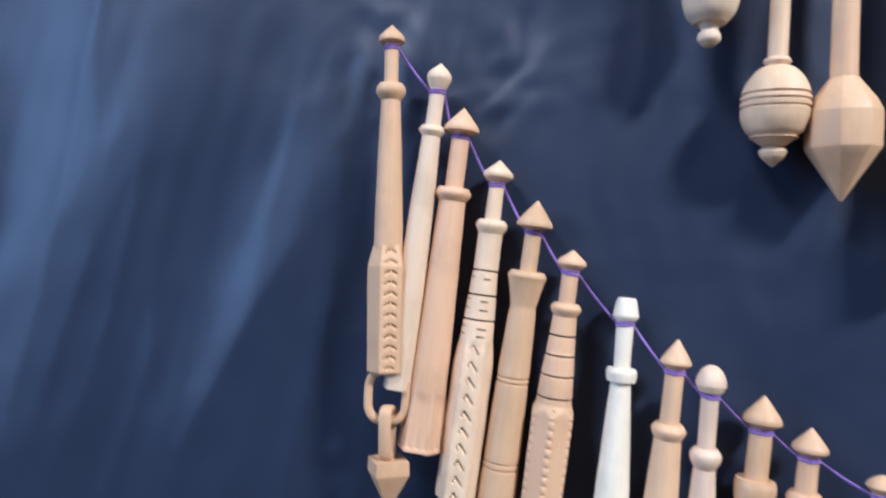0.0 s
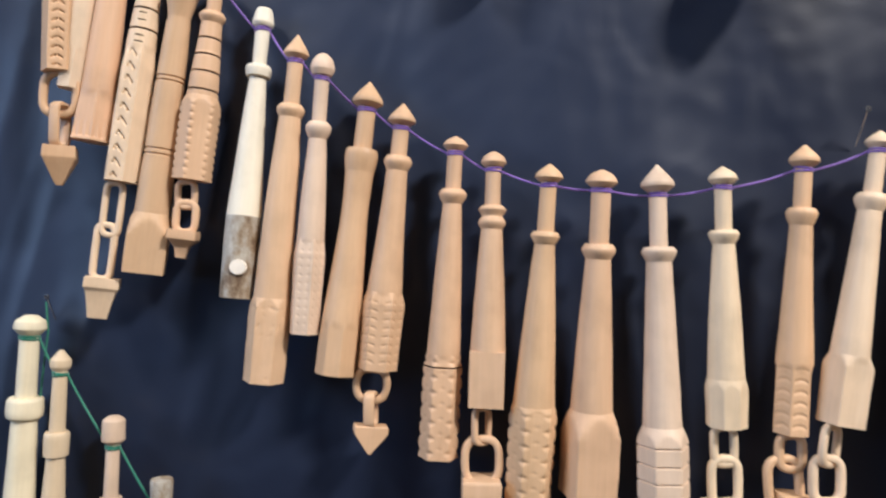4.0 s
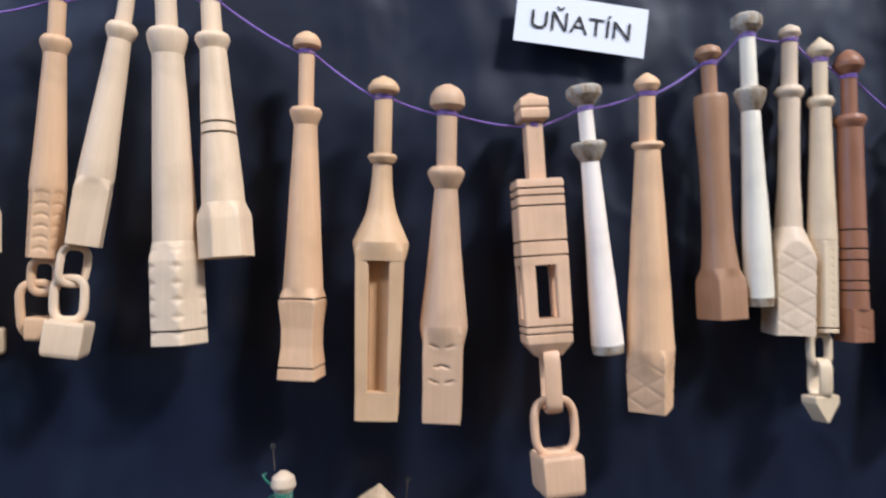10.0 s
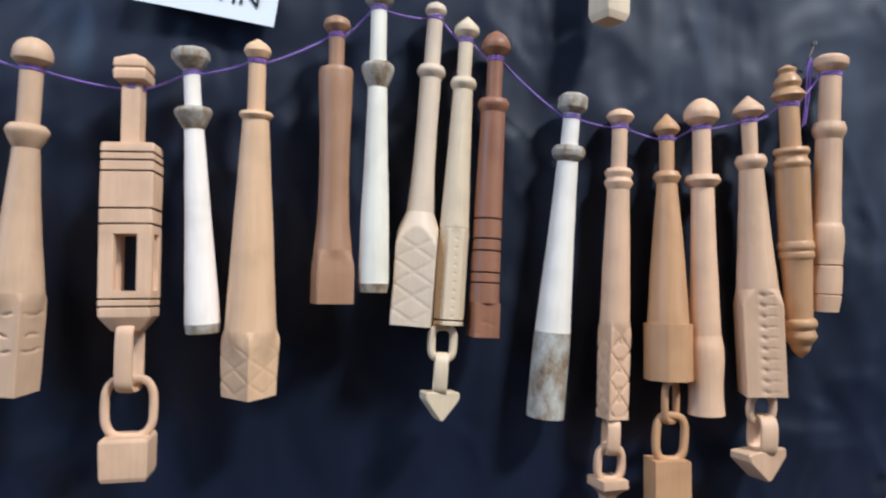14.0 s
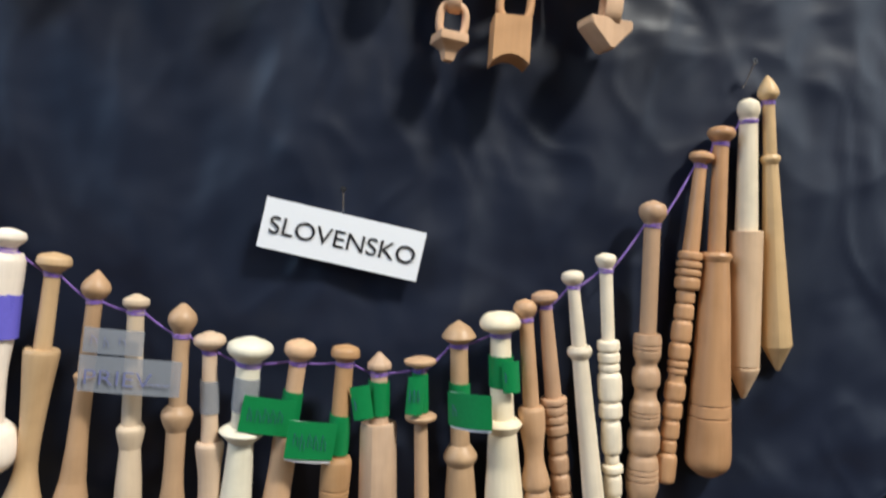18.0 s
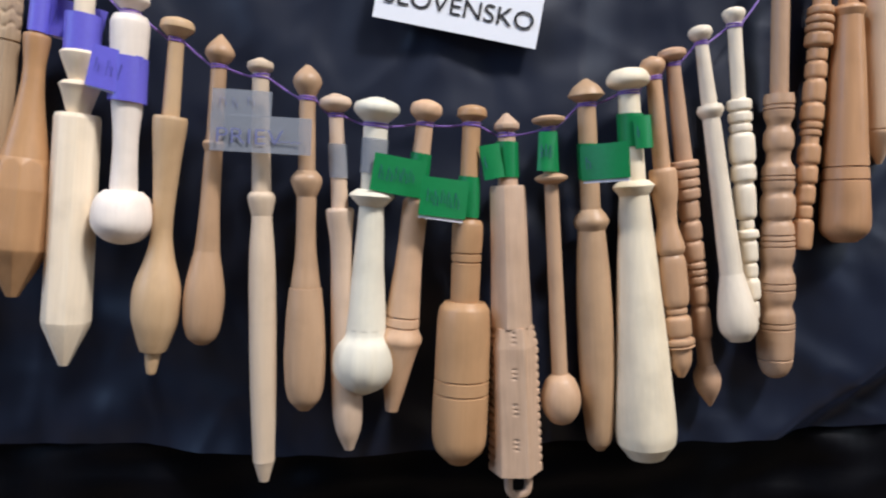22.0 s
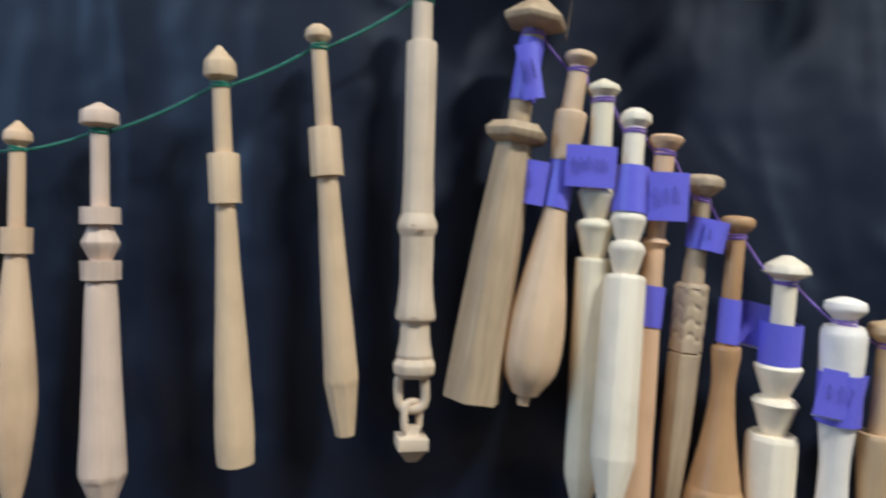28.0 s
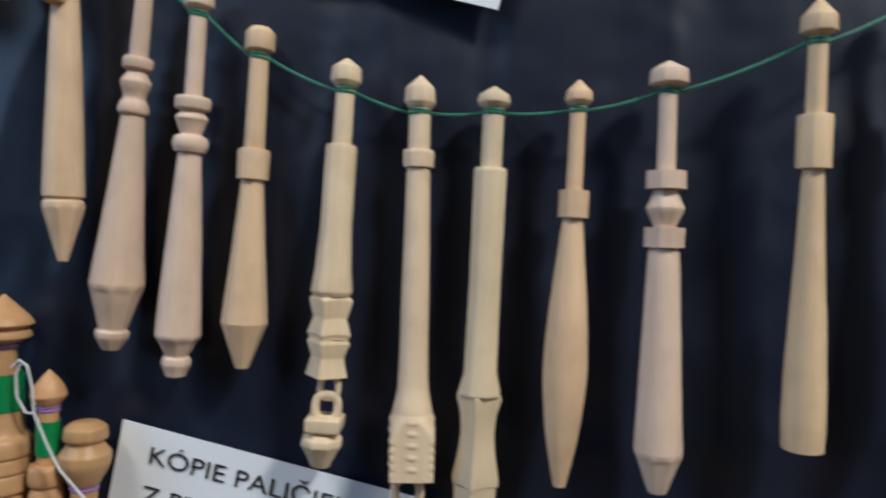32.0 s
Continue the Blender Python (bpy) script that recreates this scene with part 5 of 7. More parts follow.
r2 = bobbin('honey-brown wooden lace bobbin with thick rounded body', 'honey', (386.8, 4.1, -37.3), 2.27, -0.03, 142.2, [
    turn('head', 's', [(0, 2.17), (1.32, 4.76), (3.65, 5.52), (6.39, 3.47)]),
    turn('neck', 'r', [(6.39, 3.03), (51.3, 3.48)]),
    turn('collar', 'r', [(51.3, 5.43), (52.72, 6.42), (55.25, 5.22)]),
    turn('body', 'r', [(55.25, 5.22), (81.31, 6.76), (111.42, 8.09), (132.41, 9.09), (138.09, 8.55), (142.24, 4.38)], scored=[113.04, 118.01])])
r3 = bobbin('honey-brown turned wooden lace bobbin with many beads', 'honey', (379.8, 3.5, -48.0), -2.52, 0.84, 134.8, [
    turn('head', 's', [(0, 2.18), (1.41, 4.56), (3.42, 4.9), (5.22, 2.61)]),
    turn('neck', 'r', [(5.22, 2.4), (41.09, 3.27)]),
    turn('body', 'r', [(41.09, 44.5, 4.79), (45, 47.72, 5), (48.22, 50.93, 5.01), (51.43, 56.46, 5.01), (57.16, 61.98, 3.71), (62.48, 68.61, 3.93), (69.31, 77.85, 4.03), (78.56, 84.99, 4.25), (85.49, 88, 4.03), (88.5, 90.71, 3.82), (94.03, 101.56, 4.14), (102.46, 108.99, 3.82), (109.9, 117.03, 3.6), (117.73, 122.76, 3.16), (123.26, 3.16)]),
    turn('foot', 'r', [(123.26, 134.81, 4.04)])])
r4 = bobbin('tan turned wooden lace bobbin with stacked bulbs', 'walnutp', (359.4, 7.0, -69.7), 2.66, -1.03, 163.8, [
    turn('head', 's', [(0, 2.14), (2.01, 4.7), (5.32, 5.44), (8.93, 3.52)]),
    turn('neck', 'r', [(8.93, 3.21), (53.47, 3.32)]),
    turn('body', 'r', [(53.47, 5.16), (56.28, 5.58), (62.1, 5.38), (64.61, 4.35), (65.91, 4.14), (68.72, 5.39), (73.54, 5.39), (75.85, 4.35), (79.36, 4.56), (81.77, 5.82), (88.69, 6.03), (91.1, 5.2), (93.5, 6.25), (99.62, 6.26), (102.03, 5), (104.44, 6.05), (115.37, 6.48), (119.99, 5.44), (124.2, 6.7), (131.93, 6.71), (135.44, 5.67), (138.85, 6.72), (148.58, 6.94)], scored=[57.79, 59.49, 84.78, 86.48, 107.65, 109.86, 112.06, 126.41, 129.02, 141.96, 144.17]),
    turn('foot', 'r', [(148.58, 6.94), (157.51, 6.33), (162.03, 4.64), (163.83, 2.53)], scored=[156.21])])
r5 = bobbin('cream turned wooden lace bobbin with fine beads', 'cream', (341.0, 8.5, -91.9), 6.48, -0.22, 118.4, [
    turn('head', 's', [(0, 2.13), (1.31, 3.84), (3.12, 4.05), (5.84, 2.66)]),
    turn('neck', 'r', [(5.84, 2.56), (34.42, 2.57)]),
    turn('body', 'r', [(34.42, 38.75, 4.49), (39.16, 43.18, 4.38), (43.69, 46.81, 4.17), (47.31, 58.58, 4.81), (59.29, 65.43, 4.6), (66.53, 79.52, 4.08), (80.22, 83.65, 2.89), (84.05, 87.27, 4.3), (88.18, 96.43, 3.65), (96.83, 102.37, 3.23), (103.07, 3.23)]),
    turn('foot', 'r', [(103.07, 111.02, 3.76), (111.53, 118.37, 2.9)])])
r6 = bobbin('cream wooden lace bobbin with bulbous foot', 'cream', (327.8, 9.4, -99.5), 9.46, 1.84, 119.4, [
    turn('head', 's', [(-0, 2.5), (1.29, 3.96), (3.29, 4.37), (5.48, 2.92)]),
    turn('neck', 'r', [(5.48, 2.29), (30.07, 2.93)]),
    turn('collar', 'r', [(29.87, 4.19), (32.06, 4.93), (34.75, 3.36)]),
    turn('body', 'r', [(34.75, 3.15), (62.33, 3.59), (93.9, 4.25)]),
    turn('foot', 'r', [(93.9, 4.25), (102.96, 6.06), (109.83, 7.14), (115.51, 6.62), (119.39, 3.84)])])
r7 = bobbin('tan turned wooden lace bobbin with beads and drop end', 'walnutp', (317.1, 10.3, -108.1), 10.09, -2.79, 139.6, [
    turn('head', 's', [(0, 2.93), (1.22, 4.88), (3.26, 5.08), (5, 2.74)]),
    turn('neck', 'r', [(5, 2.54), (42.23, 3.36)]),
    turn('body', 'r', [(42.23, 44.99, 5.34), (45.4, 48.76, 5.14), (49.17, 52.44, 4.95), (52.84, 57.13, 4.76), (57.54, 64.78, 3.97), (65.6, 72.74, 4.08), (73.35, 80.9, 4.09), (81.51, 83.75, 4.3), (84.16, 86.31, 4.3), (86.71, 89.57, 4.2), (90.49, 98.04, 3.8), (99.16, 111.6, 3.81), (112.32, 2.82), (122.62, 3.03)]),
    turn('foot', 'r', [(122.62, 3.44), (127.11, 5.06), (132.21, 4.46), (139.56, 0.61)])])
r8 = bobbin('tan turned wooden lace bobbin with vase-shaped body', 'walnutp', (309.7, 10.6, -111.6), 7.66, 0.48, 121.2, [
    turn('head', 's', [(0, 1.38), (1.38, 3.73), (4.04, 4.61), (7, 2.95)]),
    turn('neck', 'r', [(7, 2.75), (41.82, 3.18)]),
    turn('body', 'r', [(41.82, 4.57), (43.3, 5.17), (50.5, 4.99), (57.11, 3.99), (62.93, 3.8), (71.71, 5.62), (73.97, 5.01), (74.37, 94, 5.52), (94.49, 96.96, 4.44), (97.65, 105.54, 5.45), (106.13, 108.69, 6.07), (109.38, 6.07)]),
    turn('foot', 'r', [(109.38, 4.66), (115.79, 4.06), (121.22, 1.42)])])
r9 = bobbin('cream wooden lace bobbin with thick club body', 'cream', (299.9, 13.1, -116.7), 5.66, -1.38, 147.3, [
    turn('head', 's', [(-0, 2.86), (1.2, 5.92), (3.8, 7.75), (6.1, 7.47), (7.9, 4.21)]),
    turn('neck', 'r', [(7.9, 3.83), (41.4, 4.63)]),
    turn('collar', 'r', [(41.4, 5.61), (43.4, 7.83), (46.9, 5.51)]),
    turn('body', 'r', [(46.9, 5.41), (69.5, 7.2), (111, 10.23), (136.3, 11.67), (141.8, 10.9)]),
    turn('foot', 'r', [(141.8, 10.9), (147.4, 6.94)])])
r10 = bobbin('tan wooden lace bobbin with slender torpedo body', 'walnutp', (284.4, 13.2, -121.3), 5.01, -2.48, 141.1, [
    turn('head', 's', [(0, 0.77), (2.85, 4.61), (6.12, 6.74), (8.15, 3.85)]),
    turn('neck', 'r', [(8.15, 3.28), (48.11, 3.7)]),
    turn('collar', 'r', [(47.7, 3.9), (50.15, 5.65), (52.49, 6.53), (55.65, 5.07)]),
    turn('body', 'r', [(55.65, 5.07), (77.47, 6.47), (105.19, 6.71), (126.7, 5.76), (137.6, 4.38), (141.07, 1.8)])])
r11 = bobbin('slim tan wooden lace bobbin ending in a ball', 'walnutp', (270.5, 15.8, -135.2), 4.77, -1.59, 115.2, [
    turn('head', 's', [(-0, 3.66), (1.19, 6.06), (2.58, 5.59), (3.77, 2.69)]),
    turn('neck', 'r', [(3.77, 2.41), (21.14, 2.51)]),
    turn('collar', 'r', [(21.14, 3.49), (22.33, 6.09), (23.53, 5.62), (24.92, 2.71)]),
    turn('body', 'r', [(24.92, 2.52), (95.69, 2.96)]),
    turn('foot', 'r', [(95.69, 3.16), (98.17, 5.53), (103.63, 7.42), (109.29, 6.93), (113.56, 4.36), (115.25, 1.19)])])
r12 = bobbin('pinkish-brown wooden lace bobbin with notched six-sided body', 'rose', (255.4, 14.0, -134.8), 3.21, -0.38, 132.4, [
    turn('head', '8', [(0, 0.72), (4.01, 4.45), (5.82, 4.46), (6.62, 3.03)]),
    turn('neck', 'r', [(6.62, 3.08), (26.18, 3.67)]),
    turn('body', '6', [(26.18, 5.66), (27.39, 6.04), (53.07, 6.38), (77.95, 7.01)], rot=10),
    turn('foot', '6', [(77.95, 7.11), (85.17, 8.28), (132.42, 8.81)], rot=-10, carve='dots'),
    hang('link', 1.1, 131.11, 0.8, 143.75, 10.7)])
r13 = bobbin('honey-brown wooden lace bobbin with stepped thick body', 'honey', (243.0, 14.8, -132.3), -0.88, 0.00, 131.0, [
    turn('head', 's', [(-0, 2.86), (1.4, 4.95), (4.2, 5.42), (5.9, 3.24)]),
    turn('neck', 'r', [(5.9, 3.24), (41.5, 3.46)]),
    turn('body', 'r', [(41.5, 4.8), (43.5, 5.58), (57.7, 5.41), (71.4, 5.22)], scored=[53.7, 56.9]),
    turn('foot', 'r', [(71.4, 7.35), (74.5, 9.4), (96.7, 10.03), (117.6, 10.18), (125.9, 9.02), (131.4, 3.93)], scored=[99.8, 105])])
r14 = bobbin('tan wooden lace bobbin with tapered pointed end', 'beech', (226.8, 15.7, -131.0), -5.46, -2.83, 115.4, [
    turn('head', 's', [(0, 2.87), (2, 5.36), (5.2, 5.56), (7.6, 3.26)]),
    turn('neck', 'r', [(7.6, 3.07), (36, 3.29)]),
    turn('body', 'r', [(36, 4.25), (38, 4.64), (58.5, 4.85), (83.8, 6.65)], scored=[79.3, 83]),
    turn('foot', 'r', [(83.8, 6.65), (87.6, 8.21), (90.7, 7.24), (115.4, 2.36)])])
r15 = bobbin('white wooden lace bobbin ending in a fluted ball', 'white', (208.9, 17.0, -130.9), -2.22, -2.69, 107.9, [
    turn('head', 's', [(0, 3.76), (2.53, 7.53), (5.37, 7.92), (8.71, 4.53)]),
    turn('neck', 'r', [(8.71, 4.34), (32.72, 4.17)]),
    turn('collar', 'r', [(32.72, 5.5), (34.95, 8.45), (38.6, 4.94)]),
    turn('body', 'r', [(38.6, 4.5), (57.7, 5.5), (74.0, 6.9), (83.1, 8.0)]),
    turn('foot', 'f', [(83.1, 8.0), (85.6, 8.6), (89.2, 10.6), (95.2, 11.7), (100.3, 11.0), (104.9, 7.9), (107.9, 2.8)])])
r16 = bobbin('pale wooden lace bobbin with slim tapered body', 'pink', (194.0, 15.7, -129.9), 2.79, -2.06, 130.5, [
    turn('head', 's', [(-0, 2.28), (1.99, 5.14), (4.28, 5.52), (6.47, 3.05)]),
    turn('neck', 'r', [(6.47, 2.47), (40.64, 3.08)]),
    turn('body', 'r', [(40.64, 4.61), (41.93, 5.1), (53.79, 3.95), (67.93, 4.26), (90.54, 5.26), (109.16, 5.68), (121.71, 4.92), (130.48, 1.78)])])
r17 = bobbin('tan wooden lace bobbin with swollen rounded end', 'walnutp', (184.3, 15.8, -120.5), -0.11, -0.66, 123.8, [
    turn('head', 's', [(-0, 0.95), (3.46, 4.34), (6.32, 5), (10.37, 3.03)]),
    turn('neck', 'r', [(10.37, 2.84), (36.92, 3.05)]),
    turn('collar', 'r', [(36.92, 3.43), (39.69, 5.52), (42.94, 4.96), (46.1, 3.52)]),
    turn('body', 'r', [(46.1, 3.43), (64.56, 3.64), (78.09, 5.2), (78.98, 5.2)]),
    turn('foot', 'r', [(78.98, 5.77), (88.55, 6.75), (108.79, 7.36), (119.06, 6.03), (123.79, 2.14)])])
r18 = bobbin('long pale wooden lace bobbin with plain shank', 'lime', (167.5, 14.5, -118.1), 0.81, -0.31, 153.3, [
    turn('head', 's', [(0, 1.88), (1.9, 4.51), (3.9, 4.51), (5.4, 2.82)]),
    turn('neck', 'r', [(5.4, 2.82), (47.3, 3.42)]),
    turn('collar', 'r', [(47.3, 3.99), (48.9, 4.85), (52.3, 4.37), (55.9, 3.52)]),
    turn('body', 'r', [(55.9, 3.52), (71.9, 4.59), (102.3, 4.81), (122.9, 4.56), (143.6, 3.9), (145.4, 3.9)]),
    turn('foot', 'r', [(145.4, 3.76), (152.9, 1.79)])])
r19 = bobbin('tan wooden lace bobbin with egg-shaped end', 'walnutp', (153.9, 14.4, -110.5), -3.87, -1.00, 110.6, [
    turn('head', 's', [(0, 0.37), (4.27, 4.14), (6.96, 4.99), (10.04, 3.21)]),
    turn('neck', 'r', [(10.04, 2.64), (37.67, 2.85)]),
    turn('collar', 'r', [(37.27, 3.23), (38.27, 4.09), (41.05, 3.13)]),
    turn('body', 'r', [(41.05, 3.04), (60.53, 3.44), (76.53, 4.41)]),
    turn('foot', 'r', [(76.53, 4.41), (90.65, 6.93), (100.88, 6.86), (108.04, 5.03), (110.62, 2.13)])])
r20 = bobbin('honey-coloured wooden lace bobbin with egg body and nib', 'honeyp', (139.0, 14.1, -105.1), -4.40, -0.09, 127.2, [
    turn('head', 's', [(0, 2.23), (1.49, 5.21), (4.18, 5.87), (6.76, 3.17)]),
    turn('neck', 'r', [(6.76, 2.61), (34.8, 3.01)]),
    turn('body', 'r', [(34.8, 5.63), (36.19, 5.92), (56.37, 4.25), (76.15, 3.61), (84.11, 4.95), (96.14, 8.11), (106.28, 8.03), (114.33, 5.94), (118.41, 4.41)]),
    turn('foot', 'r', [(118.41, 2.87), (126.56, 1.63), (127.16, 0.96)])])
r21 = bobbin('white wooden lace bobbin ending in a large ball', 'white', (124.3, 16.9, -97.5), -2.87, -0.72, 87.5, [
    turn('head', 's', [(0, 2.78), (1.48, 5.55), (3.75, 5.84), (6.41, 3.33)]),
    turn('neck', 'r', [(6.41, 3.15), (8.68, 3.33)]),
    turn('body', 'r', [(8.68, 5.38), (11.64, 6.4), (31.87, 5.41), (37.59, 5.23), (51, 4.13), (68.66, 4.61)]),
    turn('foot', 'r', [(68.66, 6.22), (71.43, 8.86), (77.25, 10.29), (82.18, 9.65), (86.13, 5.87), (87.51, 1.89)])])
p7 = bobbin('cream wooden lace bobbin with two cup collars', 'cream', (108.3, 13.9, -85.2), -4.08, -0.57, 144.4, [
    turn('head', '8', [(0, 1.26), (2.8, 5.49), (5.2, 6.44), (7, 3.46)]),
    turn('neck', 'r', [(7, 3.29), (32.6, 3.4)]),
    turn('collar', 'r', [(32.6, 5.48), (33.9, 6.98), (36, 6.31), (43.2, 3.66), (43.6, 5.51), (44.9, 6.84), (46.8, 6.01), (54.6, 3.68)]),
    turn('body', '8', [(54.6, 6.43), (56.1, 6.99), (128, 7.54)]),
    turn('foot', '8', [(128, 7.54), (129.8, 7.21), (144.2, 1.55)])])
p6 = bobbin('honey-brown wooden lace bobbin with faceted pointed body', 'honey', (94.3, 11.6, -73.0), -5.37, 1.55, 131.9, [
    turn('head', 's', [(-0, 3.73), (1.2, 4.86), (3.3, 4.79), (5.2, 2.76)]),
    turn('neck', 'r', [(5.2, 2.59), (39.9, 2.8)]),
    turn('body', 'r', [(39.9, 4.11), (41.2, 4.36), (52.2, 3.47), (66.6, 4.82), (83, 7.69)]),
    turn('foot', '8', [(83, 7.91), (94, 9.29), (114.8, 9.48), (116.7, 8.73), (131.7, 1.86)])])
p5 = bobbin('brown wooden lace bobbin with rough carved block', 'oak', (84.0, 11.7, -60.5), -5.79, -1.02, 132.9, [
    turn('head', '8', [(0, 3.56), (1.22, 5.36), (3.45, 5.36), (6.3, 2.76)]),
    turn('neck', 'r', [(6.3, 2.29), (33.21, 3.3)]),
    turn('body', '6', [(33.21, 4.15), (34.33, 4.64), (53.02, 4.53), (80.54, 4.14), (108.58, 3.45), (132.85, 2.07)], scored=[54.54], carve='gouge')])
p4 = bobbin('pinkish wooden lace bobbin with plain flaring shank', 'beech', (72.7, 10.9, -48.1), -6.64, 1.46, 115.8, [
    turn('head', 's', [(-0, 3.99), (1.18, 5.26), (2.65, 4.79), (4.52, 3.36)]),
    turn('neck', 'r', [(4.52, 3.03), (31.56, 2.73)]),
    turn('collar', 'r', [(31.56, 3.21), (32.93, 4.26), (34.8, 2.89), (35.79, 2.89)]),
    turn('body', 'r', [(35.79, 3.04), (45.32, 3.46), (73.34, 4.99), (100.18, 6.22), (115.81, 7.1)])])
p3 = bobbin('cream wooden lace bobbin with cup collars and facets', 'cream', (63.6, 10.0, -40.3), -5.88, 7.47, 121.9, [
    turn('head', '8', [(-0, 2.21), (1.72, 4.44), (4.14, 4.58), (5.86, 2.96)]),
    turn('neck', 'r', [(5.86, 3.18), (32.01, 3.26)]),
    turn('collar', 'r', [(32.01, 4.61), (34.03, 5.34), (35.95, 4.78), (40.7, 3.35), (41, 4.46), (42.92, 5.42), (45.14, 4.94), (50.69, 3.51)]),
    turn('body', '8', [(50.69, 5.21), (52, 5.88), (104.01, 6.01)]),
    turn('foot', '8', [(104.01, 6.01), (105.22, 5.85), (121.88, 2.38)])])
p2 = bobbin('cream wooden lace bobbin with two cup collars', 'cream', (54.1, 9.1, -30.6), -3.64, 1.21, 138.3, [
    turn('head', '8', [(-0, 0.45), (2.23, 4.49), (3.85, 4.87), (5.57, 3.3)]),
    turn('neck', 'r', [(5.57, 3.36), (33.81, 3.53)]),
    turn('collar', 'r', [(33.81, 5.13), (35.33, 6.18), (37.25, 5.62), (43.02, 3.53), (43.42, 4.98), (44.94, 6.11), (47.07, 5.47), (54.96, 3.54)]),
    turn('body', '8', [(54.96, 4.98), (55.97, 5.37), (97.78, 5.32), (122.07, 5.08)]),
    turn('foot', '8', [(122.07, 5.08), (123.69, 4.92), (138.26, 0.96)])])
p1 = bobbin('tan wooden lace bobbin with fluted pear body', 'tan', (47.3, 8.5, -21.8), -10.21, 3.26, 110.0, [
    turn('head', 's', [(-0, 2.4), (1.41, 4.64), (3.11, 4.81), (5.22, 2.56)]),
    turn('neck', 'r', [(5.22, 2.88), (19.28, 3.21)]),
    turn('collar', 'r', [(19.28, 4.48), (20.28, 4.88), (34.54, 4.01)]),
    turn('body', 'f', [(34.54, 3.37), (50.81, 3.69), (66.67, 6.1), (82.44, 8.58), (92.98, 9.08), (100.01, 7.87), (106.54, 4.02)]),
    turn('foot', 'r', [(106.54, 2.25), (109.95, 1.77)])])
p0 = bobbin('rough brown wooden lace bobbin with broad conical head', 'oak', (34.7, 8.1, -4.6), -10.22, 2.49, 125.9, [
    turn('head', '6', [(0, 0.43), (4.9, 5.73), (7.9, 8.9), (9.8, 8.33), (11.2, 4.32)], rot=14),
    turn('neck', 'r', [(11.2, 3.34), (40.9, 3.43)]),
    turn('collar', '6', [(40.5, 6.85), (42.9, 8.9), (45.2, 8.18), (46.7, 4.83)], rot=14),
    turn('body', '6', [(46.7, 4.9), (71.2, 6.4), (104.9, 7.5), (125.7, 7.9)], rot=12)])
bam = bobbin('pale wooden lace bobbin carved like bamboo, with chain', 'lime', (-0.8, 7.6, 2.6), -2.06, 1.59, 124.4, [
    turn('head', 'r', [(0, 1.53), (2, 4.12), (5.2, 4.8), (7.2, 3.36)]),
    turn('neck', 'r', [(7.2, 3.05), (21.4, 3.14)]),
    turn('body', '8', [(21.4, 4.3), (22.5, 4.65), (60.9, 4.55), (73.9, 4.86), (76.6, 5.95), (78.6, 6.1), (81, 5.08), (94.4, 4.95), (101.2, 5.5), (105.4, 6.15), (106.6, 5.95), (107.1, 4.6), (108.7, 4.3)]),
    turn('base', '8', [(108.7, 4.4), (113.1, 4.6), (117.3, 5.5), (118.5, 5.2)]),
    turn('ring', '8', [(118.5, 5.42), (120.3, 6.45), (123, 6.15), (124.4, 4.69)]),
    hang('link', -0.9, 121.8, -0.4, 136, 11.2),
    hang('edge', -0.5, 131.2, -0.3, 142.6, 6.8),
    hang('tee', -0.3, 139.8, -0.5, 150.6, 11.2)])
for s, a in ((77.6, -14), (79.2, 12), (105.4, -4)):
    nick(bam, s, 6.2, a - 10, a + 10, 0.16, WOODS["walnut"])
g6 = bobbin('tan wooden lace bobbin with long collar, blunt tip', 'tan', (-33.7, 8.3, -13.0), 2.97, 0.92, 127.2, [
    turn('head', 'r', [(0, 1.79), (1.6, 3.74), (3.9, 4.11), (5.6, 2.55)]),
    turn('neck', 'r', [(5.6, 2.32), (31.5, 2.56)]),
    turn('collar', '8', [(31.5, 4.39), (32.1, 4.61), (46.4, 4.77)]),
    turn('body', 'r', [(46.4, 3.18), (78.9, 4.28), (109, 5.32)]),
    turn('foot', '8', [(109, 5.21), (127.3, 2.84)])])
g7 = bobbin('tan wooden lace bobbin with tapering club body', 'tan', (-62.6, 12.7, -20.0), 0.28, -1.41, 129.0, [
    turn('head', '8', [(0, 0.55), (4.68, 4.3), (9.16, 4.58), (10.46, 2.64)]),
    turn('neck', 'r', [(10.46, 2.56), (32.17, 2.72)]),
    turn('collar', '8', [(32.17, 4.19), (32.86, 4.4), (47.31, 4.35)]),
    turn('body', 'r', [(47.31, 2.88), (72, 3.97), (96.6, 5.22), (116.52, 5.94), (128.97, 5.8)])])
g8 = bobbin('pinkish wooden lace bobbin with faceted double collar', 'pink', (-102.1, 7.7, -35.6), -0.60, 1.70, 127.6, [
    turn('head', '8', [(0, 0.71), (2.7, 5.1), (6.9, 5.39), (7.7, 2.98)]),
    turn('neck', 'r', [(7.7, 2.56), (32.5, 2.72)]),
    turn('collar', '8', [(32.5, 5.46), (36.7, 5.46), (37.8, 5.46)]),
    turn('waist', '8', [(37.8, 3.12), (40.9, 4.12), (43.4, 5.26), (44.9, 4.83), (48.6, 3.12), (49.2, 3.12)]),
    turn('ring', '8', [(49.2, 5.54), (53.9, 5.47), (55.1, 5.47)]),
    turn('body', 'r', [(55.1, 3.78), (56.6, 4.53), (82.5, 5.59), (115.2, 7.04)]),
    turn('foot', '8', [(115.2, 6.7), (116.9, 6.41), (128, 2.56)])])
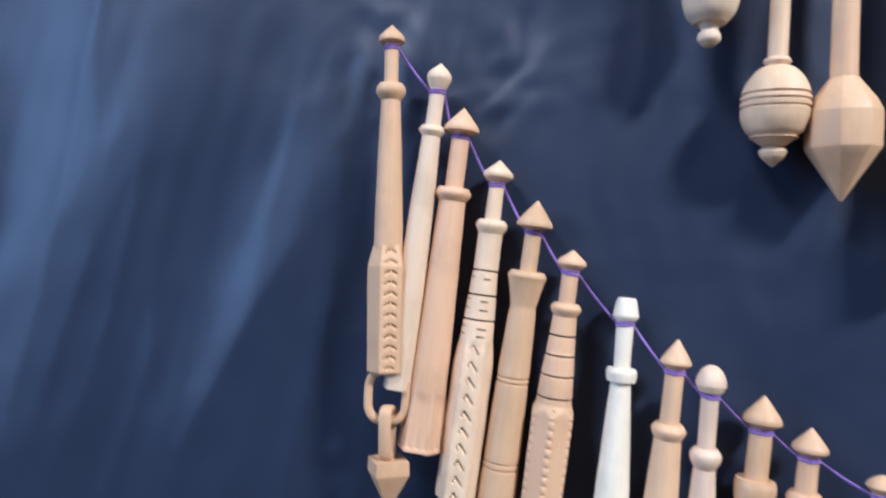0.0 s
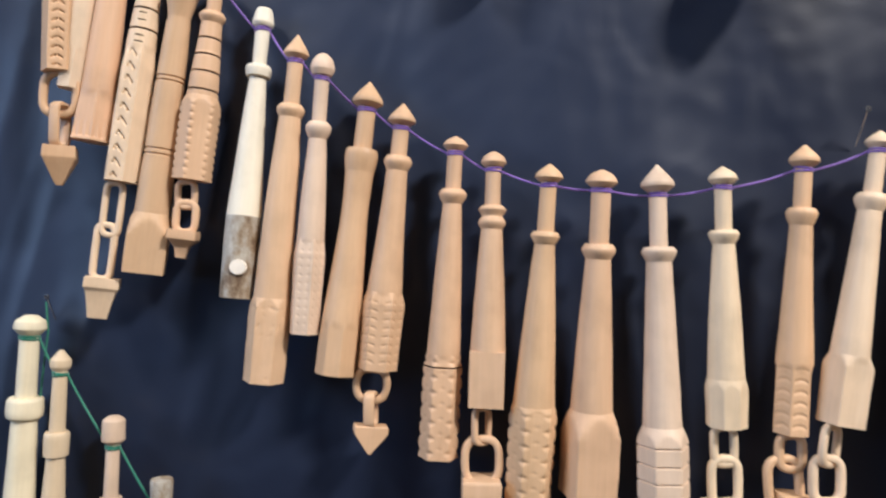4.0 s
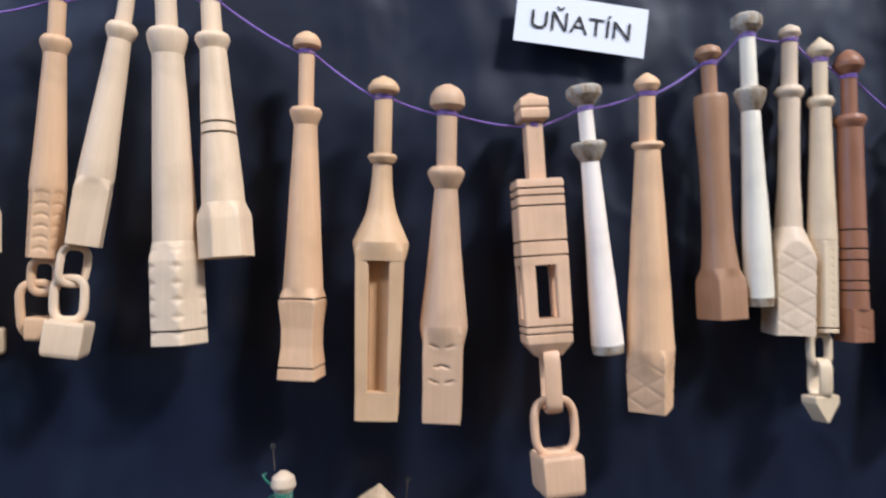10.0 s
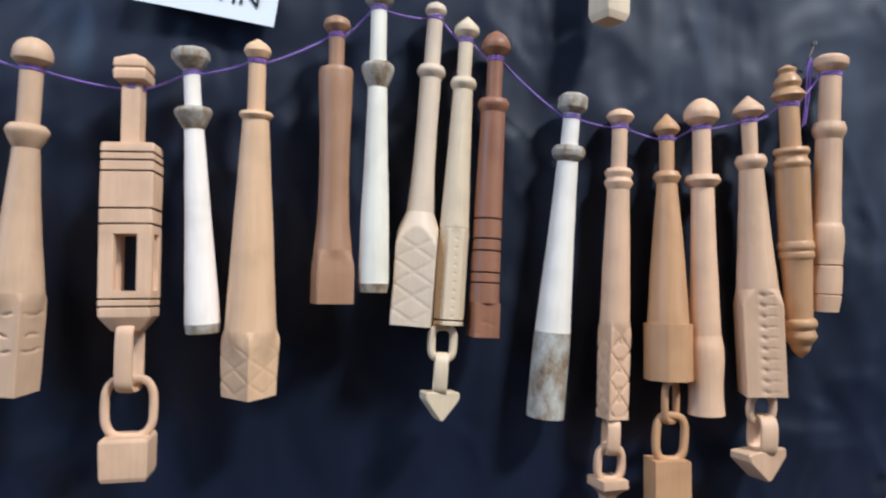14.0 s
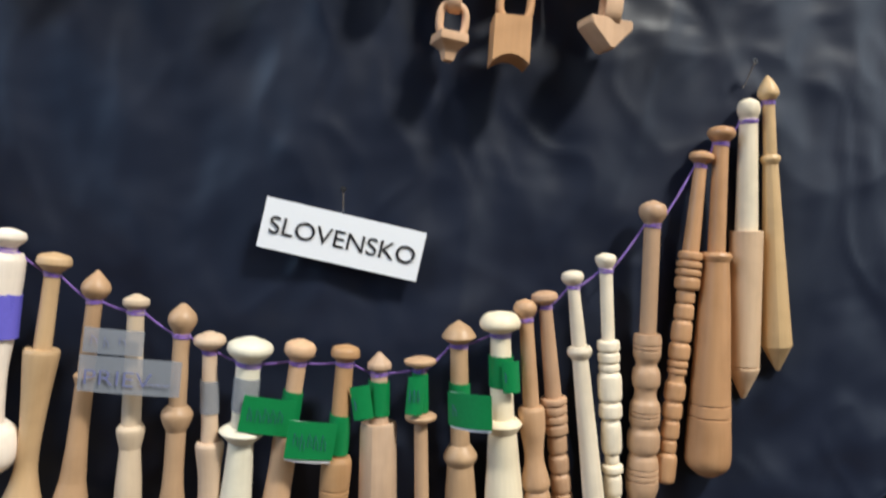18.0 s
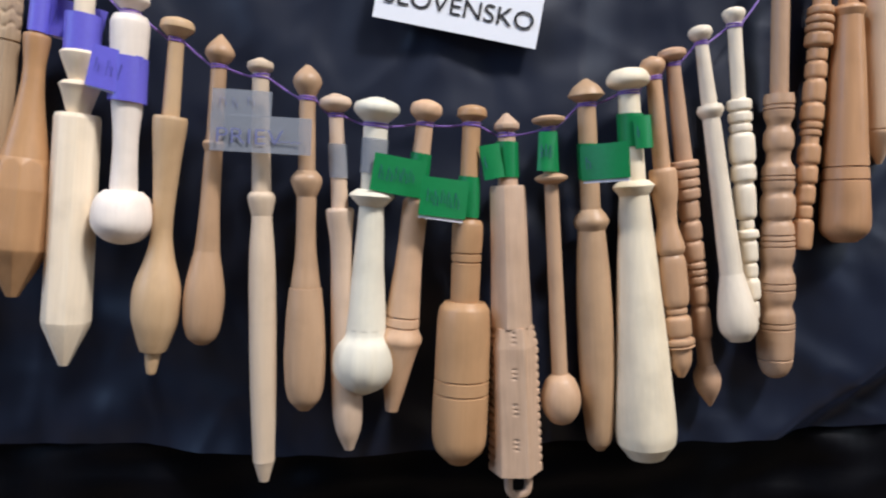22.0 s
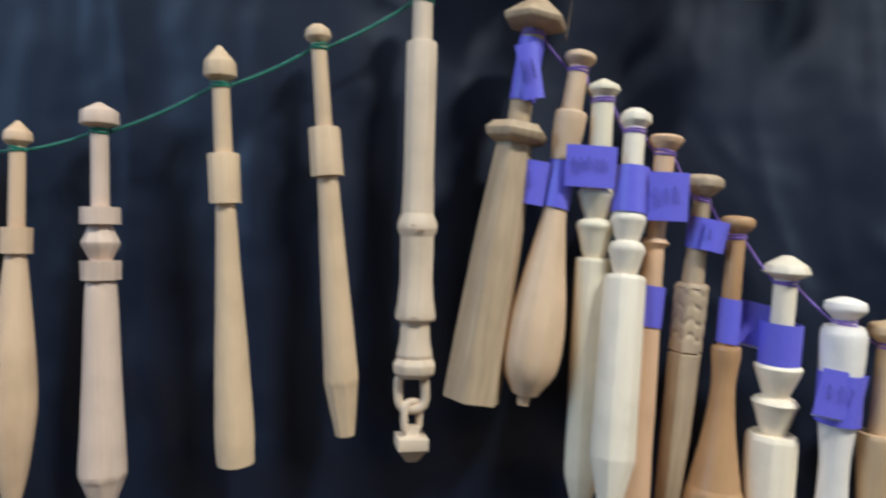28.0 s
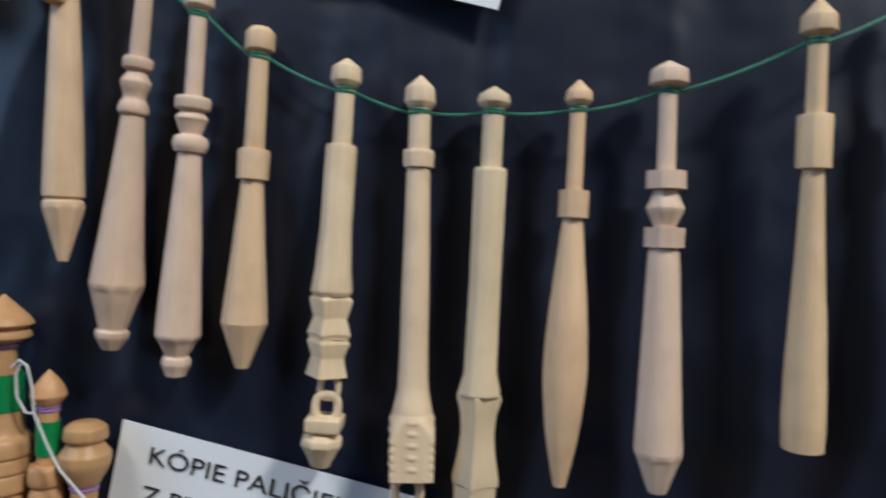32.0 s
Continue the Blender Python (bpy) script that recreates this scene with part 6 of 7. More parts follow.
g9 = bobbin('tan wooden lace bobbin with leaf-shaped body', 'tan', (-128.0, 7.3, -40.8), -1.94, 2.11, 122.5, [
    turn('head', '8', [(-0, 0.45), (3.6, 3.72), (6.3, 3.94), (7.7, 2.53)]),
    turn('neck', 'r', [(7.7, 2.3), (33.2, 2.46)]),
    turn('collar', '8', [(33.2, 4.32), (41.4, 4.32)]),
    turn('body', 'r', [(41.4, 2.92), (43.6, 3.22), (60.6, 4.91), (77.7, 6.3), (91.4, 6.53), (108.6, 4.62), (122.6, 1.84)])])
g10 = bobbin('pale faceted wooden lace bobbin with grooved foot', 'lime', (-153.5, 4.9, -42.0), -1.99, 2.34, 128.2, [
    turn('head', '8', [(-0, 0.61), (2.91, 4.6), (5.22, 4.99), (6.73, 3.53)]),
    turn('neck', 'r', [(6.73, 3.28), (25.2, 3.28)]),
    turn('body', '8', [(25.2, 4.6), (26.2, 4.99), (60.23, 4.76), (88.34, 5), (93.97, 6.3), (94.87, 6.3)]),
    turn('ring', '4', [(94.87, 4.9), (96.07, 5.0), (101, 4.1), (107, 3.75), (113, 4.2), (121.0, 5.3), (122.88, 5.2)], rot=40),
    turn('base', '4', [(122.88, 4.87), (128.2, 4.63)], rot=40),
    hang('bar', -0, 127.8, 0.1, 137.84, 4.2)])
g11 = bobbin('pale wooden lace bobbin with studded square foot', 'lime', (-176.8, 3.8, -38.1), -0.46, 2.88, 125.3, [
    turn('head', '8', [(0, 0.45), (4.03, 4.36), (8.66, 4.65), (10.38, 3.46)]),
    turn('neck', 'r', [(10.38, 3.31), (23.47, 3.39)]),
    turn('collar', '8', [(23.47, 4.36), (24.48, 4.73), (28.91, 4.51)]),
    turn('body', 'r', [(28.91, 3.64), (64.47, 4.28), (96.51, 4.76), (105.37, 6.34)]),
    turn('foot', '4', [(105.37, 6.54), (107.18, 6.86), (125.32, 6.71)], rot=10, carve='stud'),
    hang('link', -0.9, 124.71, -1, 135.89, 10.6)])
g12 = bobbin('pale faceted wooden lace bobbin with chain and pendant', 'lime', (-199.7, 6.4, -33.1), -3.11, 2.12, 99.9, [
    turn('head', '8', [(0, 0.59), (2.8, 4.31), (7.3, 4.54), (8.9, 3.12)]),
    turn('neck', 'r', [(8.9, 2.87), (27.1, 3.03)]),
    turn('body', '8', [(27.1, 4.17), (28.4, 4.54), (52.7, 4.62), (67, 5.36), (73.1, 6.1), (74.5, 5.36)]),
    turn('waist', '4', [(74.5, 4.65), (75.6, 5.18), (81.3, 3.99), (86.3, 5.19), (87.3, 4.66), (88.1, 4.66)], rot=42),
    turn('base', '4', [(88.1, 4.53), (89.3, 5.06), (93.8, 3.87), (99.9, 4.94)], rot=42),
    hang('link', 1.2, 99, 1.4, 107.7, 7.5),
    hang('link', 0.8, 104.5, 0.9, 114.9, 9.6),
    hang('box', 0.6, 112.6, 0.7, 117.1, 11.4),
    hang('ball', 0.2, 117.2, 0.1, 128.5, 12.5)])
g13 = bobbin('tan wooden lace bobbin with faceted diamond end', 'tan', (-229.1, 3.4, -22.2), -2.49, 2.19, 109.8, [
    turn('head', '8', [(0, 2.99), (1.63, 4.34), (7.34, 4.35), (8.05, 2.84)]),
    turn('neck', 'r', [(8.05, 2.92), (39.13, 3.26)]),
    turn('collar', '8', [(39.13, 4.52), (39.94, 4.74), (48.81, 4.67)]),
    turn('body', '8', [(48.81, 3.31), (72.45, 4.99), (95.27, 6.83)]),
    turn('foot', '8', [(95.27, 6.83), (96.7, 6.37), (109.84, 1.98)])])
g14 = bobbin('pinkish wooden lace bobbin with turned collars', 'pink', (-248.5, 5.5, -9.8), -3.84, 0.68, 125.9, [
    turn('head', '8', [(0, 2.27), (2.9, 4.24), (5.8, 4.32), (7, 2.73)]),
    turn('neck', 'r', [(7, 2.62), (34.9, 2.8)]),
    turn('collar', 'r', [(34.9, 5.26), (35.8, 5.68), (38.9, 5.44), (39.5, 3.46), (41.7, 5.1), (43.1, 4.62), (47, 3.29), (47.9, 5.11), (50.6, 5.53), (52.6, 4.79)]),
    turn('body', 'r', [(52.6, 3.63), (86.2, 5.81), (111.8, 7.25)]),
    turn('foot', '8', [(111.8, 6.73), (113, 6.34), (119.3, 3.41), (119.9, 4.19), (122, 4.42), (124.4, 3.41), (125.9, 2.95)])])
g15 = bobbin('pinkish wooden lace bobbin with waisted collar', 'pink', (-265.6, 5.5, 6.5), -5.93, 0.64, 134.6, [
    turn('head', '8', [(-0, 1.53), (2.5, 3.99), (5.4, 4.15), (6.9, 2.61)]),
    turn('neck', 'r', [(6.9, 2.48), (38.4, 2.98)]),
    turn('collar', 'r', [(38.4, 4.31), (39.7, 4.73), (42.1, 4.56), (42.8, 2.99), (44.7, 3.82), (46.7, 4.81), (51.5, 3.49), (53.7, 4.49), (56.3, 4.74), (57.4, 3.66)]),
    turn('body', 'r', [(57.4, 3.66), (93.8, 6.7), (112.3, 8.49)]),
    turn('foot', '8', [(112.3, 8.04), (114.5, 7.57), (127.8, 4.11), (128.4, 5.07), (130.4, 4.91), (134.6, 2.69)])])
g16 = bobbin('tan wooden lace bobbin with grooved cone tip', 'tan', (-294.1, 5.5, 29.2), -0.94, 0.67, 127.7, [
    turn('head', '8', [(0, 0.79), (3.6, 3.94), (6.5, 4.1), (8, 2.68)]),
    turn('neck', 'r', [(8, 2.49), (25.5, 3.01)]),
    turn('collar', '8', [(25.5, 4.43), (33, 4.44)]),
    turn('body', 'r', [(33, 3.67), (60.5, 5.03), (106.1, 6.42), (107, 5.91), (108.1, 6.25)], scored=[107]),
    turn('foot', '8', [(108.1, 6.26), (109.6, 6.26), (127.7, 1.45)])])
gl1 = bobbin('cream wooden lace bobbin with mushroom head', 'cream', (-364.8, 8.9, 131.5), -4.70, 1.04, 120.7, [
    turn('head', 'r', [(0, 2.33), (2.2, 5.5), (5.3, 6.03), (7.5, 4.02)]),
    turn('neck', 'r', [(7.5, 3.6), (32.7, 3.8)]),
    turn('collar', 'r', [(32.5, 5.91), (33.8, 6.55), (39.8, 6.55), (41.3, 4.86)]),
    turn('body', 'r', [(41.3, 4.65), (74.6, 5.69), (111.9, 6.94)]),
    turn('foot', 'r', [(111.9, 6.94), (120.7, 4.21)])])
gl2 = bobbin('slim pale wooden lace bobbin with pointed cap', 'lime', (-352.3, 8.9, 117.5), -4.10, 1.12, 112.6, [
    turn('head', 'r', [(-0, 0.84), (3.7, 3.79), (6.4, 3.9), (8.1, 2.73)]),
    turn('neck', 'r', [(8.1, 2.63), (32.3, 2.94)]),
    turn('collar', 'r', [(32.1, 4.2), (33.2, 4.62), (41.3, 4.52)]),
    turn('body', 'r', [(41.3, 3.36), (71.2, 4.82), (103.9, 6.07)]),
    turn('foot', '8', [(103.9, 5.74), (112.6, 2.97)])])
gl3 = bobbin('pale wooden lace bobbin with cylindrical cap', 'lime', (-330.9, 8.9, 91.5), -3.62, 1.15, 109.6, [
    turn('head', 'r', [(0, 2.09), (1.5, 4.17), (9.4, 4.38), (10.7, 2.71)]),
    turn('neck', 'r', [(10.7, 2.5), (31.9, 2.71)]),
    turn('collar', 'r', [(31.9, 4.16), (39.7, 4.37)]),
    turn('body', 'r', [(39.7, 3.33), (77.3, 4.77), (101, 5.81)]),
    turn('foot', '8', [(101, 5.42), (109.6, 2.9)])])
gl4 = bobbin('pale wooden lace bobbin with brown bark cap', 'lime', (-312.1, 8.9, 67.0), -1.74, 1.58, 79.7, [
    turn('head', 'r', [(-0, 4.06), (1.3, 4.28), (10.9, 3.84)], wood='bark'),
    turn('neck', 'r', [(10.9, 2.78), (31.4, 2.98)]),
    turn('collar', 'r', [(31.4, 4.47), (38.3, 4.68)]),
    turn('body', 'r', [(38.3, 3.62), (60, 5.3), (73.1, 6.14)]),
    turn('foot', '8', [(73.1, 5.85), (79.7, 3.03)])])
gl5 = bobbin('tan wooden lace bobbin with square cap', 'beech', (-294.9, 8.9, 40.8), -0.37, 2.27, 55.5, [
    turn('head', '4', [(-0, 3.07), (1.1, 3.55), (7.7, 3.54), (8.6, 2.42)], rot=10),
    turn('neck', 'r', [(8.6, 2.98), (27.3, 2.97)]),
    turn('collar', 'r', [(16.4, 4.67), (21, 4.67)]),
    turn('body', 'r', [(21, 3.6), (40.4, 5.28), (50.1, 5.91)]),
    turn('foot', '8', [(50.1, 5.57), (55.5, 2.98)])])
q0 = bobbin('honey-brown turned wooden lace bobbin with bold cone head', 'honey', (-315.3, 9.8, -109.6), -1.56, 1.09, 126.6, [
    turn('head', 'r', [(-0, 0.36), (7.5, 7.91), (9.8, 9.35), (11.3, 6.47), (12.1, 8.09), (14.2, 8.63), (15.9, 5.4)]),
    turn('neck', 'r', [(15.9, 4.14), (34.5, 4.14)]),
    turn('body', 'r', [(34.5, 5.41), (45.9, 7.58), (48.2, 9.57), (53.1, 10.11), (53.9, 9.03), (54.6, 9.4), (58.5, 9.76), (59.2, 8.85), (60, 9.4), (65, 9.77), (66.1, 8.14), (68.8, 9.04), (91.8, 8.17)]),
    turn('foot', 'r', [(91.8, 8.17), (126.6, 2.73)])])
q1 = bobbin('honey-brown wooden lace bobbin with green tape band', 'honey', (-299.0, 10.3, -134.3), -1.29, 1.26, 113.6, [
    turn('head', 'r', [(0, 0.35), (4.9, 4.29), (8.5, 5.62), (11.5, 3.4)]),
    turn('neck', 'r', [(11.5, 3.04), (31.3, 3.23)]),
    turn('body', 'r', [(31.3, 5.2), (32.8, 5.73), (37.3, 5.56), (38.8, 4.48), (41.1, 5.2), (44.9, 5.56), (84.9, 5.41)]),
    turn('foot', 'r', [(84.9, 5.41), (113.6, 1.8)])])
q2 = bobbin('honey-brown wooden lace bobbin with urn-shaped head', 'honey', (-286.9, 9.3, -151.5), -1.30, 1.18, 111.5, [
    turn('head', 'r', [(-0, 4.29), (1.7, 6.62), (5.1, 6.97), (6.6, 5.55), (7.4, 5.9), (10.4, 8.05), (13.8, 7.88), (20.2, 4.83)]),
    turn('neck', 'r', [(20.2, 4.12), (36.9, 3.94)]),
    turn('body', 'r', [(36.9, 6.28), (67.4, 5.94)]),
    turn('foot', 'r', [(67.4, 5.94), (111.5, 1.8)])])

knot(b6, 2.3, 101.1, 3.4, 2.9, 6.7)

# ---- threads ----
bpy.context.view_layer.update()
string_up("thin purple thread tied round each bobbin neck", PURPLE, [b0, b1, b2, b3, b4, b5, b6, b7, b8, b9, b10, b11, b12, b13, b14, b15, b16, b17, b18, b19, b20, b21, b22, b23, b24, b25, b26, b27, b28, b29, b30, b31, b32, b33, b34, b35, b36, b37, b38])
string_up("thin purple thread tied round each bobbin neck", PURPLE, [p0, p1, p2, p3, p4, p5, p6, p7, r21, r20, r19, r18, r17, r16, r15, r14, r13, r12, r11, r10, r9, r8, r7, r6, r5, r4, r3, r2, r1, r0])
string_up("thin green thread tied round each bobbin neck", GREEN, [gl1, gl2, gl3, gl4, gl5, g16, g15, g14, g13, g12, g11, g10, g9, g8, g7, g6, bam], 0.03, 2, 0.0005)
for lone in (u0, u1, u2, u3, u4, u5, u6, q0, q1, q2):
    string_up("short thread tied round one bobbin neck", PURPLE, [lone])


# ---- paper labels ----
def letters(text, height, mat, parent, place, thin=-0.00002):
    data = bpy.data.curves.new("writing", "FONT")
    data.body, data.size, data.extrude, data.offset = text, height / 0.70, 0.00004, thin
    tmp = bpy.data.objects.new("writing", data)
    scene.collection.objects.link(tmp)
    bpy.context.view_layer.update()
    me = bpy.data.meshes.new_from_object(tmp.evaluated_get(bpy.context.evaluated_depsgraph_get()))
    bpy.data.objects.remove(tmp)
    me.materials.clear()
    me.materials.append(mat)
    ob = new("writing", me)
    ob.parent = parent
    ob.matrix_basis = place @ Matrix.Rotation(radians(90), 4, "X")
    return ob


def sheet(name, width, height, mat, parent, bend=0.0015, thick=0.0003):
    """A slightly curled paper card; top left corner at the parent's origin."""
    nx, nz = 24, 6
    verts, faces = [], []
    for back in (0, 1):
        for j in range(nz + 1):
            for i in range(nx + 1):
                u, v = i / nx, j / nz
                verts.append((u * width, -bend * (1 - 4 * (u - 0.5) ** 2) * (0.6 + 0.4 * v) + back * thick, -v * height))
    o = (nx + 1) * (nz + 1)
    for j in range(nz):
        for i in range(nx):
            a = j * (nx + 1) + i
            faces += [(a, a + nx + 1, a + nx + 2, a + 1), (o + a, o + a + 1, o + a + nx + 2, o + a + nx + 1)]
    rim = list(range(nx + 1)) + [j * (nx + 1) + nx for j in range(1, nz + 1)] + [nz * (nx + 1) + i for i in range(nx - 1, -1, -1)] + [j * (nx + 1) for j in range(nz - 1, 0, -1)]
    for a, b in zip(rim, rim[1:] + rim[:1]):
        faces.append((a, b, o + b, o + a))
    return mesh_object(name, verts, faces, mat, parent, 60)


def card(label, corner, angle, width, height, rows, pin=None):
    """rows: (text, x, drop to the baseline, letter height, stretch), mm."""
    ob = thing("paper_label", label, "label", "", "", Matrix.Translation((corner[0] / 1000, -corner[1] / 1000, corner[2] / 1000)) @ Matrix.Rotation(radians(angle), 4, "Y"))
    bend = 0.0003
    sheet("card", width / 1000, height / 1000, PAPER, ob, bend)
    for text, x, drop, h, wide in rows:
        place = Matrix.Translation((x / 1000, -bend - 0.00025, -drop / 1000))
        if text.startswith("#"):
            box_object("writing_bar", (x / 1000, -bend - 0.0003, -drop / 1000), ((x + wide) / 1000, -bend - 0.0002, (h - drop) / 1000), INK, ob)
        else:
            letters(text, h / 1000, INK, ob, place @ Matrix.Diagonal((wide, 1, 1, 1)))
    return ob


def pin(x, z, length=14, tilt=8):
    """A steel dressmaking pin stuck into the cloth, mm."""
    ob = thing("steel_pin", "thin steel pin stuck in the cloth", "pin", "pins in the cloth", "", Matrix.Translation((x / 1000, -0.003, z / 1000)) @ Matrix.Rotation(radians(tilt), 4, "Y"))
    tube("shaft", [(0, 0.006, -length / 2000), (0, -0.0015, length / 2000)], 0.0003, STEEL, ob)
    ring = [(0.0008 * math.sin(a * math.pi / 4), -0.0016 - 0.0008 * math.cos(a * math.pi / 4) * 0, length / 2000 + 0.0008 * math.cos(a * math.pi / 4)) for a in range(9)]
    tube("pin_head", ring, 0.0005, STEEL, ob)
    return ob


card('white paper label with the word UŇATÍN in black capitals', (95.9, 4.0, 181.6), 8.8, 52.4, 19.3, [('UŇATÍN', 5.4, 13.4, 6.9, 1.11)])
card('white paper label with the word SLOVENSKO in black capitals', (208.9, 1.5, -79.3), 9.0, 62.8, 19.6, [('SLOVENSKO', 2.8, 13.3, 6.8, 1.065)])
card('white paper label with the word HLOHOVEC in black capitals', (-289.5, 1.5, 55.3), 18.8, 84, 17.3, [('HLOHOVEC,', 8.5, 11.8, 6.2, 1.0), ('#', 66, 11.4, 5.0, 13)])
card('white paper label with BOROVCE, SEREĎ in black capitals', (-241.6, 1.5, 24.4), 14.0, 96, 19.3, [('BOROVCE, SEREĎ', 7.4, 12.3, 6.7, 1.13)])
card('large white paper label beginning KÓPIE PALIČIEK in black', (-278.7, 1.5, -152.6), 11.7, 112, 50, [('KÓPIE PALIČIEK Z', 11.4, 12.2, 6.0, 1.2), ('Z PRI', 11.8, 26.0, 6.0, 1.2), ('#', 38, 26.0, 4.6, 45)])


def tape_band(bob, mat, label, s0, s1, r):
    """A strip of tape stuck round a neck, mm down from the head's tip."""
    ob = thing("tape_wrap", label.replace("flag stuck round", "wrapped round").replace("flag round", "wrapped round"), "tape", "tape flags", "", bob.matrix_world.copy())
    count, verts, faces = 20, [], []
    for k in range(count + 1):
        a = math.pi + 2 * math.pi * k / count * 0.98
        for s in (s0, s1):
            for rr in (r, r + 0.15):
                verts.append((rr * math.sin(a) / 1000, -rr * math.cos(a) / 1000, -(s + 0.25 * math.sin(a)) / 1000))
    for k in range(count):
        a, b = k * 4, k * 4 + 4
        faces += [(a + 1, a + 3, b + 3, b + 1), (a, b, b + 2, a + 2), (a, a + 1, b + 1, b), (a + 2, b + 2, b + 3, a + 3)]
    mesh_object("band", verts, faces, mat, ob, 50)
    return ob


def tape_flag(mat, label, corner, angle, width, height, marks, word="", lip=0.0, yaw=0.0):
    ob = thing("tape_flag", label, "tape", "tape flags", "", Matrix.Translation((corner[0] / 1000, -corner[1] / 1000, corner[2] / 1000)) @ Matrix.Rotation(radians(angle), 4, "Y") @ Matrix.Rotation(radians(yaw), 4, "Z"))
    ink = PEN_FAINT if mat is TAPE_CLEAR else PEN
    rng = random.Random(int(width * 10 + height))
    bend = rng.uniform(0.0005, 0.0016)
    sheet("flag", width / 1000, height / 1000, mat, ob, bend, 0.00015)
    if lip:
        back = sheet("paper_backing", (width - 1.0) / 1000, (height + lip) / 1000, PAPER, ob, bend, 0.00012)
        back["label"] = "white paper backing showing below"
        back.matrix_basis = Matrix.Translation((0.0007, 0.0005, 0)) @ Matrix.Rotation(radians(1.2), 4, "Y")
    if word:
        letters(word, height * 0.42 / 1000, ink, ob, Matrix.Translation((width * 0.05 / 1000, -bend - 0.0006, -height * 0.78 / 1000)) @ Matrix.Diagonal((1.25, 1, 1, 1)), -0.0001)
        tube("pen_stroke", [((width * (0.60 + 0.03 * k)) / 1000, -bend - 0.0005, -height * (0.66 + 0.05 * (k % 2)) / 1000) for k in range(11)], 0.00014, ink, ob, 4)
    for k in range(0 if word else marks * 2 + 1):
        x = width * (0.14 + 0.72 * k / (marks * 2 + 1)) + rng.uniform(-0.2, 0.2)
        u = (x + 0.8) / width
        y = -bend * (1 - 4 * (u - 0.5) ** 2) - 0.0004
        w, top = width * rng.uniform(0.06, 0.10), -height * rng.uniform(0.26, 0.34)
        low = top - height * rng.uniform(0.32, 0.42)
        tube("pen_stroke", [(x / 1000, y, low / 1000), (x / 1000, y, top / 1000), ((x + w) / 1000, y, (top + low) / 2000), ((x + w * 1.1) / 1000, y, low / 1000)], 0.0001, ink, ob, 4)
    return ob


tape_band(p0, TAPE_VIOLET, 'violet paper tape flag stuck round a bobbin neck', 14.3, 33.4, 3.76)
tape_band(p1, TAPE_VIOLET, 'violet paper tape flag stuck round a bobbin neck', 34.9, 49.2, 4.01)
tape_band(p3, TAPE_VIOLET, 'violet paper tape flag stuck round a bobbin neck', 18.1, 32.2, 5.14)
tape_band(p4, TAPE_VIOLET, 'violet paper tape flag stuck round a bobbin neck', 46.1, 58.5, 4.48)
tape_band(p5, TAPE_VIOLET, 'violet paper tape flag stuck round a bobbin neck', 13.0, 22.6, 3.27)
tape_band(p6, TAPE_VIOLET, 'violet paper tape flag stuck round a bobbin neck', 25.5, 39.0, 3.14)
tape_band(p7, TAPE_VIOLET, 'violet paper tape flag stuck round a bobbin neck', 20.5, 34.2, 5.9)
tape_band(r21, TAPE_VIOLET, 'violet paper tape flag stuck round a bobbin neck', 22.8, 38.1, 6.22)
tape_band(r9, TAPE_GREEN, 'green paper tape flag stuck round a bobbin neck', 16.9, 28.9, 4.68)
tape_band(r10, TAPE_GREEN, 'green paper tape flag stuck round a bobbin neck', 23.6, 36.6, 3.94)
tape_band(r11, TAPE_GREEN, 'green paper tape flag stuck round a bobbin neck', 6.0, 20.5, 2.86)
tape_band(r12, TAPE_GREEN, 'green paper tape flag stuck round a bobbin neck', 10.4, 23.2, 3.93)
tape_band(r13, TAPE_GREEN, 'green paper tape flag stuck round a bobbin neck', 25.9, 40.5, 3.80)
tape_band(r14, TAPE_GREEN, 'green paper tape flag stuck round a bobbin neck', 19.3, 34.9, 3.63)
tape_band(r16, TAPE_CLEAR, 'clear grey sticky tape flag round a bobbin neck', 17.8, 29.8, 3.23)
tape_band(r15, TAPE_CLEAR, 'clear grey sticky tape flag round a bobbin neck', 14.7, 27.1, 4.65)
tape_band(q0, TAPE_GREEN, 'green paper tape flag stuck round a bobbin neck', 25.9, 38.3, 6.48)
tape_band(q1, TAPE_GREEN, 'green paper tape flag stuck round a bobbin neck', 16.6, 27.9, 3.55)
tape_flag(TAPE_VIOLET, 'violet paper tape flag stuck round a bobbin neck', (26.3, 14.4, -21.6), -8.1, 6.5, 16.5, 1)
tape_flag(TAPE_VIOLET, 'violet paper tape flag stuck round a bobbin neck', (29.9, 13.8, -55.2), 10.3, 7.1, 13.3, 0)
tape_flag(TAPE_VIOLET, 'violet paper tape flag stuck round a bobbin neck', (41.4, 16.4, -51.1), 4.5, 15.1, 12.4, 2)
tape_flag(TAPE_VIOLET, 'violet paper tape flag stuck round a bobbin neck', (65.5, 17.5, -59.6), 3.1, 12.0, 14.4, 1)
tape_flag(TAPE_VIOLET, 'violet paper tape flag stuck round a bobbin neck', (83.4, 15.9, -73.7), 14.0, 6.9, 9.4, 0)
tape_flag(TAPE_VIOLET, 'violet paper tape flag stuck round a bobbin neck', (94.2, 9.5, -98.2), 14.0, 19.5, 13.2, 0, lip=0.6)
tape_flag(TAPE_VIOLET, 'violet paper tape flag stuck round a bobbin neck', (114.3, 23.4, -117.2), 13.0, 16.0, 14.0, 1, lip=0.5, yaw=12)
tape_flag(TAPE_GREEN, 'green paper tape flag stuck round a bobbin neck', (300.9, 18.2, -135.1), -7.1, 6.6, 11.8, 0)
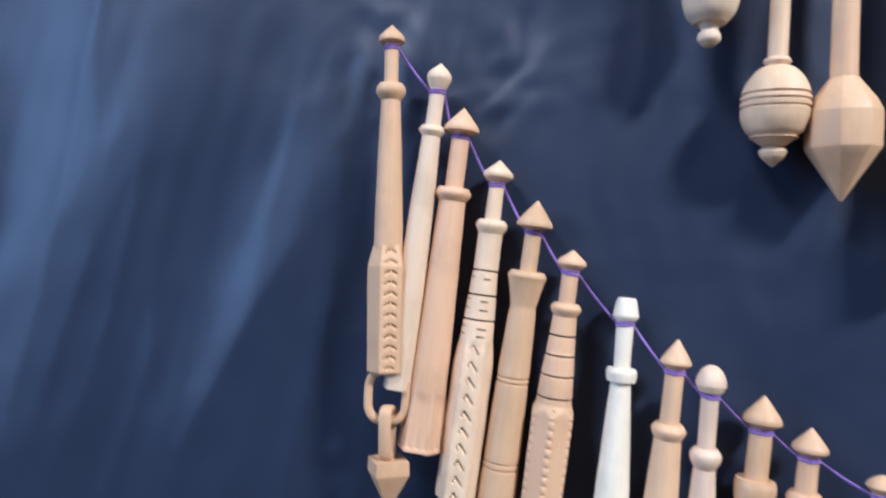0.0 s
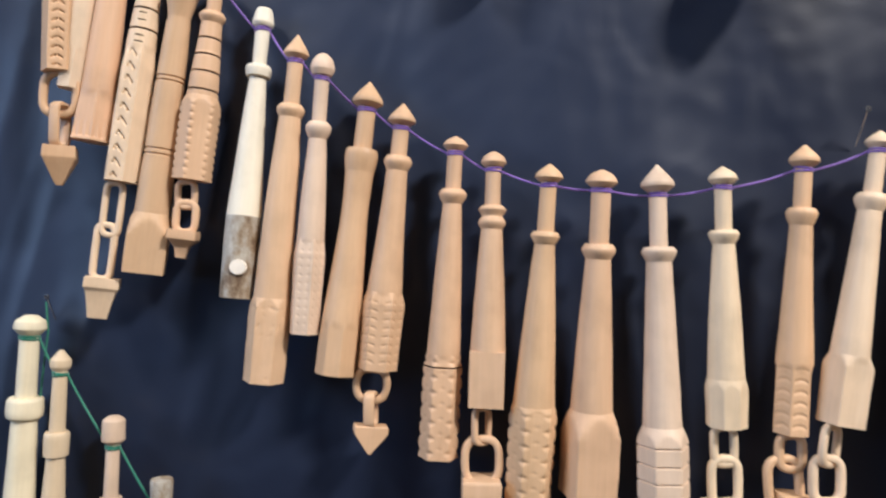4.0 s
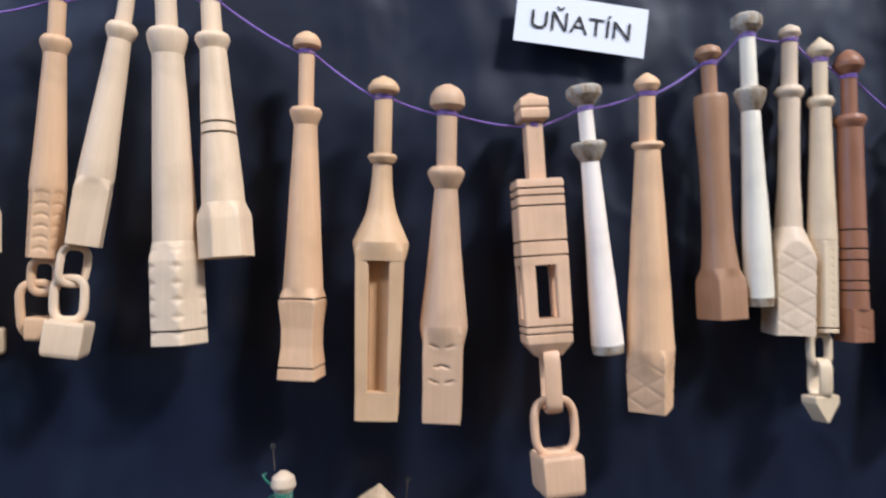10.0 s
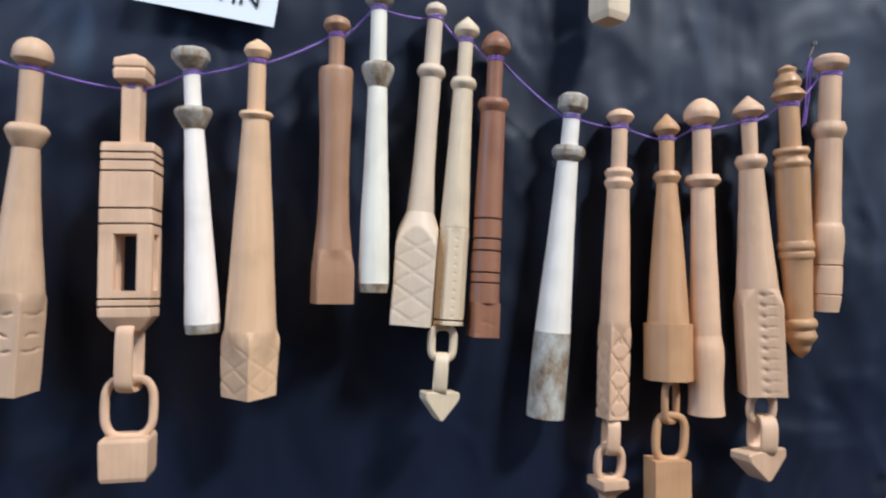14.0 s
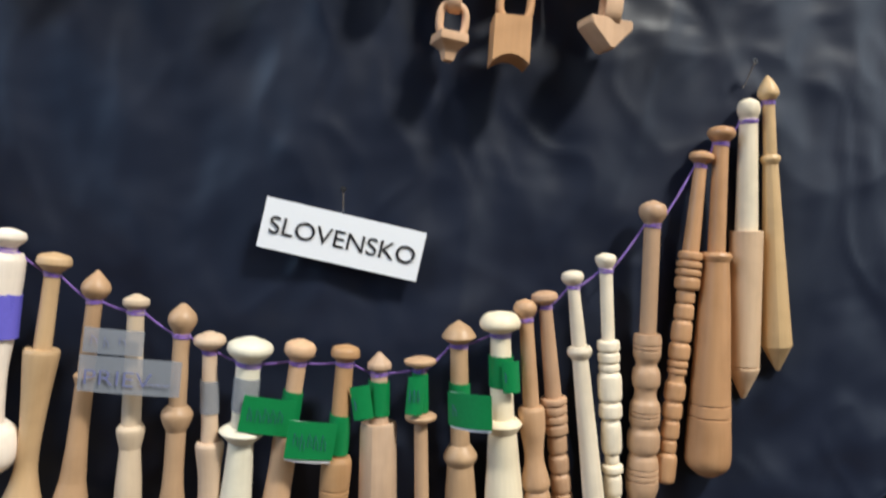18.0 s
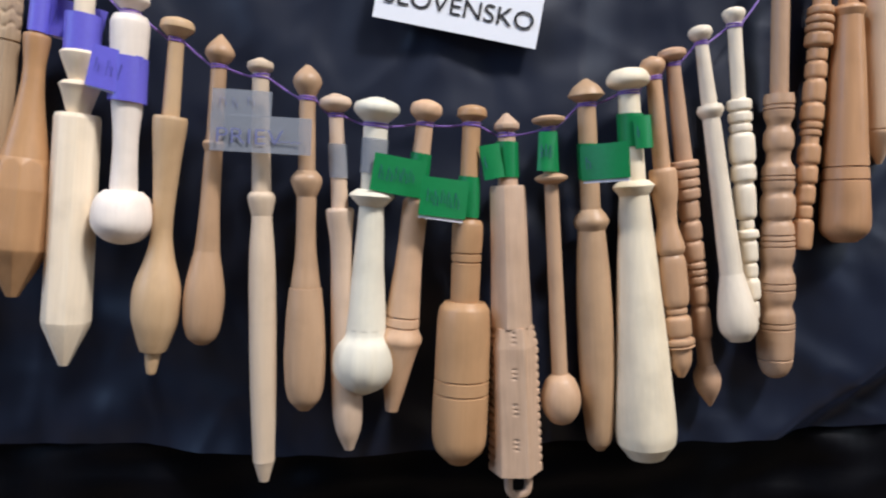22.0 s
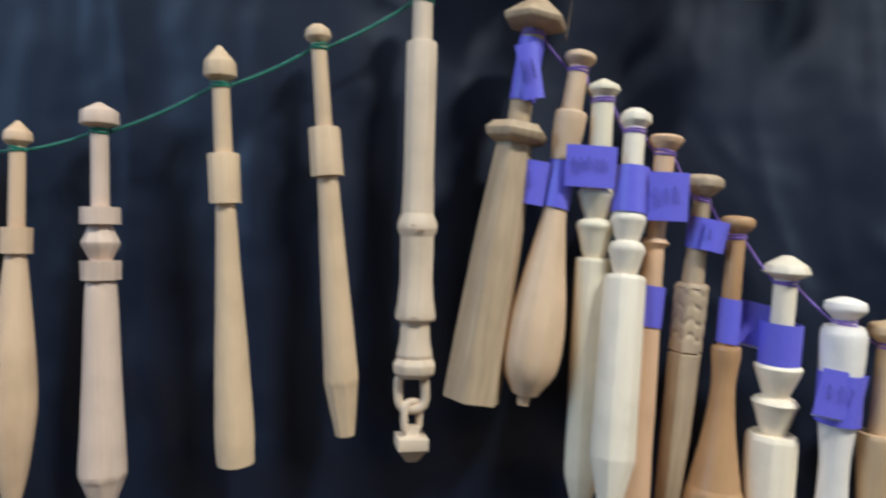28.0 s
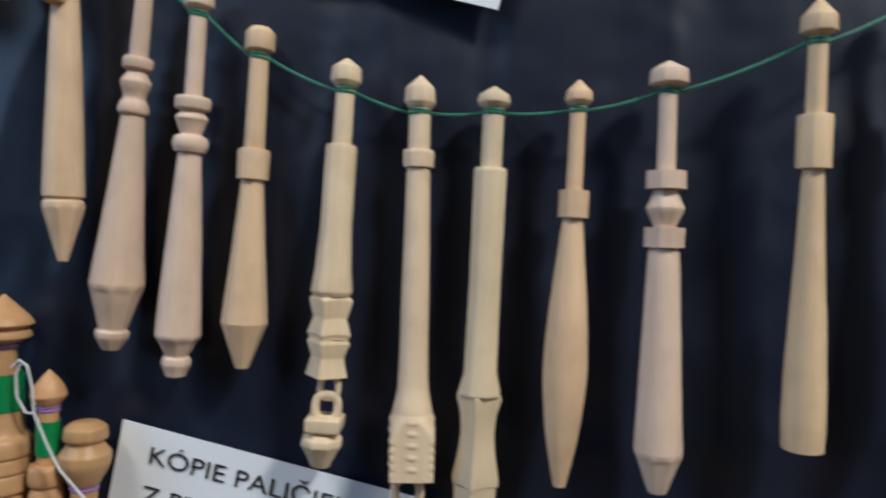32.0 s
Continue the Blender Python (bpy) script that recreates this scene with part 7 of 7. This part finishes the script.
tape_flag(TAPE_GREEN, 'green paper tape flag stuck round a bobbin neck', (281.2, 20.4, -146.6), -5.5, 17.6, 12.4, 0, lip=0.9, yaw=-34)
tape_flag(TAPE_GREEN, 'green paper tape flag stuck round a bobbin neck', (266.4, 20.4, -141.8), 1.5, 6.4, 13.8, 1)
tape_flag(TAPE_GREEN, 'green paper tape flag stuck round a bobbin neck', (245.3, 18.4, -147.4), -11.3, 7.3, 12.3, 0)
tape_flag(TAPE_GREEN, 'green paper tape flag stuck round a bobbin neck', (225.2, 24.4, -158.6), 5.2, 17.4, 13.6, 2, lip=1.0, yaw=13)
tape_flag(TAPE_GREEN, 'green paper tape flag stuck round a bobbin neck', (208.8, 22.4, -150.8), 8.6, 18.8, 13.2, 2, yaw=13)
tape_flag(TAPE_CLEAR, 'clear grey sticky tape flag round a bobbin neck', (152.3, 19.5, -130.0), 2.2, 20.4, 8.9, 1)
tape_flag(TAPE_CLEAR, 'clear grey sticky tape flag round a bobbin neck', (152.6, 22.9, -139.1), 1.7, 34.3, 12.6, 2, "PRIEV")

pin(-47.9, 192.8, 12, 5)
pin(-27.7, 194.2, 12, 5)
pin(-212.0, 37.5, 12, 5)
pin(44.8, -10.5, 12, 5)
pin(-5.2, 5.5, 12, 5)
pin(237.8, -81.7, 14, -2)
pin(397.9, -16.4, 12, 5)
pin(-361.7, 132.4, 12, 5)
pin(119.0, 183.8, 12, 5)
pin(198.1, 179.2, 12, 5)
pin(-214.1, -160.0, 12, 5)
pin(359.0, 151.5, 12, 5)

# loose thread ends
def loose(label, mat, pts, radius=0.00042):
    ob = thing("loose_thread", label, "thread")
    tube("strand", [(x / 1000, -y / 1000, z / 1000) for x, y, z in pts], radius, mat, ob)
    return ob


loose('loose purple thread end hanging from a pin', PURPLE, [(353.5, 6.0, 123.4), (354.6, 6.0, 130.8), (355.4, 6.0, 140.2), (356.0, 6.0, 149.5), (357.0, 6.0, 151.4), (357.1, 6.0, 144.8), (356.2, 6.0, 135.5), (354.6, 6.0, 124.3)])
loose('short purple thread tied to a pin', PURPLE, [(327.2, 10.0, 122.7), (331.8, 10.0, 124.3), (336.7, 10.0, 126.3)])
loose('white thread loop hanging beside a bobbin', WHITE_THREAD, [(-308.1, 16.0, -132.6), (-305.1, 16.0, -130.1), (-302.5, 16.0, -131.9), (-301.0, 16.0, -138.3), (-300.3, 16.0, -147.5), (-303.3, 16.0, -147.2), (-306.2, 16.0, -142.2), (-306.5, 16.0, -134.8), (-304.9, 16.0, -131.4)])
loose('white thread strand running down past a bobbin', WHITE_THREAD, [(-296.0, 22.0, -144.6), (-291.0, 22.0, -156.1), (-287.2, 22.0, -163.0), (-278.8, 22.0, -171.9), (-276.0, 22.0, -175.8)])
loose('green thread end hanging from a pin', GREEN, [(-360.5, 6.0, 136.4), (-359.9, 6.0, 124.8), (-362.8, 6.0, 106.9), (-364.1, 6.0, 96.9)])
loose('green thread knot tied to a pin', GREEN, [(-0.6, 8.0, -3.7), (-3.9, 8.0, -3.3), (-7.2, 8.0, -0.3), (-8.3, 8.0, 1.7), (-7.0, 8.0, 2.3)])
